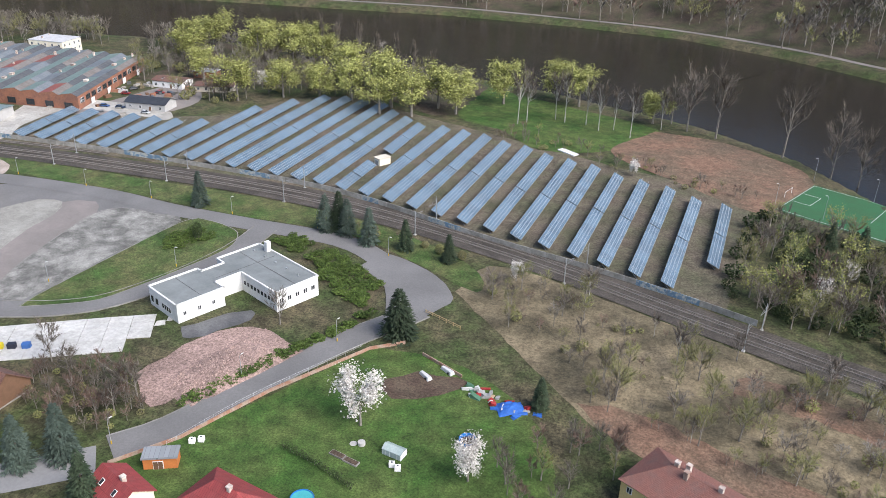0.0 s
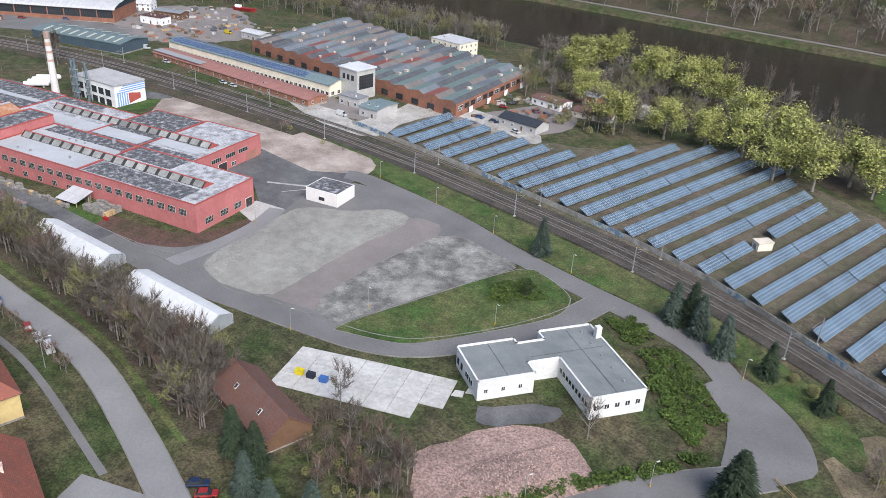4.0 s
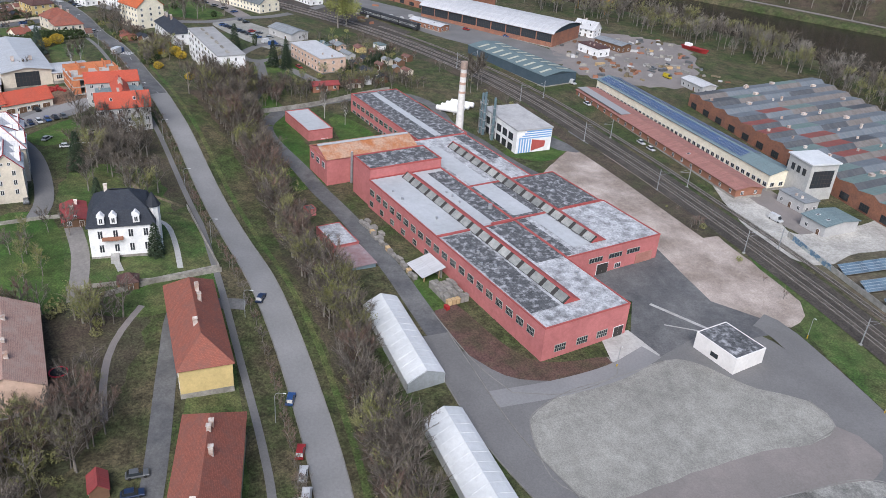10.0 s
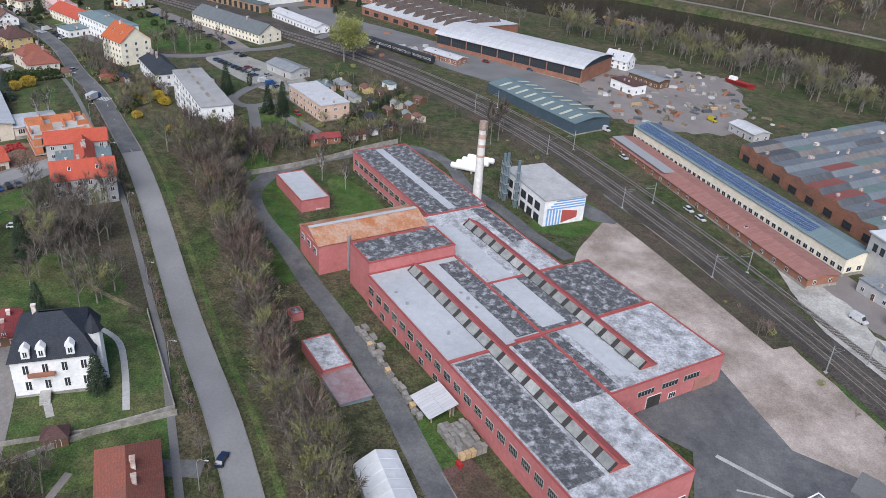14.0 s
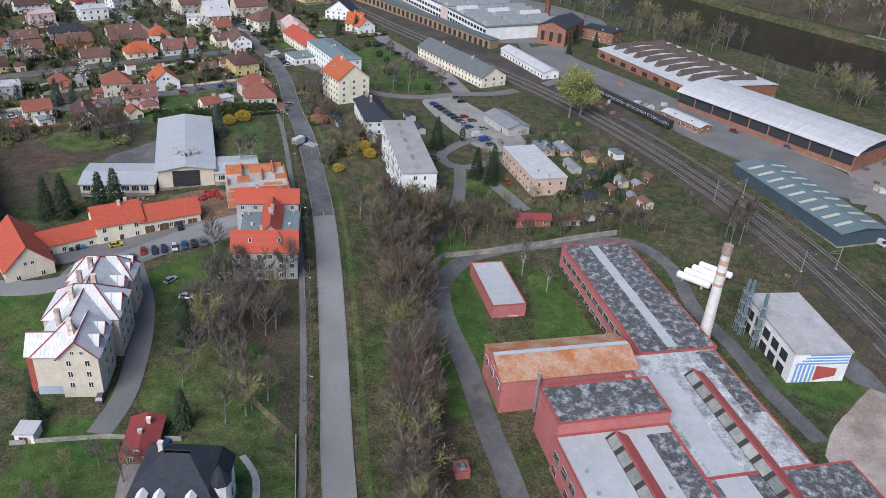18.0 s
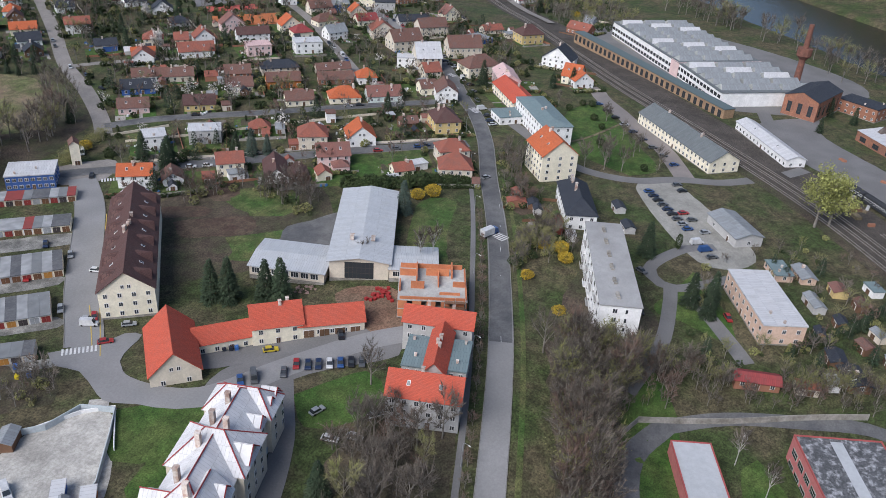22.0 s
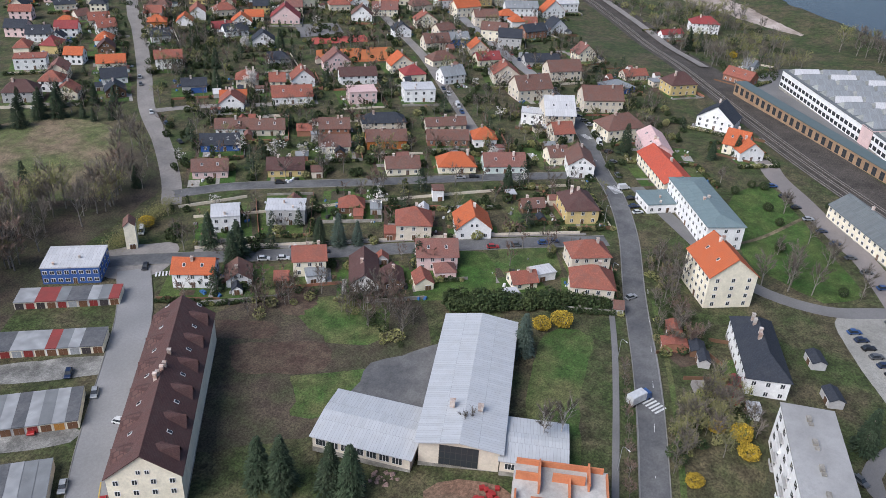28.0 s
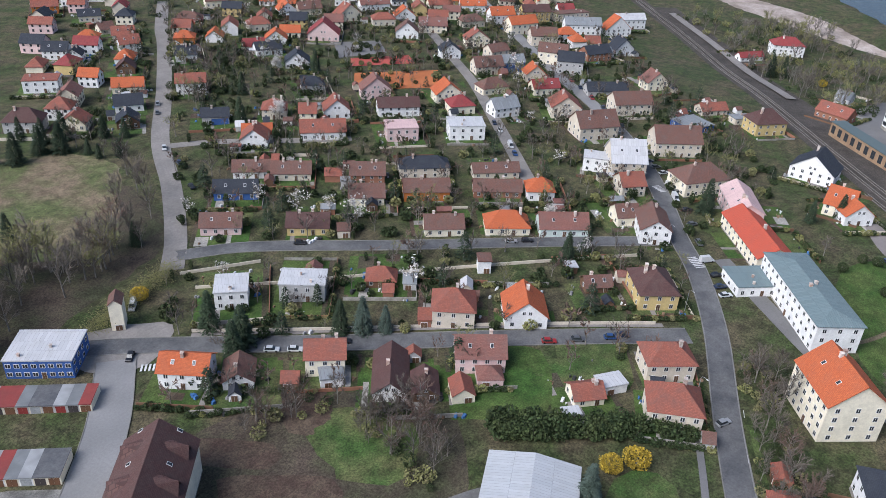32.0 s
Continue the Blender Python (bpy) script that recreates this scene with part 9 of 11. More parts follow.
wood("riverside_wood", spread([(-345, 372), (-400, 360), (-470, 345), (-560, 305), (-640, 235), (-690, 160), (-660, 272), (-570, 352), (-465, 392), (-385, 406)], 240, 17), ("hill", "birch", "bud", "hill"), (8, 13), 17, "pale leafless riverside wood")
wood("riverside_wood", spread([(-700, 150), (-760, 110), (-860, 40), (-930, -40), (-960, -20), (-830, 100), (-730, 205)], 80, 18), ("bare", "bud", "birch"), (10, 16), 18, "leafless riverside trees behind the works")
wood("embankment_thicket", spread([(3, 211), (20, 200), (70, 185), (150, 150), (150, 250), (80, 262), (30, 275), (9, 286), (5, 250)], 480, 19, road=7), ("bush", "shrub", "bush", "bare", "bud", "willow", "bush", "red"), (5, 10), 19, "dark green and brown thicket beside the railway")
wood("field_edge_scrub", spread([(-100, 322), (-60, 304), (-10, 292), (12, 290), (14, 298), (-40, 318), (-90, 334)], 60, 20), ("shrub", "red", "bare", "bud"), (2, 5), 20, "scrub along the edge of the solar field")
for x, y, h in ((34, 262, 9), (42, 254, 12), (60, 240, 12), (52, 228, 13)):
    tree("conifer", x, y, h, int(x))
for x, y, h in ((-35, 299, 5), (-52, 199, 5), (38, 236, 6), (30, 222, 6), (62, 214, 6), (-230, 344, 7)):
    tree("blossom", x, y, h, int(x))
# works roads: spruces along the railway, office garden, orchard
for x, y, h, k in ((-166, 206, 12, "bluespruce"), (-118, 206, 12, "bluespruce"), (-114, 208, 13, "conifer"), (-110, 206, 12, "bluespruce"), (-101, 203, 12, "bluespruce"), (-89, 204, 10, "conifer"), (-74, 202, 9, "conifer"), (-142, 90, 11, "conifer"), (-135, 91, 11, "conifer"), (-130, 86, 10, "bluespruce"), (-119, 85, 12, "bluespruce"), (-113, 90, 13, "bluespruce"), (-100, 82, 12, "conifer"), (-30, 144, 8, "conifer")):
    tree(k, x, y, h, int(x), 1.1)
tree("conifer", -71, 159, 13, 1, 1.5)
tree("thuja", -150, 183, 6, 2, 1.2)
for x, y, h in ((-101, 151, 9), (-141, 115, 9)):
    tree("bare", x, y, h, 2)
tree("blossom", -64, 123, 11, 1, 1.0)
for x, y, h in ((-33, 122, 6), (-37, 116, 8), (-30, 118, 7)):
    tree("blossom" if h > 7 else "bare", x, y, h, int(x))
scatter([(-150, 100), (-118, 96), (-112, 108), (-118, 124), (-150, 110)], 12, ("red", "red", "bare"), (5, 8), 22)
wood("yard_scrub", spread([(-149, 106.5), (-134, 113), (-122, 119), (-114.5, 115), (-107, 106), (-114, 97), (-126, 96), (-139, 101)], 75, 24, gap=-3, road=2), ("red", "red", "bare", "shrub"), (2.2, 4.2), 24, "reddish brown leafless scrub beside the rubble")
scatter([(-60, 204), (-85, 205), (-140, 210), (-160, 214), (-110, 214)], 10, ("red", "shrub"), (1.6, 3), 23, road=3)


def hedge(points, w, h, material=HEDGE, label="low clipped dark evergreen hedge"):
    """A leafy hedge along a line."""
    rnd = random.Random(int(points[0][0] * 3))
    t = root("hedge", 0, 0, 0, 0, label, "hedge")
    b, c = Build(), Build()
    for p in spline(points, 0.9):
        g = hz(p.x, p.y)
        b.tube((p.x, p.y, g - .2), (p.x, p.y, g + h * .7), 0.05, 0.02, 4)
        for k in range(int(34 * w)):
            q = Vector((p.x + rnd.gauss(0, w * .33), p.y + rnd.gauss(0, w * .33), g + h * rnd.uniform(.05, 1) ** .6 * (1 + .2 * noise.noise((p.x * .5, p.y * .5, 0)))))
            leaf(c, q, rnd, rnd.uniform(.1, .22))
    part("woody_base", b, BARK, t)
    part("foliage", c, material, t)


CROWN["juniper"] = mat("bright_juniper", (0.085, 0.125, 0.028), (0.055, 0.09, 0.02), 0.3, 2, 0.9, 0.0, island=0.4, tint=0.15)
for name_, poly, n_ in (("juniper_bed", [(-129, 192), (-125, 198), (-116, 195), (-118, 188)], 46), ("juniper_bed", [(-114, 187), (-110, 195), (-86, 181), (-87, 172)], 120), ("juniper_bed", [(-107, 178), (-105, 182), (-84, 171), (-85, 166)], 60), ("juniper_bed", [(-104, 113), (-99, 127), (-93, 142), (-87, 155), (-83, 167), (-81, 166), (-85, 154), (-91, 141), (-97, 126), (-102, 112)], 90), ("juniper_bed", [(-154, 172), (-150, 180), (-146, 188), (-156, 190), (-161, 182)], 60)):
    wood(name_, spread(poly, n_, int(poly[0][1]), gap=-20, road=1), ("juniper",), (2.2, 3.4), 60, "bright green spreading juniper bed", (1.5, 2.1), 2)
wood("yew_hedge", spread([(-484, -74), (-492, -62), (-502, -50), (-514, -35), (-521, -34), (-509, -50), (-499, -63), (-490, -77)], 130, 61, gap=-20, road=1), ("bush",), (7, 10.5), 61, "tall dense dark green yew hedge", (0.8, 1.1), 1)
hedge([(-469, -122), (-460, -134)], 2, 2.0)
hedge([(-452, -186), (-466, -190), (-486, -196)], 6, 3, BUDS, "unkempt brown budding boundary hedge")
# apartment gardens
for k, x, y, h in (("conifer", -404, -73, 14), ("conifer", -406, -68, 15), ("conifer", -411, -58, 14), ("conifer", -412, -53, 15), ("conifer", -494, 41, 13), ("bluespruce", -478, -45, 13), ("conifer", -468, -146, 13), ("bluespruce", -499, -127, 12), ("bluespruce", -503, -122, 9), ("conifer", -495, -132, 11), ("conifer", -636, -77, 14),
                   ("conifer", -656, -44, 9), ("conifer", -667, -36, 10), ("conifer", -570, -100, 11), ("conifer", -473, -162, 13), ("conifer", -463, -250, 10), ("conifer", -488, -217, 9), ("conifer", -508, -322, 10), ("conifer", -512, -312, 11), ("conifer", -532, -300, 10), ("conifer", -538, -294, 9), ("conifer", -655, -297, 12), ("conifer", -581, -271, 12), ("conifer", -606, -298, 11),
                   ("conifer", -313, -19, 9), ("conifer", -319, 12, 10), ("conifer", -288, 33, 10), ("conifer", -348, 0, 13), ("conifer", -327, -27, 10), ("bare", -378, 16, 12), ("bare", -388, -9, 11), ("conifer", -470, 60, 12), ("conifer", -466, 66, 11), ("conifer", -474, 66, 12), ("conifer", -860, -118, 14), ("conifer", -866, -112, 13), ("conifer", -872, -122, 14), ("conifer", -700, 96, 10), ("conifer", -694, 108, 9), ("conifer", -668, 92, 8),
                   ("willow", -552, 94, 19), ("willow", -556, 99, 17), ("bare", -425, 40, 12), ("bare", -422, 27, 12), ("birch", -451, -21, 12), ("birch", -448, -24, 11), ("bare", -376, 4, 10), ("bare", -372, 12, 11), ("bare", -398, -2, 6), ("birch", -408, 82, 10), ("birch", -400, 90, 9), ("poplar", -442, 150, 13), ("poplar", -446, 154, 14), ("poplar", -450, 150, 13), ("poplar", -456, 158, 12),
                   ("bare", -620, -5, 8), ("bare", -600, 8, 8), ("bare", -590, 18, 8), ("bare", -574, 30, 9), ("bare", -566, 8, 9), ("blossom", -594, -260, 8), ("blossom", -560, -218, 5), ("blossom", -640, -310, 7), ("blossom", -590, -118, 6), ("bud", -588, -138, 5), ("thuja", -505, 50, 6), ("bare", -440, -40, 8)):
    tree(k, x, y, h, int(x), 1.0)
for x, y, h in ((-477, 9, 3), (-478, 15, 4.2), (-473, 18, 3.6), (-457, 10, 3), (-443, 25, 3), (-432, 45, 3), (-497, -42, 4.6), (-492, -46, 4), (-470, -190, 4), (-365, -26, 2.4), (-862, -88, 4)):
    tree("forsythia", x, y, h, int(x), 1.2)
scatter([(-430, 8), (-470, -2), (-500, 4), (-480, 20), (-445, 24)], 14, ("bare", "bud", "bare"), (4, 8), 31, road=7)
for x, y, h in ((-531, -22, 9), (-539, -21, 10), (-547, -30, 9), (-552, -26, 8), (-527, -19, 8), (-559, 1, 10), (-561, 9, 11), (-563, 16, 10), (-582, 17, 10), (-575, 8, 9), (-513, -12, 8)):
    tree("bare", x, y, h, int(x * 3), 0.95)
wood("house_shrubs", spread([(-520, -26), (-552, -36), (-560, -20), (-548, -22), (-532, -24), (-528, -10), (-512, -2), (-498, -12), (-508, -24)], 90, 132, gap=-4, road=4.5), ("bush", "shrub", "bare", "red", "bush"), (2.5, 6), 132, "garden shrubs beside the tall cream house")
wood("bank_scrub", spread([(-430, 8), (-470, -2), (-500, 4), (-480, 20), (-445, 24)], 150, 32, road=5), ("bare", "bud", "shrub", "bush", "bush", "shrub"), (2.5, 6.5), 32, "mixed scrub on the road bank")
wood("orchard_scrub", spread([(-456, -76), (-470, -74), (-486, -90), (-478, -108), (-468, -104), (-462, -90)], 45, 133, gap=-2) + spread([(-400, -92), (-414, -76), (-424, -80), (-412, -96)], 25, 33) + spread([(-455, -125), (-444, -120), (-470, -112), (-482, -108), (-476, -120)], 22, 134), ("bare", "red", "bare", "shrub", "bush"), (3, 8), 33, "leafless unkempt orchard")
for x, y, h in ((-490, -223, 11), (-497, -238, 13), (-511, -248, 12), (-517, -263, 13), (-509, -240, 12), (-491, -232, 10), (-488, -214, 9), (-502, -228, 11)):
    tree("bare", x, y, h, int(x), 0.8)
for x, y, h in ((-512, -299, 13), (-506, -304, 12), (-495, -302, 13), (-486, -308, 12), (-520, -310, 12), (-474, -149.4, 13)):
    tree("conifer", x, y, h, int(x), 1.2)
wood("garage_scrub", spread([(-337.6, -109.7), (-350.0, -102.5), (-354.8, -89.9), (-352.3, -81.4), (-346.0, -75.6), (-336.7, -84.0), (-328.8, -93.7)], 40, 136, gap=-2, road=4), ("bare", "red", "bare", "shrub"), (2.5, 6), 136, "leafless scrub below the garages")
wood("lower_wood", spread([(-340, -140), (-380, -175), (-430, -200), (-480, -213), (-486, -224), (-455, -236), (-430, -255), (-360, -220)], 210, 35), ("bare", "bud", "bare", "red", "bare"), (8, 15), 35, "leafless wood below the garages")
scatter([(-450, -290), (-480, -310), (-540, -296), (-520, -272), (-512, -258), (-530, -262), (-500, -300)], 8, ("bare", "conifer"), (5, 9), 36, road=7)
# gardens of the estate
ESTATE = [(-440, -150), (-500, -215), (-560, -290), (-640, -420), (-760, -420), (-870, -320), (-760, -190), (-690, -60), (-600, -70), (-540, -50)]
GARDENS = ESTATE[:4] + [(-800, -440), (-960, -400), (-920, -290), (-800, -170)] + ESTATE[7:]
wood("estate_trees", spread(GARDENS, 640, 41, gap=-3.0, road=4.5), ("bare", "conifer", "bare", "bud", "bare", "conifer", "bare", "bud", "bush", "bare", "blossom"), (4, 9), 41, "garden trees of the estate", lod=2)
wood("garden_shrubbery", spread(GARDENS, 1500, 42, -4.0, 4.5), ("bush", "shrub", "bush", "red", "thuja", "bush"), (3.8, 7.5), 42, "mixed garden shrubs of the estate", lod=3)
wood("estate_trees", spread([(-505, -300), (-600, -440), (-700, -480), (-640, -300), (-560, -290)], 150, 43, gap=-2), ("bare", "bush", "conifer", "bud", "bush"), (4, 9), 43, "garden trees at the edge of the estate")
wood("allotment_shrubs", spread([(-440, 60), (-500, 60), (-530, 90), (-500, 120), (-450, 112)], 90, 45, gap=-1), ("bare", "bush", "shrub", "bud", "conifer"), (2, 6), 45, "shrubs among allotment gardens")
scatter([(-620, -20), (-560, 10), (-560, 40), (-640, 10), (-680, -40), (-640, -60)], 14, ("bare", "bush"), (3, 7), 47, road=8)
wood("works_bank_thicket", spread([(-400, 36), (-424, 30), (-433, 56), (-450, 90), (-456, 124), (-446, 130), (-438, 104), (-426, 70), (-412, 54)], 150, 52, gap=-2, road=4), ("bare", "red", "bare", "bud", "bare"), (2.5, 6), 52, "brown leafless thicket above the works wall")
wood("allotment_hedges", [(-500 + 46 * ((k * 37) % 100) / 100, 88 + 34 * ((k * 61) % 97) / 97 + ((k * 37) % 100) * 0.02) for k in range(110)], ("bush", "bush", "shrub", "conifer", "red"), (2, 5), 53, "shrubs and small conifers of the allotments", lod=3)
wood("park_thicket", spread([(-352, 6), (-362, 22), (-384, 14), (-396, 4), (-376, -6), (-362, -6)], 40, 54, gap=-2, road=5), ("bare", "bare", "red"), (4, 8), 54, "dense leafless park trees")
wood("roadside_shrubs", [(q.x, q.y) for p, s in list(zip(ROADS[0], sides(ROADS[0])))[10:60] for q in (p + s * 5.8, p + s * 6.4 + (p - ROADS[0][9]).normalized() * 2)], ("red", "red", "bare"), (2.2, 3.8), 55, "low reddish shrubs along the pavement")
wood("station_scrub", spread([(-780, -60), (-860, -130), (-960, -220), (-1000, -120), (-900, -60), (-840, -40)], 260, 48, road=12), ("hill", "bud", "shrub", "bare", "bush"), (4, 11), 48, "leafless scrub beyond the station")
wood("track_scrub", spread([(-250, 208), (-330, 200), (-420, 176), (-500, 130), (-560, 86), (-500, 120), (-440, 160), (-360, 188)], 90, 49, gap=-4, road=6), ("red", "shrub", "bare"), (1.5, 4.5), 49, "low reddish scrub along the siding")

# wooded hillside beyond the river: joined, too many to count
rnd = random.Random(77)
spots = []
while len(spots) < 1700:
    x, y = rnd.uniform(-1000, 420), rnd.uniform(0, 800)
    e = float(side_distance(np.array([x]), np.array([y]), FAR_BANK)[0])
    if 12 < e < 200 and (e > 24 or rnd.random() < 0.3):
        spots.append((x, y))
wood("hillside_wood", spots, ("hill", "hill", "red", "hill", "bud"), (13, 20), 3, "grey-brown leafless wood on the far bank", (0.9, 1.2), 3)
patch("hillside_floor", [(150, 500), (40, 575), (-52, 616), (-136, 624), (-225, 621), (-330, 602), (-490, 573), (-606, 516), (-730, 406), (-815, 312), (-900, 224), (-1000, 380), (-850, 560), (-600, 720), (-300, 790), (0, 780), (250, 640)], LITTER, 0.3, "brown litter of the far wooded bank", cell=14, rag=2)

# ---- vehicles ----
CARPAINT = {nm: mat("car_" + nm, c, None, 1, 4, 0.3, 0.0, metal=0.2, grain=0.03, spec=0.6) for nm, c in {"white": (0.62, 0.62, 0.62), "black": (0.02, 0.02, 0.023), "silver": (0.34, 0.35, 0.36), "red": (0.35, 0.03, 0.03), "blue": (0.035, 0.09, 0.24), "grey": (0.11, 0.115, 0.12), "yellow": (0.55, 0.42, 0.03), "darkblue": (0.02, 0.035, 0.08)}.items()}
TYRE = mat("tyre_rubber", (0.02, 0.02, 0.02), None, 1, 4, 0.9, 0.1)
CARGLASS = mat("car_glass", (0.03, 0.035, 0.04), None, 1, 4, 0.08, 0.0, grain=0.02, spec=0.6)
CARS = {}


def car(x, y, yaw, colour="silver", van=False):
    """A parked car: body, cabin, windows, four wheels and lights."""
    key = (colour, van, x < -440)
    z = hz(x, y) + 0.2
    if key in CARS:
        return copy_thing(CARS[key], pose(x, y, z, 0, 0, yaw))
    t = root("van" if van else "car", x, y, yaw, z, f"parked {colour} {'delivery van' if van else 'passenger car'} on asphalt", "van" if van else "car", "parked cars")
    ln, w, h = (5.2, 1.95, 2.2) if van else (4.3, 1.75, 1.45)
    b = Build()
    a = ln / 2
    hood = 0.95 if van else 0.82
    b.solid([(-a + .05, -w / 2 + .05, .25), (a - .05, -w / 2 + .05, .25), (a - .05, w / 2 - .05, .25), (-a + .05, w / 2 - .05, .25)], [(-a, -w / 2, .6), (a, -w / 2, .6), (a, w / 2, .6), (-a, w / 2, .6)])
    b.solid([(-a, -w / 2, .6), (a, -w / 2, .6), (a, w / 2, .6), (-a, w / 2, .6)], [(-a + .08, -w / 2 + .08, hood), (a - .18, -w / 2 + .1, hood - .08), (a - .18, w / 2 - .1, hood - .08), (-a + .08, w / 2 - .08, hood)])
    part("body", b, CARPAINT[colour], t)
    b = Build()
    r0, r1, f0, f1 = (-a + .1, -a + .15, a - .9, a - 1.6) if van else (-a + .25, -a + .75, a - 1.15, a - 1.85)
    b.solid([(r0, -w / 2 + .1, hood - .02), (f0, -w / 2 + .1, hood - .02), (f0, w / 2 - .1, hood - .02), (r0, w / 2 - .1, hood - .02)], [(r1, -w / 2 + .25, h - .06), (f1, -w / 2 + .25, h - .06), (f1, w / 2 - .25, h - .06), (r1, w / 2 - .25, h - .06)], 0)
    part("glazing", b, CARPAINT[colour] if van else CARGLASS, t)
    b = Build()
    b.box(r1 + .02, -w / 2 + .24, h - .08, f1 - .02, w / 2 - .24, h)
    part("roof", b, CARPAINT[colour], t)
    if van:
        b = Build()
        b.solid([(f0 - .05, -w / 2 + .2, hood + .1), (f0 - .05, w / 2 - .2, hood + .1), (f1 + .1, w / 2 - .3, h - .25), (f1 + .1, -w / 2 + .3, h - .25)], [(f0 + .03, -w / 2 + .2, hood + .1), (f0 + .03, w / 2 - .2, hood + .1), (f1 + .2, w / 2 - .3, h - .25), (f1 + .2, -w / 2 + .3, h - .25)])
        part("windscreen", b, CARGLASS, t)
    whole = Build()
    for x_ in (-a + .75, a - .8):
        for sg in (-1, 1):
            b = whole if x < -440 else Build()
            b.tube((x_, sg * (w / 2 - .2), .31), (x_, sg * (w / 2 + .01), .31), .31, .31, 10)
            if x >= -440:
                part("wheel", b, TYRE, t)
    if whole.f:
        part("undercarriage", whole, TYRE, t)
    CARS[key] = t
    return t


for x, y, yaw, c, v in ((-227, 69, 170, "blue", 0), (-210, 71, 172, "red", 0), (-203.5, 71.5, 174, "white", 0), (-197, 72, 174, "white", 1), (-264, 61.5, 165, "darkblue", 0), (-206, 41, 100, "grey", 0), (-201, 41, 100, "darkblue", 0), (-196, 42, 100, "white", 1),
                        (-137, 80, 55, "darkblue", 0), (-133.6, 80, 55, "red", 0), (-130.2, 80, 55, "darkblue", 0), (-127, 80, 55, "red", 0), (-123.8, 80, 55, "blue", 0),
                        (-382, -32, 30, "grey", 0), (-386.5, -31, 30, "red", 0), (-387.6, -28, 30, "darkblue", 0), (-389, -25.6, 30, "darkblue", 0), (-390.5, -23, 30, "white", 0), (-392, -20.5, 30, "blue", 0), (-393.4, -18, 30, "black", 0), (-394.6, -15.4, 30, "grey", 0), (-374, -40, 40, "blue", 0), (-376.6, -37.6, 40, "grey", 1),
                        (-389, -41, 130, "yellow", 0), (-403, -27, 40, "black", 0), (-372, -84, 135, "red", 0), (-380, -96, 45, "red", 0), (-376.5, -94.5, 118, "white", 1), (-378, -96.6, 118, "silver", 0), (-382, -85, 130, "silver", 0), (-399, -114, 110, "white", 0), (-378, -107, 45, "silver", 0), (-402, -128, 45, "silver", 0),
                        (-385, -128.5, 45, "red", 0), (-353, -117, 130, "red", 0), (-403, -140, 45, "darkblue", 0), (-373, -16, 160, "silver", 0), (-366, -8, 100, "white", 0), (-369, -3, 100, "white", 0), (-378, -2, 140, "white", 0), (-323, -9.5, 196, "grey", 0), (-332, -13, 196, "black", 0), (-344, -18.5, 196, "red", 0), (-352, -20, 196, "silver", 0), (-362, -22, 200, "darkblue", 0),
                        (-594, -57.5, 140, "black", 0), (-588, -54, 140, "darkblue", 0), (-584, -51, 140, "white", 0), (-601, -63.5, 140, "white", 1), (-623, -77, 145, "grey", 0), (-633, -83, 145, "black", 0), (-646, -92, 145, "grey", 0), (-652, -97, 147, "white", 1), (-661, -104, 145, "white", 0), (-665, -109, 145, "grey", 0), (-669, -114, 142, "darkblue", 0),
                        (-525, -31, 155, "silver", 0), (-543, -67, 130, "darkblue", 0), (-540, -69, 130, "blue", 0), (-533, -76, 130, "grey", 0), (-527, -82, 130, "red", 0), (-515, -97, 130, "white", 0), (-492, -128, 130, "black", 0), (-477, -141, 130, "white", 0), (-481, -136, 130, "white", 0), (-523, -176, 130, "black", 0), (-569, -121, 130, "silver", 0), (-573, -117, 130, "black", 0),
                        (-526, -236, 70, "black", 0), (-536, -256, 70, "darkblue", 0), (-541, -272, 55, "white", 0), (-563, -306, 55, "grey", 0), (-570, -315, 55, "silver", 0), (-658, -186, 45, "darkblue", 0), (-652, -179, 45, "white", 0), (-640, -166, 45, "white", 1), (-634, -160, 45, "blue", 0),
                        (-430, 203, 15, "white", 0), (-402, 213.5, 15, "white", 1), (-392, 216, 12, "black", 0), (-383, 211, 12, "white", 0), (-376, 212.5, 12, "white", 0), (-461, 205, 25, "white", 1), (-293, 300, 90, "red", 0), (-288, 307, 80, "white", 0), (-284, 312, 60, "black", 0), (-282, 304, 20, "red", 0), (-268, 312, 20, "red", 0), (-262, 290, 0, "white", 1), (-252, 282, 0, "white", 0), (-268, 284, 10, "darkblue", 0), (-276, 283, 10, "blue", 0),
                        (-322, 277, 5, "white", 1), (-312, 232, 20, "white", 1), (-533, 214, 40, "white", 1), (-560, 170, 46, "red", 0), (-548, 192, 46, "blue", 0), (-476, 262, 20, "yellow", 1), (-312, 10, 99, "blue", 0), (-458, 47, 20, "black", 0), (-482, 42, 60, "grey", 0), (-468, 72, 26, "red", 0), (-466, -188, 45, "white", 1), (-451, -168, 40, "black", 0), (-320, -61, 60, "white", 1)):
    car(x, y, yaw, c, bool(v))
for k, (x, y) in enumerate(((-687, -128), (-678, -118.5), (-700, -141), (-708, -150), (-716, -159), (-725, -170), (-640, -90.5), (-611, -70), (-630, -95), (-700, -153), (-735, -182), (-742, -191))):
    car(x, y, 40 + k % 3, ("white", "grey", "black", "silver", "darkblue", "red")[k % 6], k == 6)
PARKCOL = ("blue", "darkblue", "black", "grey", "darkblue", "black", "grey", "silver")
for k in range(9):
    car(-548 + 3.4 * k * 0.95, 31 + 2.6 * k * 0.95, 130, PARKCOL[k % 8])
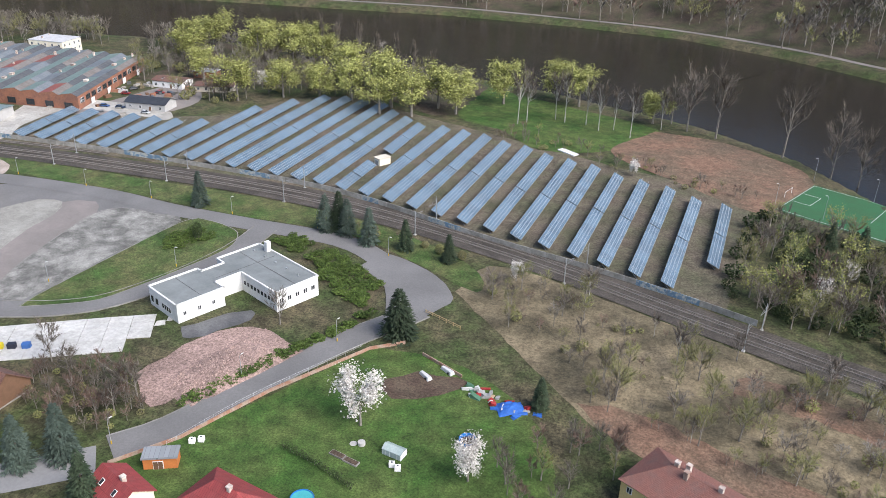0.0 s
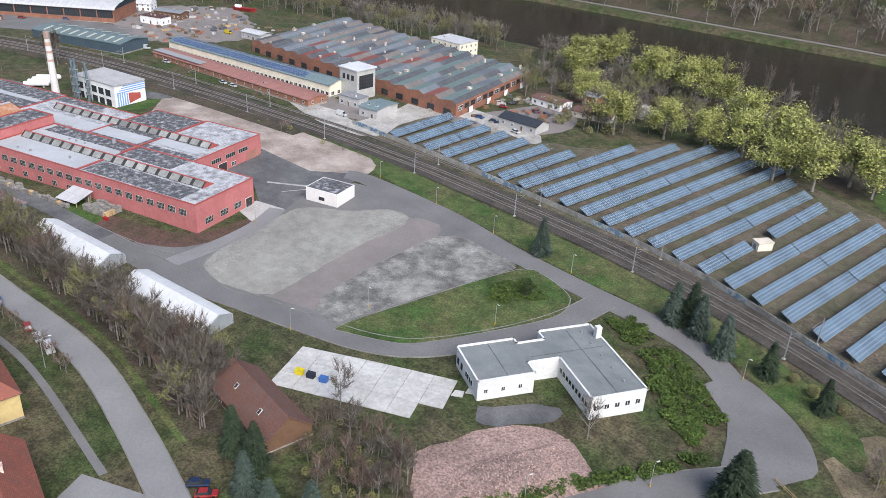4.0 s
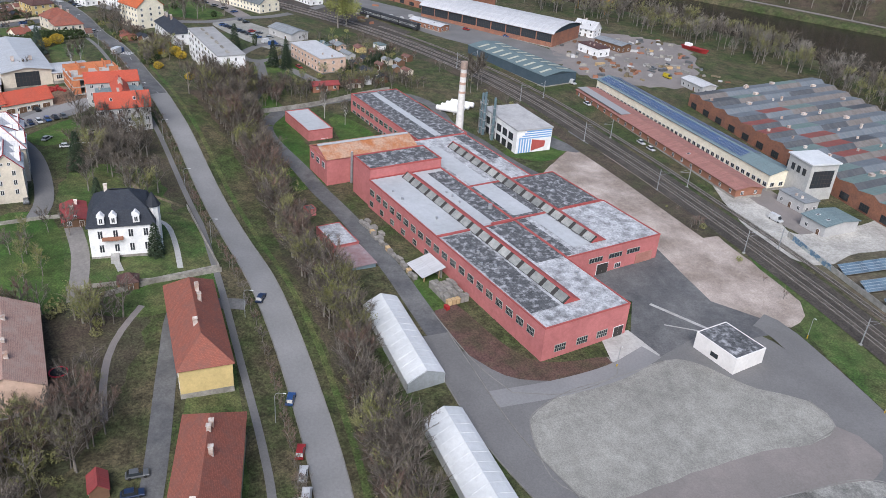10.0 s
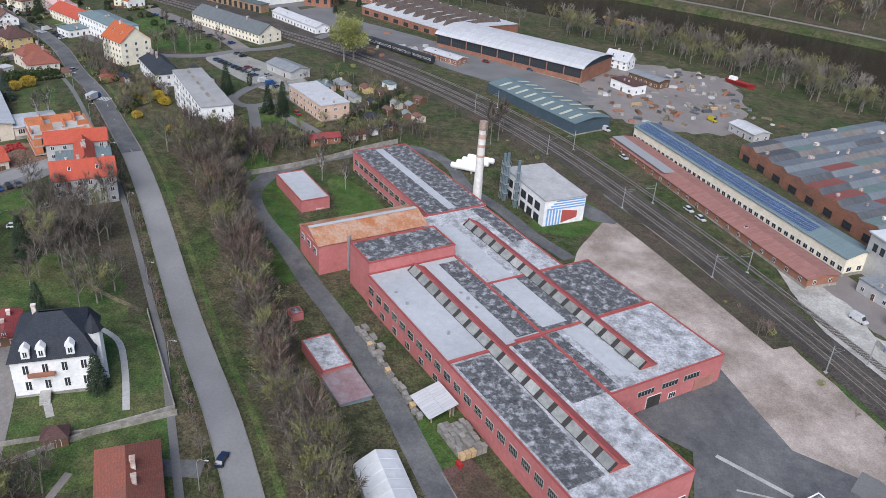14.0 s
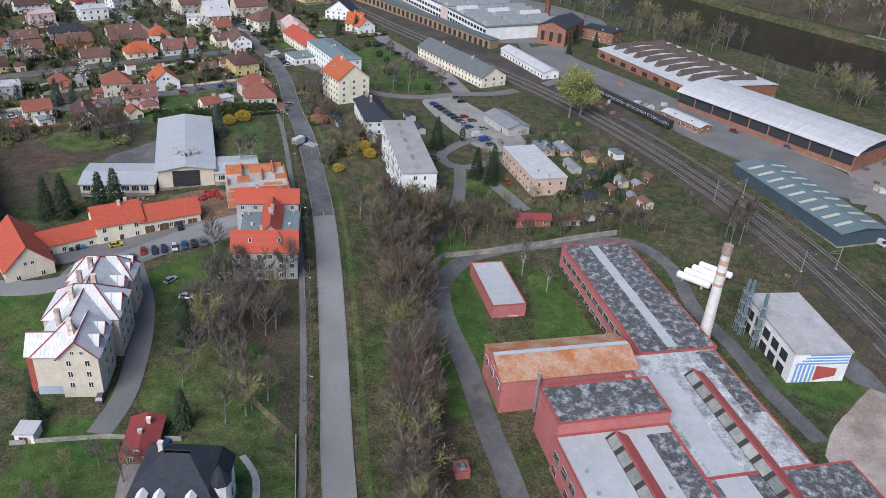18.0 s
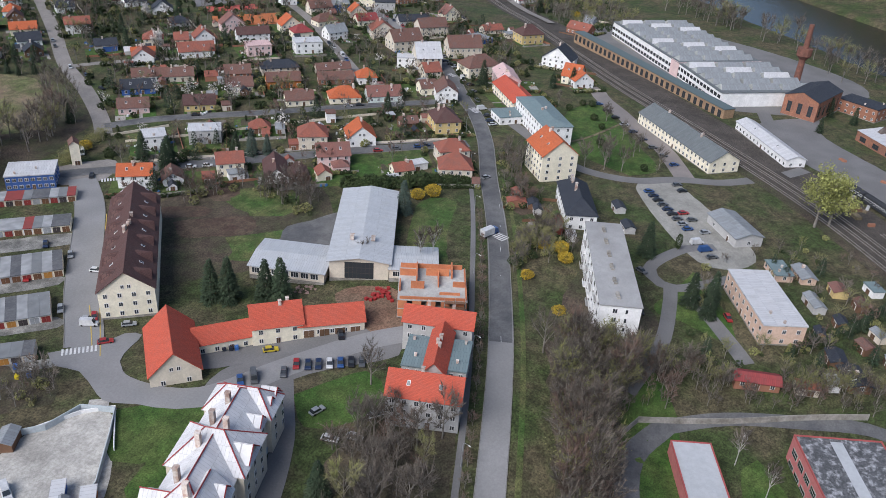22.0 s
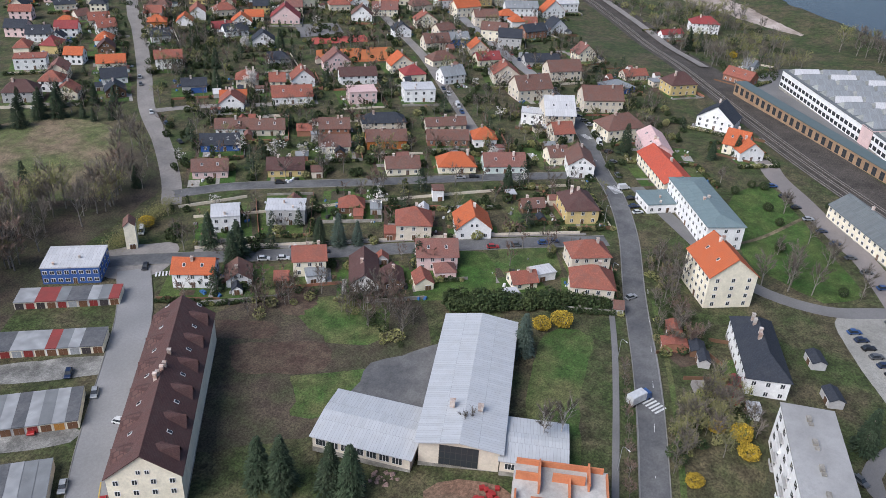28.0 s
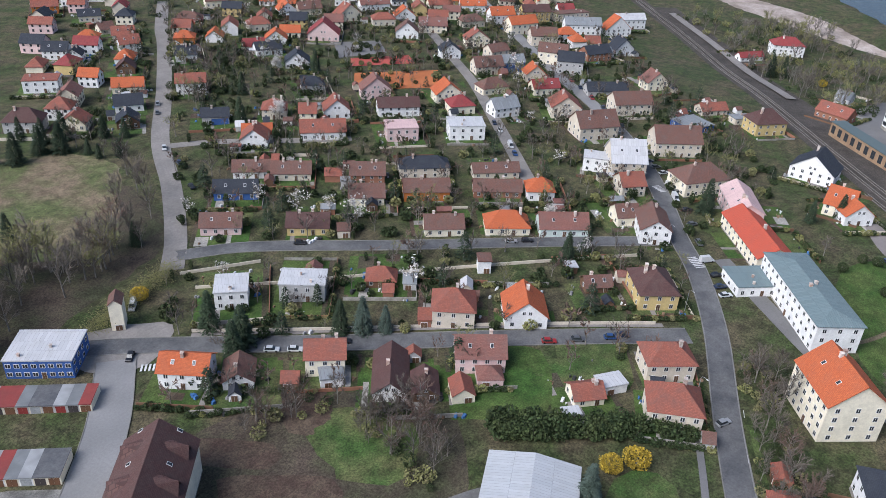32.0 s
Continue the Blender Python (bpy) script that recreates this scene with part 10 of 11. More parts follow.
for x, y, c, v in ((-535, 47, "red", 0), (-531, 51, "grey", 0), (-523, 57, "silver", 0), (-513, 55.5, "white", 1), (-509, 59, "blue", 1), (-505, 62, "grey", 0), (-561, 40, "grey", 0), (-556, 43, "black", 0)):
    car(x, y, 130, c, bool(v))
for k in range(9):
    car(-582 - 7.6 * k, 35 - 6.2 * k, 130, PARKCOL[(k * 3) % 8])
truck = root("box_truck", -476, -10.5, 157, None, "white and blue box truck on the road", "truck")
b = Build()
b.box(-3.6, -1.15, 0.9, 1.4, 1.15, 3.3)
part("box", b, CARPAINT["white"], truck)
b = Build()
b.solid([(1.5, -1.1, .5), (3.6, -1.1, .5), (3.6, 1.1, .5), (1.5, 1.1, .5)], [(1.5, -1.1, 2.6), (3.1, -1.1, 2.6), (3.1, 1.1, 2.6), (1.5, 1.1, 2.6)])
part("cab", b, CARPAINT["blue"], truck)
for x_ in (-2.6, 2.6):
    for sg in (-1, 1):
        b = Build()
        b.tube((x_, sg * .85, .48), (x_, sg * 1.15, .48), .48, .48, 10)
        part("wheel", b, TYRE, truck)

# ---- lamps and masts ----
LAMPHEAD = mat("lamp_head", (0.62, 0.62, 0.60), None, 1, 3, 0.5, 0.05)


def street_lamp(x, y, yaw, h=8.0, arm=1.8, foot=None):
    t = root("street_lamp", x, y, yaw, None, "pale curved-arm street lamp" if arm > 1 else "slim post lamp with yellow foot", "street lamp", "street lamps")
    b = Build()
    b.tube((0, 0, -.3), (0, 0, h - 1), 0.09, 0.06, 6)
    part("pole", b, METAL, t)
    b = Build()
    pts = [Vector((0, 0, h - 1)), Vector((arm * .12, 0, h - .35)), Vector((arm * .45, 0, h - .05)), Vector((arm, 0, h))]
    for p, q in zip(pts, pts[1:]):
        b.tube(p, q, 0.05, 0.045, 5)
    part("arm", b, METAL, t)
    b = Build()
    b.solid([(arm - .1, -.12, h - .05), (arm + .65, -.12, h), (arm + .65, .12, h), (arm - .1, .12, h - .05)], [(arm, -.06, h + .1), (arm + .55, -.06, h + .12), (arm + .55, .06, h + .12), (arm, .06, h + .1)])
    part("lamp_head", b, LAMPHEAD, t)
    if foot:
        b = Build()
        b.tube((0, 0, 0), (0, 0, 1.0), 0.14, 0.14, 6)
        part("foot", b, mat("yellow_foot", (0.55, 0.36, 0.03), None, 1, 2) if "yellow_foot" not in bpy.data.materials else bpy.data.materials["yellow_foot"], t, "yellow painted foot")


for x, y, yaw in ((-190, 69, 80), (-220, 66, 75), (-257, 58, 72), (-297, 46.5, 70), (-335, 35, 70), (-372, 23.5, 68), (-410, 10.5, 66), (-451, -6, 64), (-489, -21.5, 62), (-530, -40, 60), (-568, -58, 58), (-604, -79, 55), (-640, -105, 50), (-676, -133, 45)):
    street_lamp(x, y, yaw)
for x, y, yaw in ((-243, 202, 0), (-213, 203.5, 0), (-185, 204, 0), (-152, 204, 0), (-121, 206, 0), (-92, 198, 0), (-96.5, 127, 70), (-107.5, 97, 70), (-175, 123, 40), (-145, 166, 0), (-236, 147, 0), (-172, 145, 0), (-84, 150, 70)):
    street_lamp(x, y, yaw, 6.5, 0.5, True)
for k in range(13):
    p = rail_line[8 + k * 8]
    s = rail_side[8 + k * 8]
    for sg in (-1, 1):
        q = p + s * sg * 6.6
        t = root("catenary_mast", q.x, q.y, math.degrees(math.atan2(-s.y * sg, -s.x * sg)), None, "grey steel catenary mast beside the tracks", "mast", "catenary masts")
        b = Build()
        b.tube((0, 0, -.5), (0, 0, 8.2), 0.17, 0.12, 6)
        part("pole", b, METAL, t)
        b = Build()
        b.tube((0, 0, 7.4), (4.4, 0, 6.6), 0.04, 0.04, 4)
        b.tube((0, 0, 6.0), (4.4, 0, 6.4), 0.04, 0.04, 4)
        part("cantilever", b, METAL, t)
        b = Build()
        b.box(-.4, -.4, -.4, .4, .4, .3)
        part("foundation", b, CONCRETE, t)

# ---- garden plots of the estate: lawn, soil or paving, and a low wall ----
def plot(x, y, yaw, w, d, material, label, lift=0.07):
    m = pose(x, y, 0, 0, 0, yaw)
    q = [[m @ Vector((-w / 2 + w * i / 5, -d / 2 + d * j / 5, 0)) for i in range(6)] for j in range(6)]
    b = Build()
    z = heights([[p.x for p in r] for r in q], [[p.y for p in r] for r in q]) + lift
    b.v = [(p.x, p.y, float(h)) for r, zr in zip(q, z) for p, h in zip(r, zr)]
    b.f = [(j * 6 + i, j * 6 + i + 1, j * 6 + i + 7, j * 6 + i + 6) for j in range(5) for i in range(5)]
    b.m = [0] * 25
    tagged(part("garden_plot", b, material), label, "garden", kind="structure")


def low_wall(a, c, h=1.0, material=OLDCONC, label="low rendered garden wall", name="garden_wall"):
    a, c = Vector((*a, 0)), Vector((*c, 0))
    n = max(1, int((c - a).length / 6))
    s = Vector((-(c - a).y, (c - a).x, 0)).normalized() * 0.11
    b = Build()
    p = [a.lerp(c, k / n) for k in range(n + 1)]
    z = heights([q.x for q in p], [q.y for q in p])
    for k in range(n + 1):
        b.v += [(*(p[k] - s).xy, z[k] - .3), (*(p[k] + s).xy, z[k] - .3), (*(p[k] + s).xy, z[k] + h), (*(p[k] - s).xy, z[k] + h)]
    for k in range(n):
        o = 4 * k
        b.f += [(o + i, o + (i + 1) % 4, o + 4 + (i + 1) % 4, o + 4 + i)[::-1] for i in range(4)]
    b.f += [(3, 2, 1, 0)[::-1], (4 * n, 4 * n + 1, 4 * n + 2, 4 * n + 3)[::-1]]
    b.m = [0] * len(b.f)
    return tagged(part(name, b, material), label, "wall", kind="structure")


low_wall((-265.4, 20.7), (-273.3, 34.5), 1.5, OLDCONC, "old stone wall below the villa garden")
low_wall((-273.3, 34.5), (-279, 50.8), 1.5, OLDCONC, "old stone wall below the villa garden")
rnd = random.Random(5)
homes = [ob for ob in scene.collection.objects if ob.name.split(".")[0] == "house" and ob.matrix_basis.translation.x < -440 and ob not in FAR]
SHEDROOF = ("red", "grey", "brown", "dark", "white", "mauve")
CENTRES = np.array([ob.matrix_basis.translation[:2] for ob in homes])
ROADPTS = ROAD_XY
PALEGRAVEL = mat("pale_garden_gravel", (0.34, 0.32, 0.295), (0.26, 0.245, 0.22), 0.2, 1.6, 0.95, 0.3, grain=0.3)
COVERS = [GRASS, LUSH, GROUND, SOIL, PAVING, PALEGRAVEL, LITTER]
FENCES = (OLDCONC, PLASTERED["timber"], PLASTERED["beige"], PLASTERED["timber"], OLDCONC, PLASTERED["brick"])
rows_of_shrubs, clutter = [], []


def lot(i, x, y, u, v, w, front, back):
    """The garden of one house: lawn, dug beds, paths and yards in one draped sheet."""
    cell = 1.5
    nx_, ny_ = int(w / cell), int((front + back) / cell)
    cover = np.full((ny_, nx_), rnd.choice((0, 1, 1, 0, 1)))
    cover[int(ny_ * .55):, :] = rnd.choice((0, 1, 1, 0, 2))
    for k in range(rnd.choice((3, 4, 5))):
        a, c = rnd.randrange(nx_), rnd.randrange(ny_)
        cover[c:c + rnd.randrange(2, 6), a:a + rnd.randrange(2, 5)] = rnd.choice((3, 3, 4, 5, 6, 1, 2))
    a = rnd.randrange(1, nx_ - 1)
    cover[:int(front / cell), a:a + rnd.choice((1, 1, 2))] = rnd.choice((4, 5))
    cover[:, 0 if rnd.random() < .5 else -1] = rnd.choice((3, 6))
    gx_, gy_ = np.meshgrid(-w / 2 + cell * np.arange(nx_ + 1), -front + cell * np.arange(ny_ + 1))
    px, py = x + u.x * gx_ + v.x * gy_, y + u.y * gx_ + v.y * gy_
    pz = heights(px, py) + 0.085
    mx, my = px[:-1, :-1] + (u.x + v.x) * cell / 2, py[:-1, :-1] + (u.y + v.y) * cell / 2
    mid = np.stack([mx, my], -1)[..., None, :]
    mine = ((mid - CENTRES) ** 2).sum(-1).argmin(-1) == i
    free = ((mid - ROADPTS) ** 2).sum(-1).min(-1) > 5.4 ** 2
    b = Build()
    b.v = np.stack([px, py, pz], -1).reshape(-1, 3).tolist()
    for j in range(ny_):
        for k in range(nx_):
            if mine[j, k] and free[j, k]:
                o = j * (nx_ + 1) + k
                b.f.append((o, o + 1, o + nx_ + 2, o + nx_ + 1))
                b.m.append(int(cover[j, k]))
                if rnd.random() < 0.05 and clear(mx[j, k], my[j, k], -2):
                    clutter.append((mx[j, k], my[j, k]))
    if b.f:
        tagged(part("garden_plot", b, COVERS), "house garden with lawn, dug beds and paved path", "garden", kind="structure")


def fence(a, c):
    n = max(2, int((c - a).length / 3))
    p = [a.lerp(c, k / n) for k in range(n + 1)]
    if all(clear(q.x, q.y, -3.2) and off_road(q.x, q.y, 4.6) for q in p):
        low_wall(tuple(a), tuple(c), rnd.uniform(.8, 1.5), rnd.choice(FENCES), "garden fence wall along the plot")
        if rnd.random() < 0.6:
            for k in range(int((c - a).length / 1.8)):
                q = a.lerp(c, k * 1.8 / (c - a).length)
                rows_of_shrubs.append((q.x + rnd.uniform(.3, .9), q.y + rnd.uniform(.3, .9)))


for i, ob in enumerate(homes):
    x, y, _ = ob.matrix_basis.translation
    yaw = math.degrees(ob.matrix_basis.to_euler().z)
    u, v = Vector((math.cos(radians(yaw)), math.sin(radians(yaw)))), Vector((-math.sin(radians(yaw)), math.cos(radians(yaw))))
    w, front, back = rnd.uniform(17, 23), rnd.uniform(10, 13), rnd.uniform(15, 20)
    lot(i, x, y, u, v, w, front, back)
    o = Vector((x, y))
    fence(o - v * front - u * w / 2, o - v * front + u * w / 2)
    fence(o - v * front + u * w / 2, o + v * back + u * w / 2)
    if rnd.random() < .5:
        fence(o + v * back - u * w / 2, o + v * back + u * w / 2)
    for k in range(2):
        c = o + v * rnd.uniform(8, 15) * (1 if k == 0 else rnd.choice((-.7, 1))) + u * rnd.uniform(-8, 8)
        if rnd.random() < 0.62 and off_road(c.x, c.y, 6) and clear(c.x, c.y, 0):
            house(c.x, c.y, yaw + rnd.choice((0, 90)), rnd.uniform(2.8, 5.5), rnd.uniform(2.5, 4), rnd.uniform(2.1, 2.6), rnd.choice(("gx", "flat", "gy")), rnd.choice(("timber", "beige", "grey", "brick", "white")), rnd.choice(SHEDROOF))
wood("garden_hedges", rows_of_shrubs, ("bush", "bush", "shrub"), (2.6, 4.6), 51, "hedge rows along the garden fences", (1.0, 1.35), 3)
JUNK = [mat("junk_" + nm, c, None, 1, 3, 0.7, 0.1, island=0.3) for nm, c in {"wood": (0.22, 0.14, 0.09), "white": (0.66, 0.66, 0.66), "grey": (0.26, 0.26, 0.26), "blue": (0.06, 0.16, 0.36), "dark": (0.04, 0.04, 0.04)}.items()]
b = Build()
for x, y in clutter:
    z, s = hz(x, y), rnd.choice((0, 0, 1, 1, 2, 3, 4))
    for k in range(rnd.choice((1, 2, 4))):
        a, c, h = x + rnd.uniform(-1, 1), y + rnd.uniform(-1, 1), rnd.uniform(.3, 1.0)
        b.solid([(a, c, z - .1), (a + h * 1.2, c + .2, z - .1), (a + h * 1.1, c + h, z - .1), (a - .1, c + h * .9, z - .1)], [(a + .05, c + .05, z + h), (a + h, c + .2, z + h), (a + h, c + h * .9, z + h), (a, c + h * .85, z + h)], s)
tagged(part("garden_clutter", b, JUNK), "firewood, tubs and oddments in the gardens", "clutter", kind="stuff")
for a, c in (((-469, -165), (-555, -62)), ((-484, -182), (-500, -166)), ((-500, -166), (-590, -82)), ((-486, -192), (-507, -178))):
    low_wall(a, c, 1.1, PLASTERED["beige"], "rendered street-side garden wall with pillars")

# ---- concrete slab yard, one slab at a time ----
SLABM = mat("pale_concrete_slab", (0.50, 0.49, 0.47), (0.40, 0.39, 0.37), 0.3, 1.0, 0.9, 0.15, grain=0.14, tint=0.07)
yard = root("slab_yard", -146, 124, 31, 0, "cracked pale concrete slab yard", "pavement", kind="structure")
for i in range(7):
    for j in range(3):
        if (i, j) in ((6, 0),):
            continue
        b = Build()
        x0, y0 = -19 + i * 5.7, -8.4 + j * 5.6
        g = [hz(*(pose(-146, 124, 0, 0, 0, 31) @ Vector((x, y, 0))).xy) for x, y in ((x0, y0), (x0 + 5.6, y0), (x0 + 5.6, y0 + 5.5), (x0, y0 + 5.5))]
        top = [(x0, y0), (x0 + 5.58, y0 + random.uniform(-.06, .06)), (x0 + 5.58, y0 + 5.48), (x0, y0 + 5.48)]
        b.solid([(x, y, h - .1) for (x, y), h in zip(top, g)], [(x, y, h + .2 + random.uniform(-.01, .01)) for (x, y), h in zip(top, g)])
        part("slab", b, SLABM, yard)
for k in range(6):
    b = Build()
    x0, y0 = 21 + k * 2.7, 2.5 + k * 1.7 + (k % 2) * 0.4
    q = [pose(-146, 124, 0, 0, 0, 31) @ Vector((x0, y0, 0))]
    h = hz(q[0].x, q[0].y)
    b.solid([(x0, y0, h - .1), (x0 + 2.6, y0 + .3, h - .1), (x0 + 2.4, y0 + 2.6, h - .1), (x0 + .3, y0 + 2.2, h - .1)], [(x0, y0, h + .18), (x0 + 2.6, y0 + .3, h + .18), (x0 + 2.4, y0 + 2.6, h + .18), (x0 + .3, y0 + 2.2, h + .18)])
    part("slab", b, SLABM, yard)


def prop(name, x, y, yaw, label, category, z=None):
    return root(name, x, y, yaw, z, label, category)


def crate(x, y, yaw, sx, sy, sz, material, label, category="crate", name="crate", z=None, lid=None):
    """A slatted box: body, proud rim and lid."""
    t = prop(name, x, y, yaw, label, category, z)
    b = Build()
    b.box(-sx / 2, -sy / 2, 0, sx / 2, sy / 2, sz * 0.9)
    part("body", b, material, t)
    b = Build()
    b.solid([(-sx / 2 - .04, -sy / 2 - .04, sz * .9), (sx / 2 + .04, -sy / 2 - .04, sz * .9), (sx / 2 + .04, sy / 2 + .04, sz * .9), (-sx / 2 - .04, sy / 2 + .04, sz * .9)], [(-sx / 2, -sy / 2, sz), (sx / 2, -sy / 2, sz), (sx / 2, sy / 2, sz), (-sx / 2, sy / 2, sz)])
    part("lid", b, lid or material, t)
    return t


BINS = {c: mat("bin_" + c, v, None, 1, 3, 0.6, 0.05) for c, v in (("yellow", (0.62, 0.50, 0.02)), ("black", (0.025, 0.03, 0.045)), ("blue", (0.05, 0.14, 0.38)))}
for x, y, c in ((-157, 114.5, "yellow"), (-154.2, 115.8, "black"), (-151, 117.2, "blue")):
    crate(x, y, 30, 1.9, 1.3, 1.5, BINS[c], f"large {c} plastic waste container", "bin", "waste_container")
for x, y, c in ((-383.5, -52.5, "black"), (-384.5, -51, "black"), (-385.5, -49.8, "blue"), (-387, -51.5, "black"), (-352, -95, "blue"), (-349, -91, "yellow"), (-351, -89, "blue")):
    crate(x, y, 40, 1.3, 1.0, 1.3, BINS[c], f"{c} plastic wheeled rubbish bin", "bin", "waste_container")

# stacked crates and pallets beside the factory
PALLET = [mat("grey_old_wood", (0.26, 0.245, 0.225), (0.19, 0.18, 0.165), 0.6, 2, 0.9, 0.3, tint=0.15), mat("fresh_pallet_wood", (0.50, 0.36, 0.20), (0.42, 0.29, 0.16), 0.6, 2, 0.9, 0.3, tint=0.12)]
rnd = random.Random(8)
fp = lambda s, r: Vector((FX, FY)) + FU * s + FV * r
for i in range(7):
    for j in range(5):
        q = fp(31 + i * 1.5, -7.5 + j * 1.35)
        h = rnd.choice((1.1, 1.6, 1.6, 2.1))
        crate(q.x, q.y, FYAW + rnd.uniform(-6, 6), 1.3, 1.15, h, PALLET[1 if i == 0 and j < 3 else 0], "stacked weathered wooden crate by the factory wall", "crate", lid=ROOFS["grey"] if rnd.random() < 0 else None)
for k in range(20):
    q = fp(46 + k * 2.0, -9.6 + rnd.uniform(-.4, .4) + k * 0.12)
    crate(q.x, q.y, FYAW + rnd.uniform(-8, 8), 1.4, 1.2, rnd.uniform(.8, 1.7), PALLET[1 if k in (2, 9, 15) else 0], "old wooden pallet stack along the works road", "pallet", "pallet_stack")
for k in range(6):
    q = fp(72 + k * 2.4, -7.0 + (k % 2) * 1.6)
    crate(q.x, q.y, FYAW, 2.2, 1.5, 0.9, PALLET[0], "low pile of grey boards", "boards", "board_pile")
lt = factory_root("lean_to_shed", "open lean-to shed with corrugated pale roof", "shed")
for x, y in ((43.5, 3.2), (51.0, 3.2), (43.5, 8.0), (51.0, 8.0)):
    b = Build()
    b.box(x - .1, y - .1, -.2, x + .1, y + .1, 4.2 if y < 5 else 3.2)
    part("post", b, PALLET[1], lt)
b = Build()
slab(b, [(52, 9.0, 3.1), (42.8, 9.0, 3.1), (42.8, 1.5, 4.9), (52, 1.5, 4.9)], 0.1)
part("roof", b, ROOFS["white"], lt, "corrugated pale sheet roof")
b = Build()
b.box(43.4, 2.2, -.2, 51, 2.4, 4.3)
part("back_wall", b, PALLET[0], lt)
red = fp(29.5, -9)
crate(red.x, red.y, FYAW, 1.6, 1.0, 1.1, mat("red_trolley", (0.35, 0.03, 0.03), None, 1, 3, 0.5, 0.05), "small red wheeled cart", "cart", "cart")

# retaining wall round the works lane, and brick wall of the allotment
for a, c in zip([(-388, 49), (-397, 52), (-411, 57), (-421, 76), (-431, 94)], [(-397, 52), (-411, 57), (-421, 76), (-431, 94), (-440, 112)]):
    low_wall(a, c, 2.0, OLDCONC, "old concrete retaining wall behind the works", "retaining_wall")
BRICKWALL = mat("weathered_brick_wall", (0.30, 0.15, 0.10), (0.34, 0.27, 0.22), 0.5, 2, 0.95, 0.3)
for a, c in zip([(-104, 92), (-96, 104), (-88, 125), (-75, 150), (-62, 153)], [(-96, 104), (-88, 125), (-75, 150), (-68, 156), (-50, 148)]):
    low_wall(a, c, 0.9, BRICKWALL, "weathered brick garden wall below the road", "boundary_wall")
rl_ = spline([(-97, 101), (-90, 122), (-77, 150)], 2.4)
rail_t = root("road_railing", 0, 0, 0, 0, "thin steel railing along the road", "railing")
for p, q in zip(rl_, rl_[1:]):
    z0, z1 = hz(p.x, p.y), hz(q.x, q.y)
    b = Build()
    b.tube((p.x, p.y, z0), (p.x, p.y, z0 + 1.25), .04, .04, 4)
    part("post", b, METAL, rail_t)
    b = Build()
    b.tube((p.x, p.y, z0 + 1.2), (q.x, q.y, z1 + 1.2), .035, .035, 4)
    b.tube((p.x, p.y, z0 + .7), (q.x, q.y, z1 + .7), .03, .03, 4)
    part("bar", b, METAL, rail_t)
WOODRAIL = mat("yellowed_timber", (0.46, 0.34, 0.18), None, 1, 3, 0.9, 0.2)
bar = root("timber_barrier", -69, 172, -20, None, "yellowed timber rail barrier at the lot", "barrier")
for k in range(6):
    b = Build()
    b.box(k * 2.4 - .08, -.08, -.2, k * 2.4 + .08, .08, 1.1)
    part("post", b, WOODRAIL, bar)
for z in (.45, .95):
    b = Build()
    b.box(-.2, -.16, z, 12.3, -.08, z + .16)
    part("rail", b, WOODRAIL, bar)

# allotment: pools, greenhouse, beds, well, junk heap
POOLBLUE = mat("pool_liner_blue", (0.02, 0.17, 0.50), None, 1, 3, 0.5, 0.05)
POOLWATER = mat("pool_water", (0.07, 0.36, 0.36), (0.06, 0.31, 0.33), 0.5, 2, 0.12, 0.0)
for x, y, r, water, lab in ((-64, 98.5, 2.3, True, "round blue pool with green water"), (-41, 127, 1.9, False, "empty round blue paddling pool")):
    t = prop("garden_pool", x, y, 0, lab, "pool")
    b = Build()
    n = 20
    for k in range(n):
        a0, a1 = 6.2832 * k / n, 6.2832 * (k + 1) / n
        for r0, z0, r1, z1 in ((r, -.1, r, .95), (r, .95, r - .14, .95), (r - .14, .95, r - .14, .1)):
            b.face([(r0 * math.cos(a0), r0 * math.sin(a0), z0), (r0 * math.cos(a1), r0 * math.sin(a1), z0), (r1 * math.cos(a1), r1 * math.sin(a1), z1), (r1 * math.cos(a0), r1 * math.sin(a0), z1)])
    part("wall", b, POOLBLUE, t)
    b = Build()
    b.tube((0, 0, .05), (0, 0, .75 if water else .12), r - .15, r - .15, 20)
    part("water" if water else "floor", b, POOLWATER if water else SOIL, t)
gh = prop("greenhouse", -53.5, 117.5, -8, "small greenhouse with clear plastic panes", "greenhouse")
GHG = mat("greenhouse_sheet", (0.30, 0.37, 0.36), (0.36, 0.42, 0.41), 0.6, 3, 0.25, 0.0)
b = Build()
b.box(-2.2, -1.2, -.1, 2.2, 1.2, 1.5)
part("side_panes", b, GHG, gh)
b = Build()
slab(b, [(-2.3, -1.3, 1.5), (2.3, -1.3, 1.5), (2.3, 0, 2.3), (-2.3, 0, 2.3)], .05)
slab(b, [(2.3, 1.3, 1.5), (-2.3, 1.3, 1.5), (-2.3, 0, 2.3), (2.3, 0, 2.3)], .05)
part("roof_panes", b, GHG, gh)
for k in range(6):
    b = Build()
    b.box(-2.25 + k * .88, -1.24, -.1, -2.19 + k * .88, 1.24, 1.52)
    part("rib", b, FRAME, gh)
for x, y, yaw in ((-64, 112.6, -10), (-60.5, 111.8, -10)):
    t = prop("raised_bed", x, y, yaw, "raised timber garden bed with soil", "garden bed")
    b = Build()
    b.box(-1.7, -.7, -.1, 1.7, .7, .4)
    part("frame", b, PALLET[0], t)
    b = Build()
    b.box(-1.55, -.55, .38, 1.55, .55, .46)
    part("soil", b, SOIL, t)
t = prop("garden_well", -61, 117.5, 0, "round concrete well ring with cover", "well")
b = Build()
b.tube((0, 0, -.1), (0, 0, .8), .8, .8, 14)
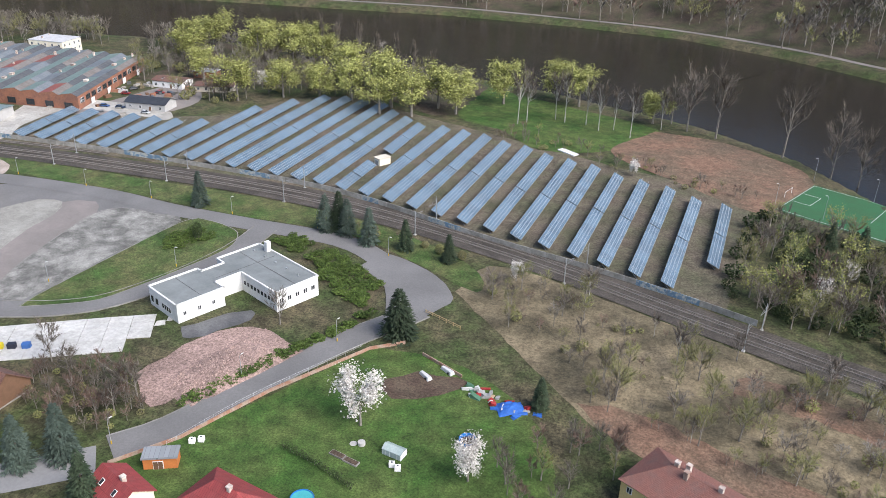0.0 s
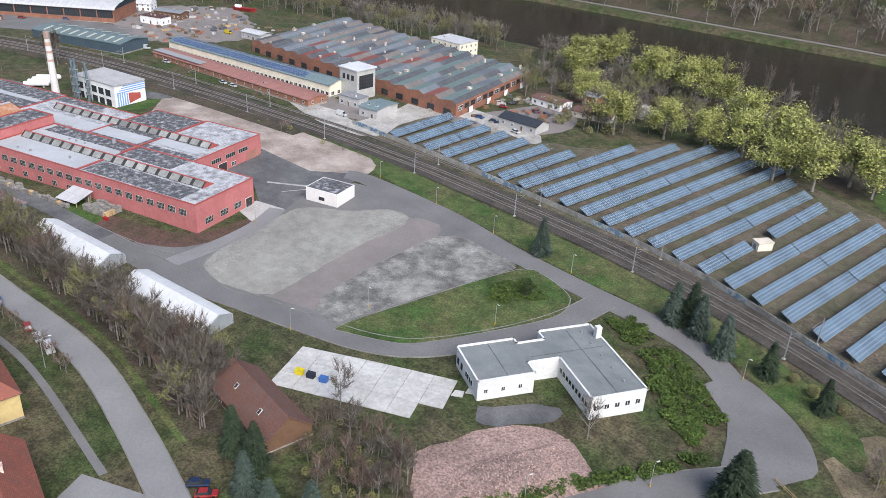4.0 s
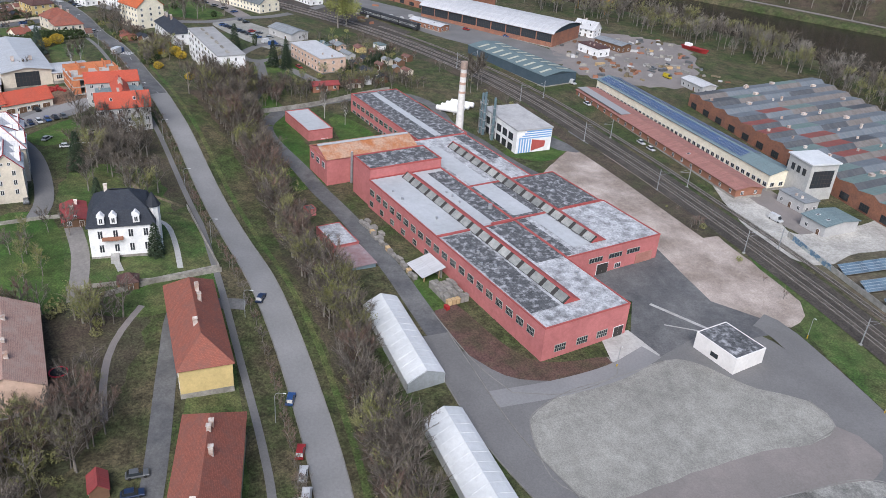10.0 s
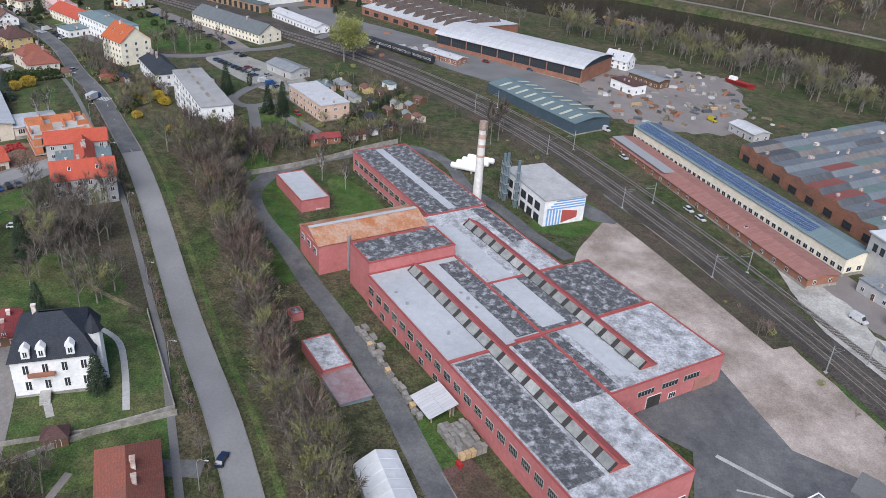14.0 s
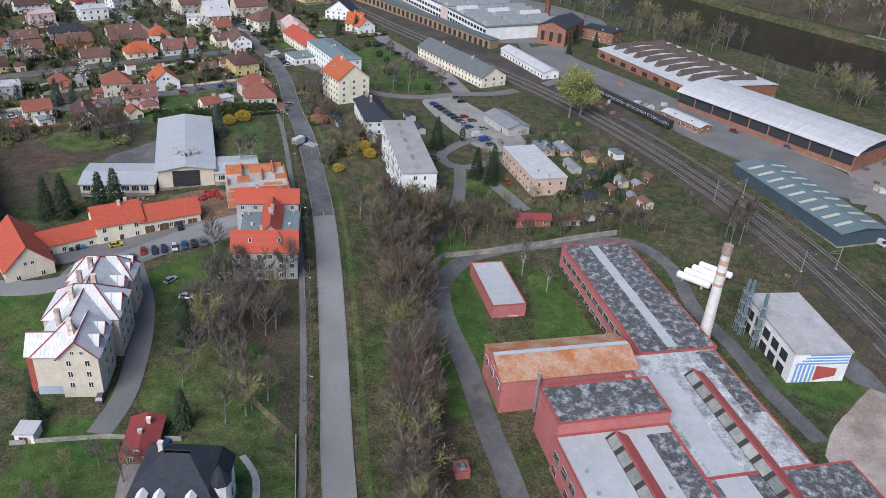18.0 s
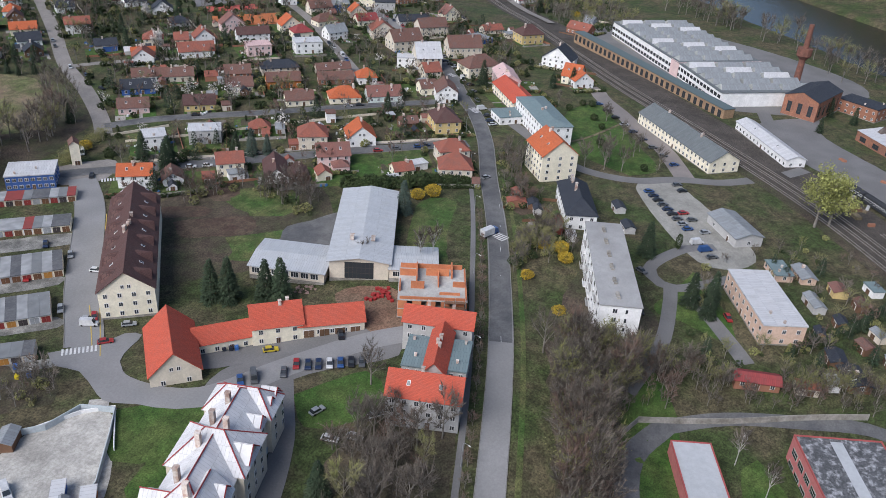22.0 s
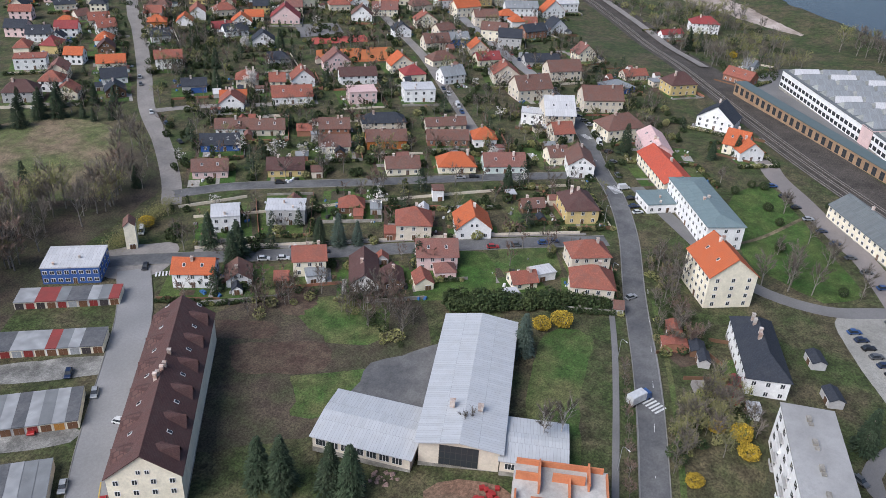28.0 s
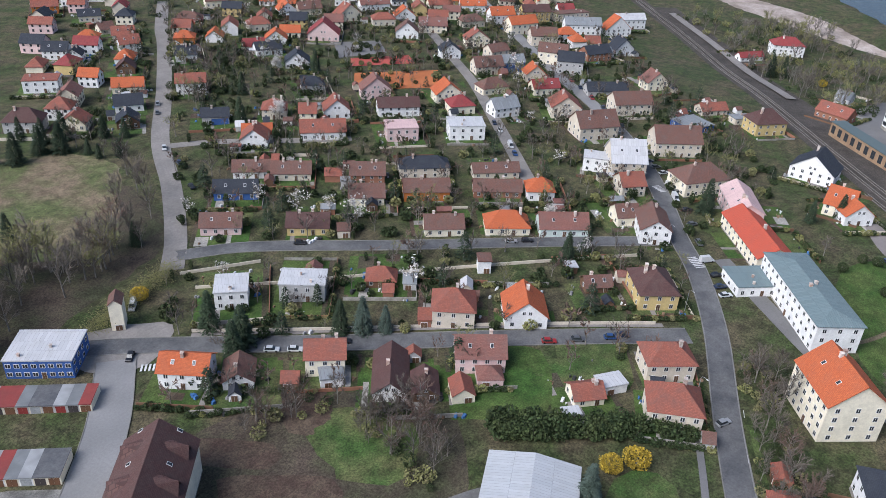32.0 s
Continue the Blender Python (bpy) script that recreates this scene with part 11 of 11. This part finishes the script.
part("ring", b, CONCRETE, t)
b = Build()
b.tube((-1.7, -.4, 0), (-1.7, -.4, .12), .8, .8, 14)
part("cover", b, CONCRETE, t)
for x, y, c in ((-52.5, 114, "white"), (-51, 113.5, "white"), (-93, 104, "white"), (-91.6, 105.2, "white")):
    t = prop("water_tank", x, y, 20, "white plastic water tank in a cage", "tank")
    b = Build()
    b.box(-.6, -.5, 0, .6, .5, 1.1)
    part("tank", b, PLASTERED["white"], t)
    b = Build()
    b.tube((0, 0, 1.1), (0, 0, 1.2), .18, .18, 8)
    part("cap", b, BINS["black"], t)
hedge([(-75, 110), (-66, 108), (-57, 105)], 1.4, 1.6)
rnd = random.Random(21)
JUNK = [mat("junk_" + nm, c, None, 1, 3, 0.7, 0.1) for nm, c in (("red", (0.30, 0.03, 0.03)), ("blue", (0.03, 0.12, 0.42)), ("white", (0.55, 0.55, 0.54)), ("grey", (0.30, 0.30, 0.29)), ("green", (0.07, 0.16, 0.10)), ("tan", (0.40, 0.30, 0.2)))]
for k in range(34):
    f = k / 34
    x, y = -48 + 17 * f + rnd.gauss(0, 1.0), 144.5 - 4 * f + rnd.gauss(0, 1.2)
    j = rnd.choice((0, 0, 2, 3, 3, 4, 5)) if f < .55 else rnd.choice((1, 1, 2, 0, 3))
    t = prop("scrap_piece", x, y, rnd.uniform(0, 360), "discarded household scrap on a junk heap", "scrap")
    t.matrix_basis = t.matrix_basis @ pose(0, 0, 0, rnd.uniform(-18, 18), rnd.uniform(-18, 18))
    b = Build()
    sx, sy, sz = rnd.uniform(.4, 1.5), rnd.uniform(.3, 1.0), rnd.uniform(.2, .9)
    b.solid([(-sx, -sy, -.2), (sx, -sy, -.2), (sx, sy, -.2), (-sx, sy, -.2)], [(-sx * rnd.uniform(.5, 1), -sy, sz), (sx, -sy * rnd.uniform(.4, 1), sz * .8), (sx * .8, sy, sz), (-sx, sy * .7, sz * .9)])
    part("piece", b, JUNK[j], t)
t = prop("tarpaulin", -36, 141, 30, "crumpled blue tarpaulin over a heap", "tarpaulin")
b = Build()
for i in range(8):
    for j in range(8):
        q = [(-3 + .75 * (i + a), -2.4 + .6 * (j + c)) for a, c in ((0, 0), (1, 0), (1, 1), (0, 1))]
        b.face([(x, y, max(.05, 1.3 - .2 * (x * x / 2 + y * y / 1.5)) + .3 * noise.noise((x, y, 2))) for x, y in q])
part("sheet", b, JUNK[1], t)
for x, y, yaw in ((-58, 145, 145), (-54, 149, 150)):
    t = prop("boat_hull", x, y, yaw, "old white upturned trailer shell", "trailer")
    b = Build()
    b.solid([(-2, -.7, 0), (2, -.6, 0), (2, .6, 0), (-2, .7, 0)], [(-1.7, -.5, .9), (1.8, -.35, .7), (1.8, .35, .7), (-1.7, .5, .9)])
    part("shell", b, JUNK[2], t)
    b = Build()
    b.tube((-1, -.8, .3), (-1, .8, .3), .3, .3, 10)
    part("wheel", b, TYRE, t)
# rubble stones
t = root("rubble_heap", -102, 129, 70, None, "heap of pinkish crushed brick rubble", "rubble")
b = Build()
RR = random.Random(4)
for i in range(16):
    for j in range(10):
        q = [(-15 + 2 * (i + a), -7.5 + 1.5 * (j + c)) for a, c in ((0, 0), (1, 0), (1, 1), (0, 1))]
        b.face([(x, y, max(-.2, 1.6 * (1 - (x / 15) ** 2) * (1 - (y / 7.5) ** 2)) + .35 * noise.noise((x * .6, y * .6, 1)) * (abs(x) < 14) * (abs(y) < 7)) for x, y in q])
part("mound", b, RUBBLE, t)
b = Build()
for k in range(1400):
    x, y = RR.uniform(-13, 13), RR.uniform(-6.5, 6.5)
    z = max(-.2, 1.6 * (1 - (x / 15) ** 2) * (1 - (y / 7.5) ** 2)) + .35 * noise.noise((x * .6, y * .6, 1))
    s = RR.uniform(.08, .22)
    b.solid([(x - s, y - s, z - .1), (x + s, y - s * .7, z - .1), (x, y + s, z - .1)], [(x - s * .5, y - s * .4, z + s), (x + s * .6, y, z + s * .8), (x, y + s * .6, z + s)])
tagged(part("stones", b, mat("rubble_stone", (0.42, 0.30, 0.26), (0.30, 0.22, 0.19), 0.6, 2, 0.95, 0.3, island=0.3), t), kind="stuff")

# white tilted sheet and poles near the pitch, goal frames
crate(-64, 314, 150, 9, 3, 0.5, PLASTERED["white"], "pale plastic-covered stack by the hedge", "stack", "covered_stack")
for x, y, yaw in ((21.5, 306.5, -22),):
    t = prop("football_goal", x, y, yaw, "white football goal frame at the pitch", "goal")
    for q, r in (((0, -3.2, 0), (0, -3.2, 2.2)), ((0, 3.2, 0), (0, 3.2, 2.2)), ((0, -3.2, 2.2), (0, 3.2, 2.2))):
        b = Build()
        b.tube(q, r, .07, .07, 5)
        part("bar", b, FRAME, t)
for x, y in ((17, 292), (33, 287), (31, 328), (52, 318), (60, 272)):
    street_lamp(x, y, 200, 9, 0.4)

# allotment cabins between the peach house and the railway
for x, y, yaw, w, d, wall, roof in ((-508, 92, 26, 9, 5, "peach", "grey"), (-497, 110, 20, 5, 4, "timber", "brown"), (-510, 114, 30, 6, 4, "white", "teal"), (-482, 104, 20, 5, 3.5, "timber", "dark"), (-481, 115, 35, 5, 3.5, "beige", "grey"), (-468, 118, 10, 4, 3, "timber", "grey"), (-489, 126, 40, 4.5, 3.5, "timber", "brown"), (-444, 96, 105, 6, 4, "beige", "red"), (-505, -11, 25, 4, 7, "brick", "red"), (-503, -2, 25, 5, 3, "grey", "dark"), (-490, 96, 26, 9, 4, "grey", "grey"), (-503, 103, 20, 6, 5, "yellow", "mauve"), (-461, 103, 15, 7, 5, "timber", "dark"), (-454, 108, 25, 9, 6, "timber", "dark"), (-449, 102.5, 25, 4.5, 3, "white", "white"), (-472, 111, 35, 5, 4, "timber", "brown"), (-506, 84, 26, 10, 6, "peach", "teal"), (-472, 98, 10, 4, 3, "timber", "dark"), (-465, 123, 30, 5, 4, "beige", "mauve"), (-480, 121, 30, 4, 4, "timber", "grey"), (-514, -14, 25, 5, 4, "brick", "red"), (-507, -5, 25, 5, 4, "timber", "dark"), (-497, 8, 20, 4, 3, "red", "maroon"), (-509, 31, 30, 6, 4, "grey", "dark"), (-489, 15, 25, 4, 3, "white", "white"), (-492, 9, 25, 5, 3.5, "red", "maroon"), (-524, 24, 30, 6, 4, "grey", "dark"), (-308, -17.5, 100, 4, 4, "white", "white"), (-331, -73, 30, 6, 4, "timber", "grey"), (-324, -50, 40, 6, 2.6, "blue", "white"), (-321, -46, 40, 6, 2.6, "blue", "grey"), (-326, -43.5, 40, 5, 3, "orange", "white")):
    house(x, y, yaw, w, d, 2.5, "gx" if roof not in ("white", "teal") else "flat", wall, roof, rise=0.9)
for a, c in (((-270, 14), (-274, 34)), ((-274, 34), (-281, 50)), ((-305, -20), (-311, -2)), ((-311, -2), (-314, 14)), ((-334, -73), (-346, -66)), ((-346, -66), (-351, -60)), ((-351, -60), (-340, -50)), ((-281, 50), (-322, 37))):
    low_wall(a, c, 1.2, OLDCONC if a[0] > -330 else PLASTERED["white"], "weathered boundary wall of a garden")
SITEFENCE = mat("pale_site_fence", (0.44, 0.48, 0.50), (0.36, 0.40, 0.42), 0.4, 2, 0.7, 0.1)
yard_line = [(-308, -44), (-319, -44.5), (-330, -45.5), (-343, -54), (-350, -59), (-347, -67), (-338, -69), (-334, -73)]
for a, c in zip(yard_line, yard_line[1:]):
    low_wall(a, c, 1.9, SITEFENCE, "pale sheet fence round the builder's yard", "site_fence")
for a, c in (((-499, -14), (-512, -8)), ((-512, -8), (-505, 3)), ((-492, -4), (-499, 6)), ((-499, 6), (-491, 14)), ((-516, -4), (-520, 6))):
    low_wall(a, c, 1.2, PLASTERED["timber"], "dark timber garden fence", "garden_fence")
# site material: red bags and rubble before the silver-roofed hall
for k in range(22):
    x, y = -424 + rnd.gauss(0, 2.2) - 3.4, -27 + rnd.gauss(0, 2.0)
    crate(x, y, rnd.uniform(0, 90), 1.0, 1.0, .9, JUNK[0], "red wrapped pallet of building material", "pallet", "material_pallet")
for k in range(26):
    x, y = -420 + rnd.gauss(0, 3.5), -50 + rnd.gauss(0, 3.5)
    t = prop("rubble_lump", x, y, rnd.uniform(0, 360), "lump of broken brick and plaster", "rubble")
    b = Build()
    s = rnd.uniform(.3, .9)
    b.solid([(-s, -s * .7, -.1), (s, -s, -.1), (s * .6, s, -.1), (-s * .8, s * .6, -.1)], [(-s * .5, -s * .3, s * .7), (s * .6, -s * .4, s * .5), (s * .2, s * .5, s * .6), (-s * .4, s * .3, s * .8)])
    part("lump", b, RUBBLE, t)
# timber yard: stacks, boat, crane mast
for k in range(26):
    x, y = -508 + rnd.uniform(-22, 26), 252 + rnd.uniform(-22, 34)
    if clear(x, y, 0):
        crate(x, y, rnd.uniform(0, 180), rnd.uniform(3, 6), rnd.uniform(1, 2), rnd.uniform(.7, 1.6), PALLET[rnd.choice((0, 0, 1))], "stack of sawn timber in the yard", "timber", "timber_stack")
t = prop("boat", -535, 304, 30, "red rusty boat hull on land", "boat")
b = Build()
b.solid([(-7, -1, 0), (6, -1, 0), (9, 0, 0), (6, 1, 0), (-7, 1, 0)], [(-8, -2, 2.2), (6, -2, 2.2), (10.5, 0, 2.8), (6, 2, 2.2), (-8, 2, 2.2)])
part("hull", b, JUNK[0], t)
b = Build()
b.box(-6, -1.3, 2.2, -2, 1.3, 3.8)
part("cabin", b, PLASTERED["white"], t)
t = prop("gantry_crane", -640, 275, 40, "rusty yellow gantry crane by the river works", "crane")
for x in (-12, 12):
    for y in (-2, 2):
        b = Build()
        b.tube((x, y, -.3), (x, y * .3, 9), .3, .2, 5)
        part("leg", b, mat("crane_yellow", (0.34, 0.24, 0.06), (0.28, 0.14, 0.06), 0.5, 2) if x < 0 and y < 0 else bpy.data.materials["crane_yellow"], t)
b = Build()
b.box(-16, -.8, 9, 16, .8, 10.2)
part("girder", b, bpy.data.materials["crane_yellow"], t)

patch("soil_bed", [(-433, -128), (-446, -109), (-452, -114), (-440, -132)], SOIL, 0.1, "dug brown garden soil", rag=0.6)
# loose goods in the works yards: too small and many to count
rnd = random.Random(91)
b = Build()
for (x0, y0, x1, y1), n_ in (((-300, 268, -252, 326), 60), ((-560, 215, -470, 296), 110), ((-440, 206, -310, 214), 26), ((-640, 100, -560, 150), 24)):
    for x, y in spread([(x0, y0), (x1, y0), (x1, y1), (x0, y1)], n_, int(x1), gap=-1, road=7):
        z, w_, d_, h_, s_ = hz(x, y), rnd.uniform(.5, 2.6), rnd.uniform(.5, 1.4), rnd.uniform(.4, 1.6), rnd.randrange(6)
        a = rnd.uniform(0, 3.1)
        u, v = Vector((math.cos(a), math.sin(a), 0)), Vector((-math.sin(a), math.cos(a), 0))
        o = Vector((x, y, z - .1))
        ring = [o - u * w_ - v * d_, o + u * w_ - v * d_, o + u * w_ + v * d_, o - u * w_ + v * d_]
        b.solid(ring, [o + (p - o) * 0.9 + Vector((0, 0, h_)) for p in ring], s_)
tagged(part("yard_goods", b, [PLASTERED["timber"], OLDCONC, PLASTERED["grey"], PLASTERED["brick"], DRYGRASS, CARPAINT["grey"]]), "timber, crates and scrap heaped in the works yards", "clutter", kind="stuff")
